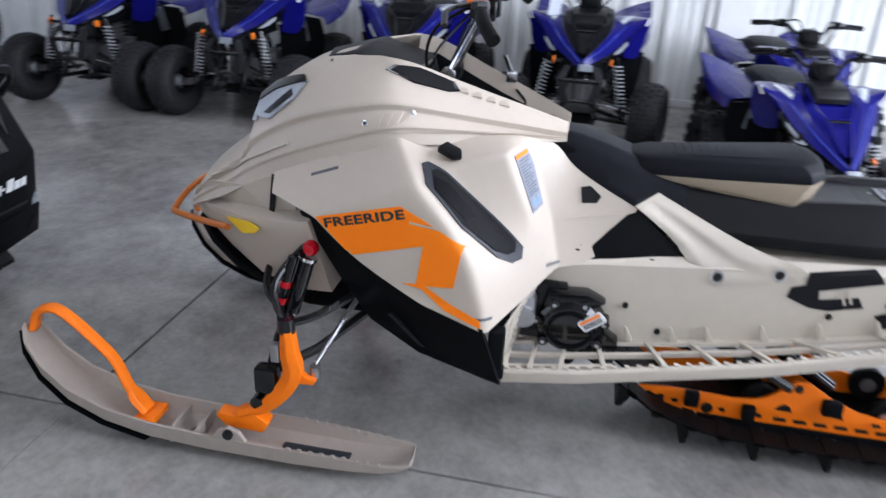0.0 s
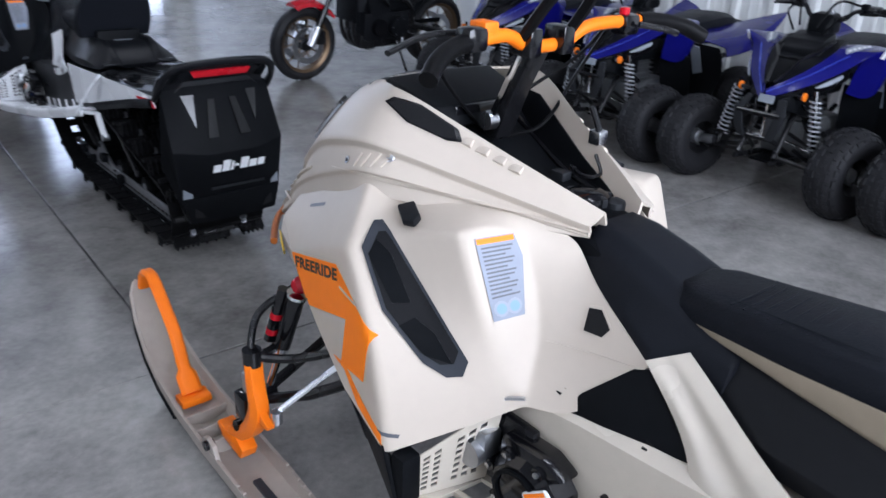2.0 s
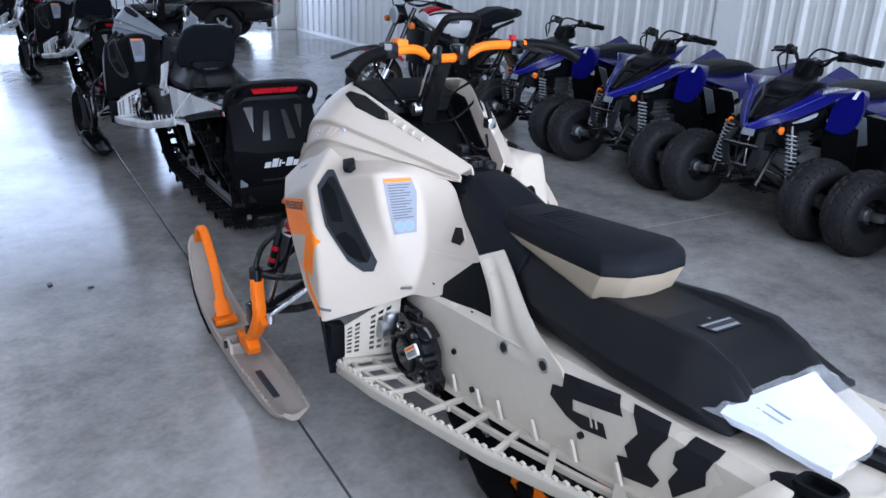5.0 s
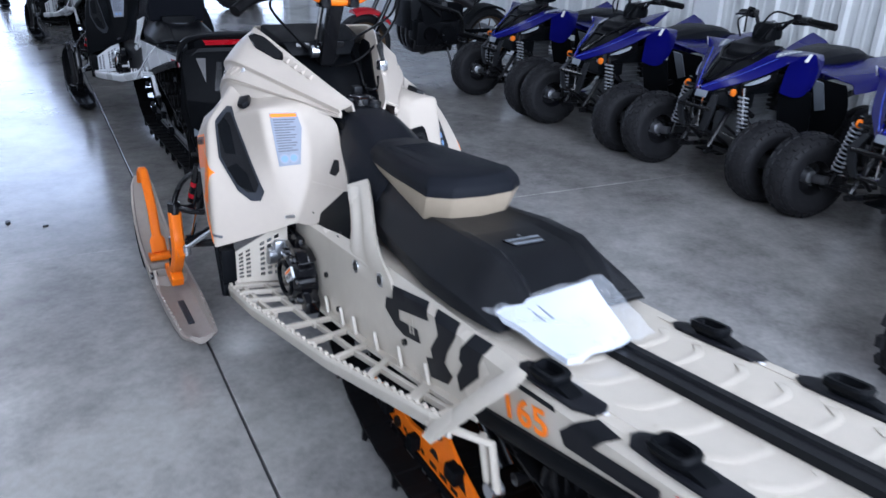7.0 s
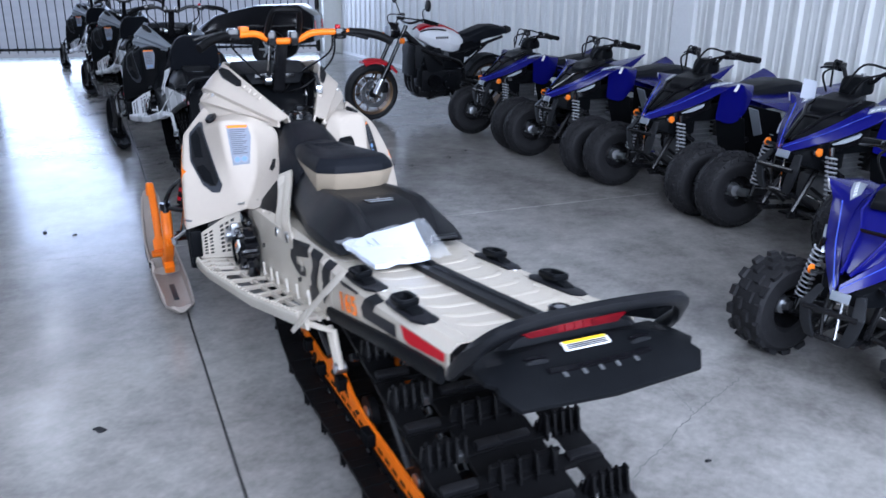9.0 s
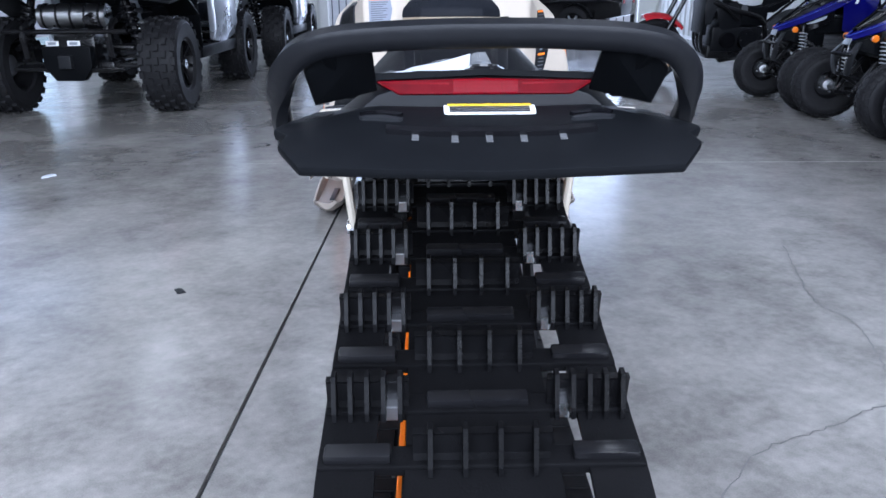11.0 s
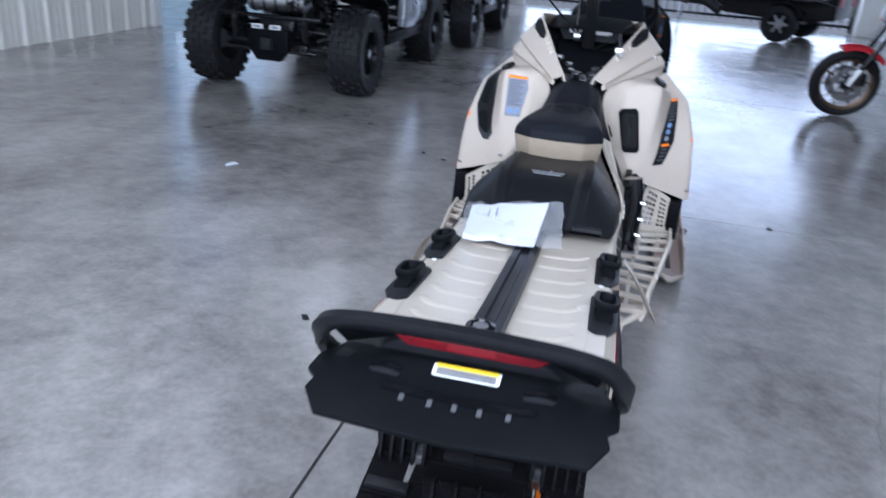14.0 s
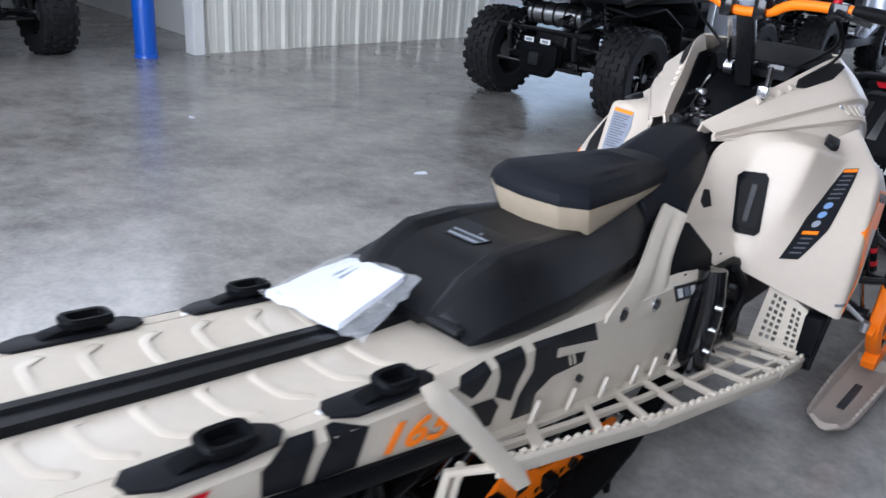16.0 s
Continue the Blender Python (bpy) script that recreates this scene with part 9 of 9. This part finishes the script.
        cage = part("roll_cage", tube([(-0.95, s * 0.62, 0.90), (-0.98, s * 0.60, 1.50), (-1.10, s * 0.58, 1.92), (-1.75, s * 0.57, 1.95), (-2.25, s * 0.62, 1.02)], 0.026, 10, 3), BLACK_METAL, u, "black roll cage")
        part("cage_stay", tube([(-0.95, s * 0.62, 1.20), (-1.70, s * 0.66, 1.00)], 0.020, 8), BLACK_METAL, cage)
    part("tailgate", box((0.38, -0.66, 0.92), (0.43, 0.66, 1.20), 0.02), body, bx, "painted tailgate")
    part("roof", loft([[(x, -0.62, z), (x, 0.62, z), (x, 0.60, z + 0.05), (x, -0.60, z + 0.05)] for x, z in ((-1.0, 1.92), (-1.4, 1.97), (-1.85, 1.96))], w=0.015), BLACK, u)
    part("hood", loft([[(x, -w, z0), (x, -w * 0.9, z1), (x, w * 0.9, z1), (x, w, z0)] for x, w, z0, z1 in ((-1.85, 0.62, 0.60, 1.06), (-2.25, 0.60, 0.55, 1.02), (-2.62, 0.52, 0.50, 0.86))], w=0.03), body, u)
    for y in (-0.33, 0.33):
        st = part("seat", box((-1.38, y - 0.26, 0.62), (-0.98, y + 0.26, 0.78), 0.05), VINYL, u)
        part("seat_back", box((-1.05, y - 0.25, 0.74), (-0.92, y + 0.25, 1.28), 0.05), VINYL, st)
    part("front_bumper", tube([(-2.62, -0.40, 0.45), (-2.74, -0.36, 0.60), (-2.74, 0.36, 0.60), (-2.62, 0.40, 0.45)], 0.022, 10, 3), BLACK_METAL, u)
    return u


utv = build_utv("utility_vehicle", "black and silver side-by-side with knobbly tyres, tail to the aisle", SILVER, "parked side-by-sides")
utv.matrix_world = pose(-3.72, -2.62, 0, 0, 0, 0)
copy_thing(utv, pose(-7.15, -2.45, 0, 0, 0, 0))
tagged(copy_thing(utv, pose(-0.52, -6.02, 0, 0, 0, 90)), "black side-by-side with big tyres just outside the doorway")


# ---- trailer by the west doorway ----
def build_trailer():
    t = thing("cargo_trailer", "low black two-wheeled cargo trailer with a drawbar", "trailer")
    part("body", loft([[(x, -0.62, z0), (x, -0.66, (z0 + z1) / 2), (x, -0.5, z1), (x, 0.5, z1), (x, 0.66, (z0 + z1) / 2), (x, 0.62, z0)] for x, z0, z1 in ((-1.05, 0.42, 0.62), (-0.7, 0.36, 0.85), (0.0, 0.34, 1.02), (0.75, 0.36, 1.05), (1.05, 0.42, 0.86))], w=0.03, seg=2), BLACK_GLOSS, t, "glossy black shell")
    for s in (-1, 1):
        w = knobbly_tyre(t, (0, 0, 0), 0.29, 0.17, 0.17, rows=3, count=26, axis="y", knob=0.005)
        w.matrix_basis = pose(0.25, s * 0.72, 0.29)
        part("mudguard", loft([[(0.25 - r * math.cos(a), s * y, 0.29 + r * math.sin(a)) for r, y in ((0.34, 0.60), (0.34, 0.80), (0.325, 0.80), (0.325, 0.60))] for a in [radians(d) for d in range(55, 165, 15)]]), BLACK, t)
        for k in range(6):
            a = math.tau * k / 6
            part("spoke", tube([(0.25, s * 0.80, 0.29), (0.25 + 0.15 * math.cos(a), s * 0.80, 0.29 + 0.15 * math.sin(a))], 0.018, 6), ALU, t)
        part("tail_lamp", box((1.02, s * 0.45 - 0.08, 0.62), (1.06, s * 0.45 + 0.08, 0.78), 0.01), RED, t, "red tail lamp")
    part("drawbar", tube([(-0.9, 0, 0.40), (-1.7, 0, 0.44), (-2.3, 0, 0.42)], 0.032, 8), BLACK_METAL, t)
    part("coupling", box((-2.45, -0.05, 0.38), (-2.25, 0.05, 0.50), 0.02), AMBER, t, "orange coupling")
    part("jockey_leg", tube([(-1.75, 0.0, 0.45), (-1.75, 0.0, 0.02)], 0.022, 8), STEEL, t)
    return t


trailer = build_trailer()
trailer.matrix_world = pose(-12.3, 2.55, 0, 0, 0, 65)

# ---- the other snowmobiles in line ----
BLACKSTYLE = dict(hood=GREY_PLASTIC, side=BLACK, nose=BLACK, graphic=False, decals=False, accent=BLACK_METAL, accent_dark=BLACK_METAL, ski=BLACK, tunnel=DARK_GREY, board=WHITE,
                  seat_base=VINYL, seat_label="black vinyl touring seat", seat_base_label="black vinyl flank", bar=BLACK_METAL, bar_label="black handlebar", rail=ALU, tall_flap=True, backrest=True, short_track=True)
second = build_snowmobile("snowmobile", "black, grey and white snowmobile with backrest and tall flap", BLACKSTYLE, "snowmobiles in the aisle")
second.matrix_world = pose(-3.78, 0.05, 0, 0, 0, 1.0)
for s in (-1, 1):
    side = part("side_trim", shell([(0.25, s * 0.2165, 0.648), (0.60, s * 0.2165, 0.665), (1.30, s * 0.2165, 0.698), (1.34, s * 0.2165, 0.66), (0.80, s * 0.2165, 0.565), (0.30, s * 0.2165, 0.47)], [(0, 1, 2, 3, 4, 5)], 0.003, centre=(0.7, 0, 0.55)), WHITE, second, "white tunnel side trim", smooth=0)
    part("red_mark", shell([(1.14, s * 0.219, 0.668), (1.30, s * 0.219, 0.684), (1.33, s * 0.219, 0.655), (1.22, s * 0.219, 0.650)], [(0, 1, 2, 3)], 0.002, centre=(0.7, 0, 0.55)), RED_DECAL, side, smooth=0)
third = copy_thing(second, pose(-7.45, -0.05, 0, 0, 0, 2.0))
tagged(third, "black and grey snowmobile next in the line")
fourth = copy_thing(second, pose(-10.9, -0.30, 0, 0, 0, 2.0))
tagged(fourth, "black and grey snowmobile at the far end of the line")
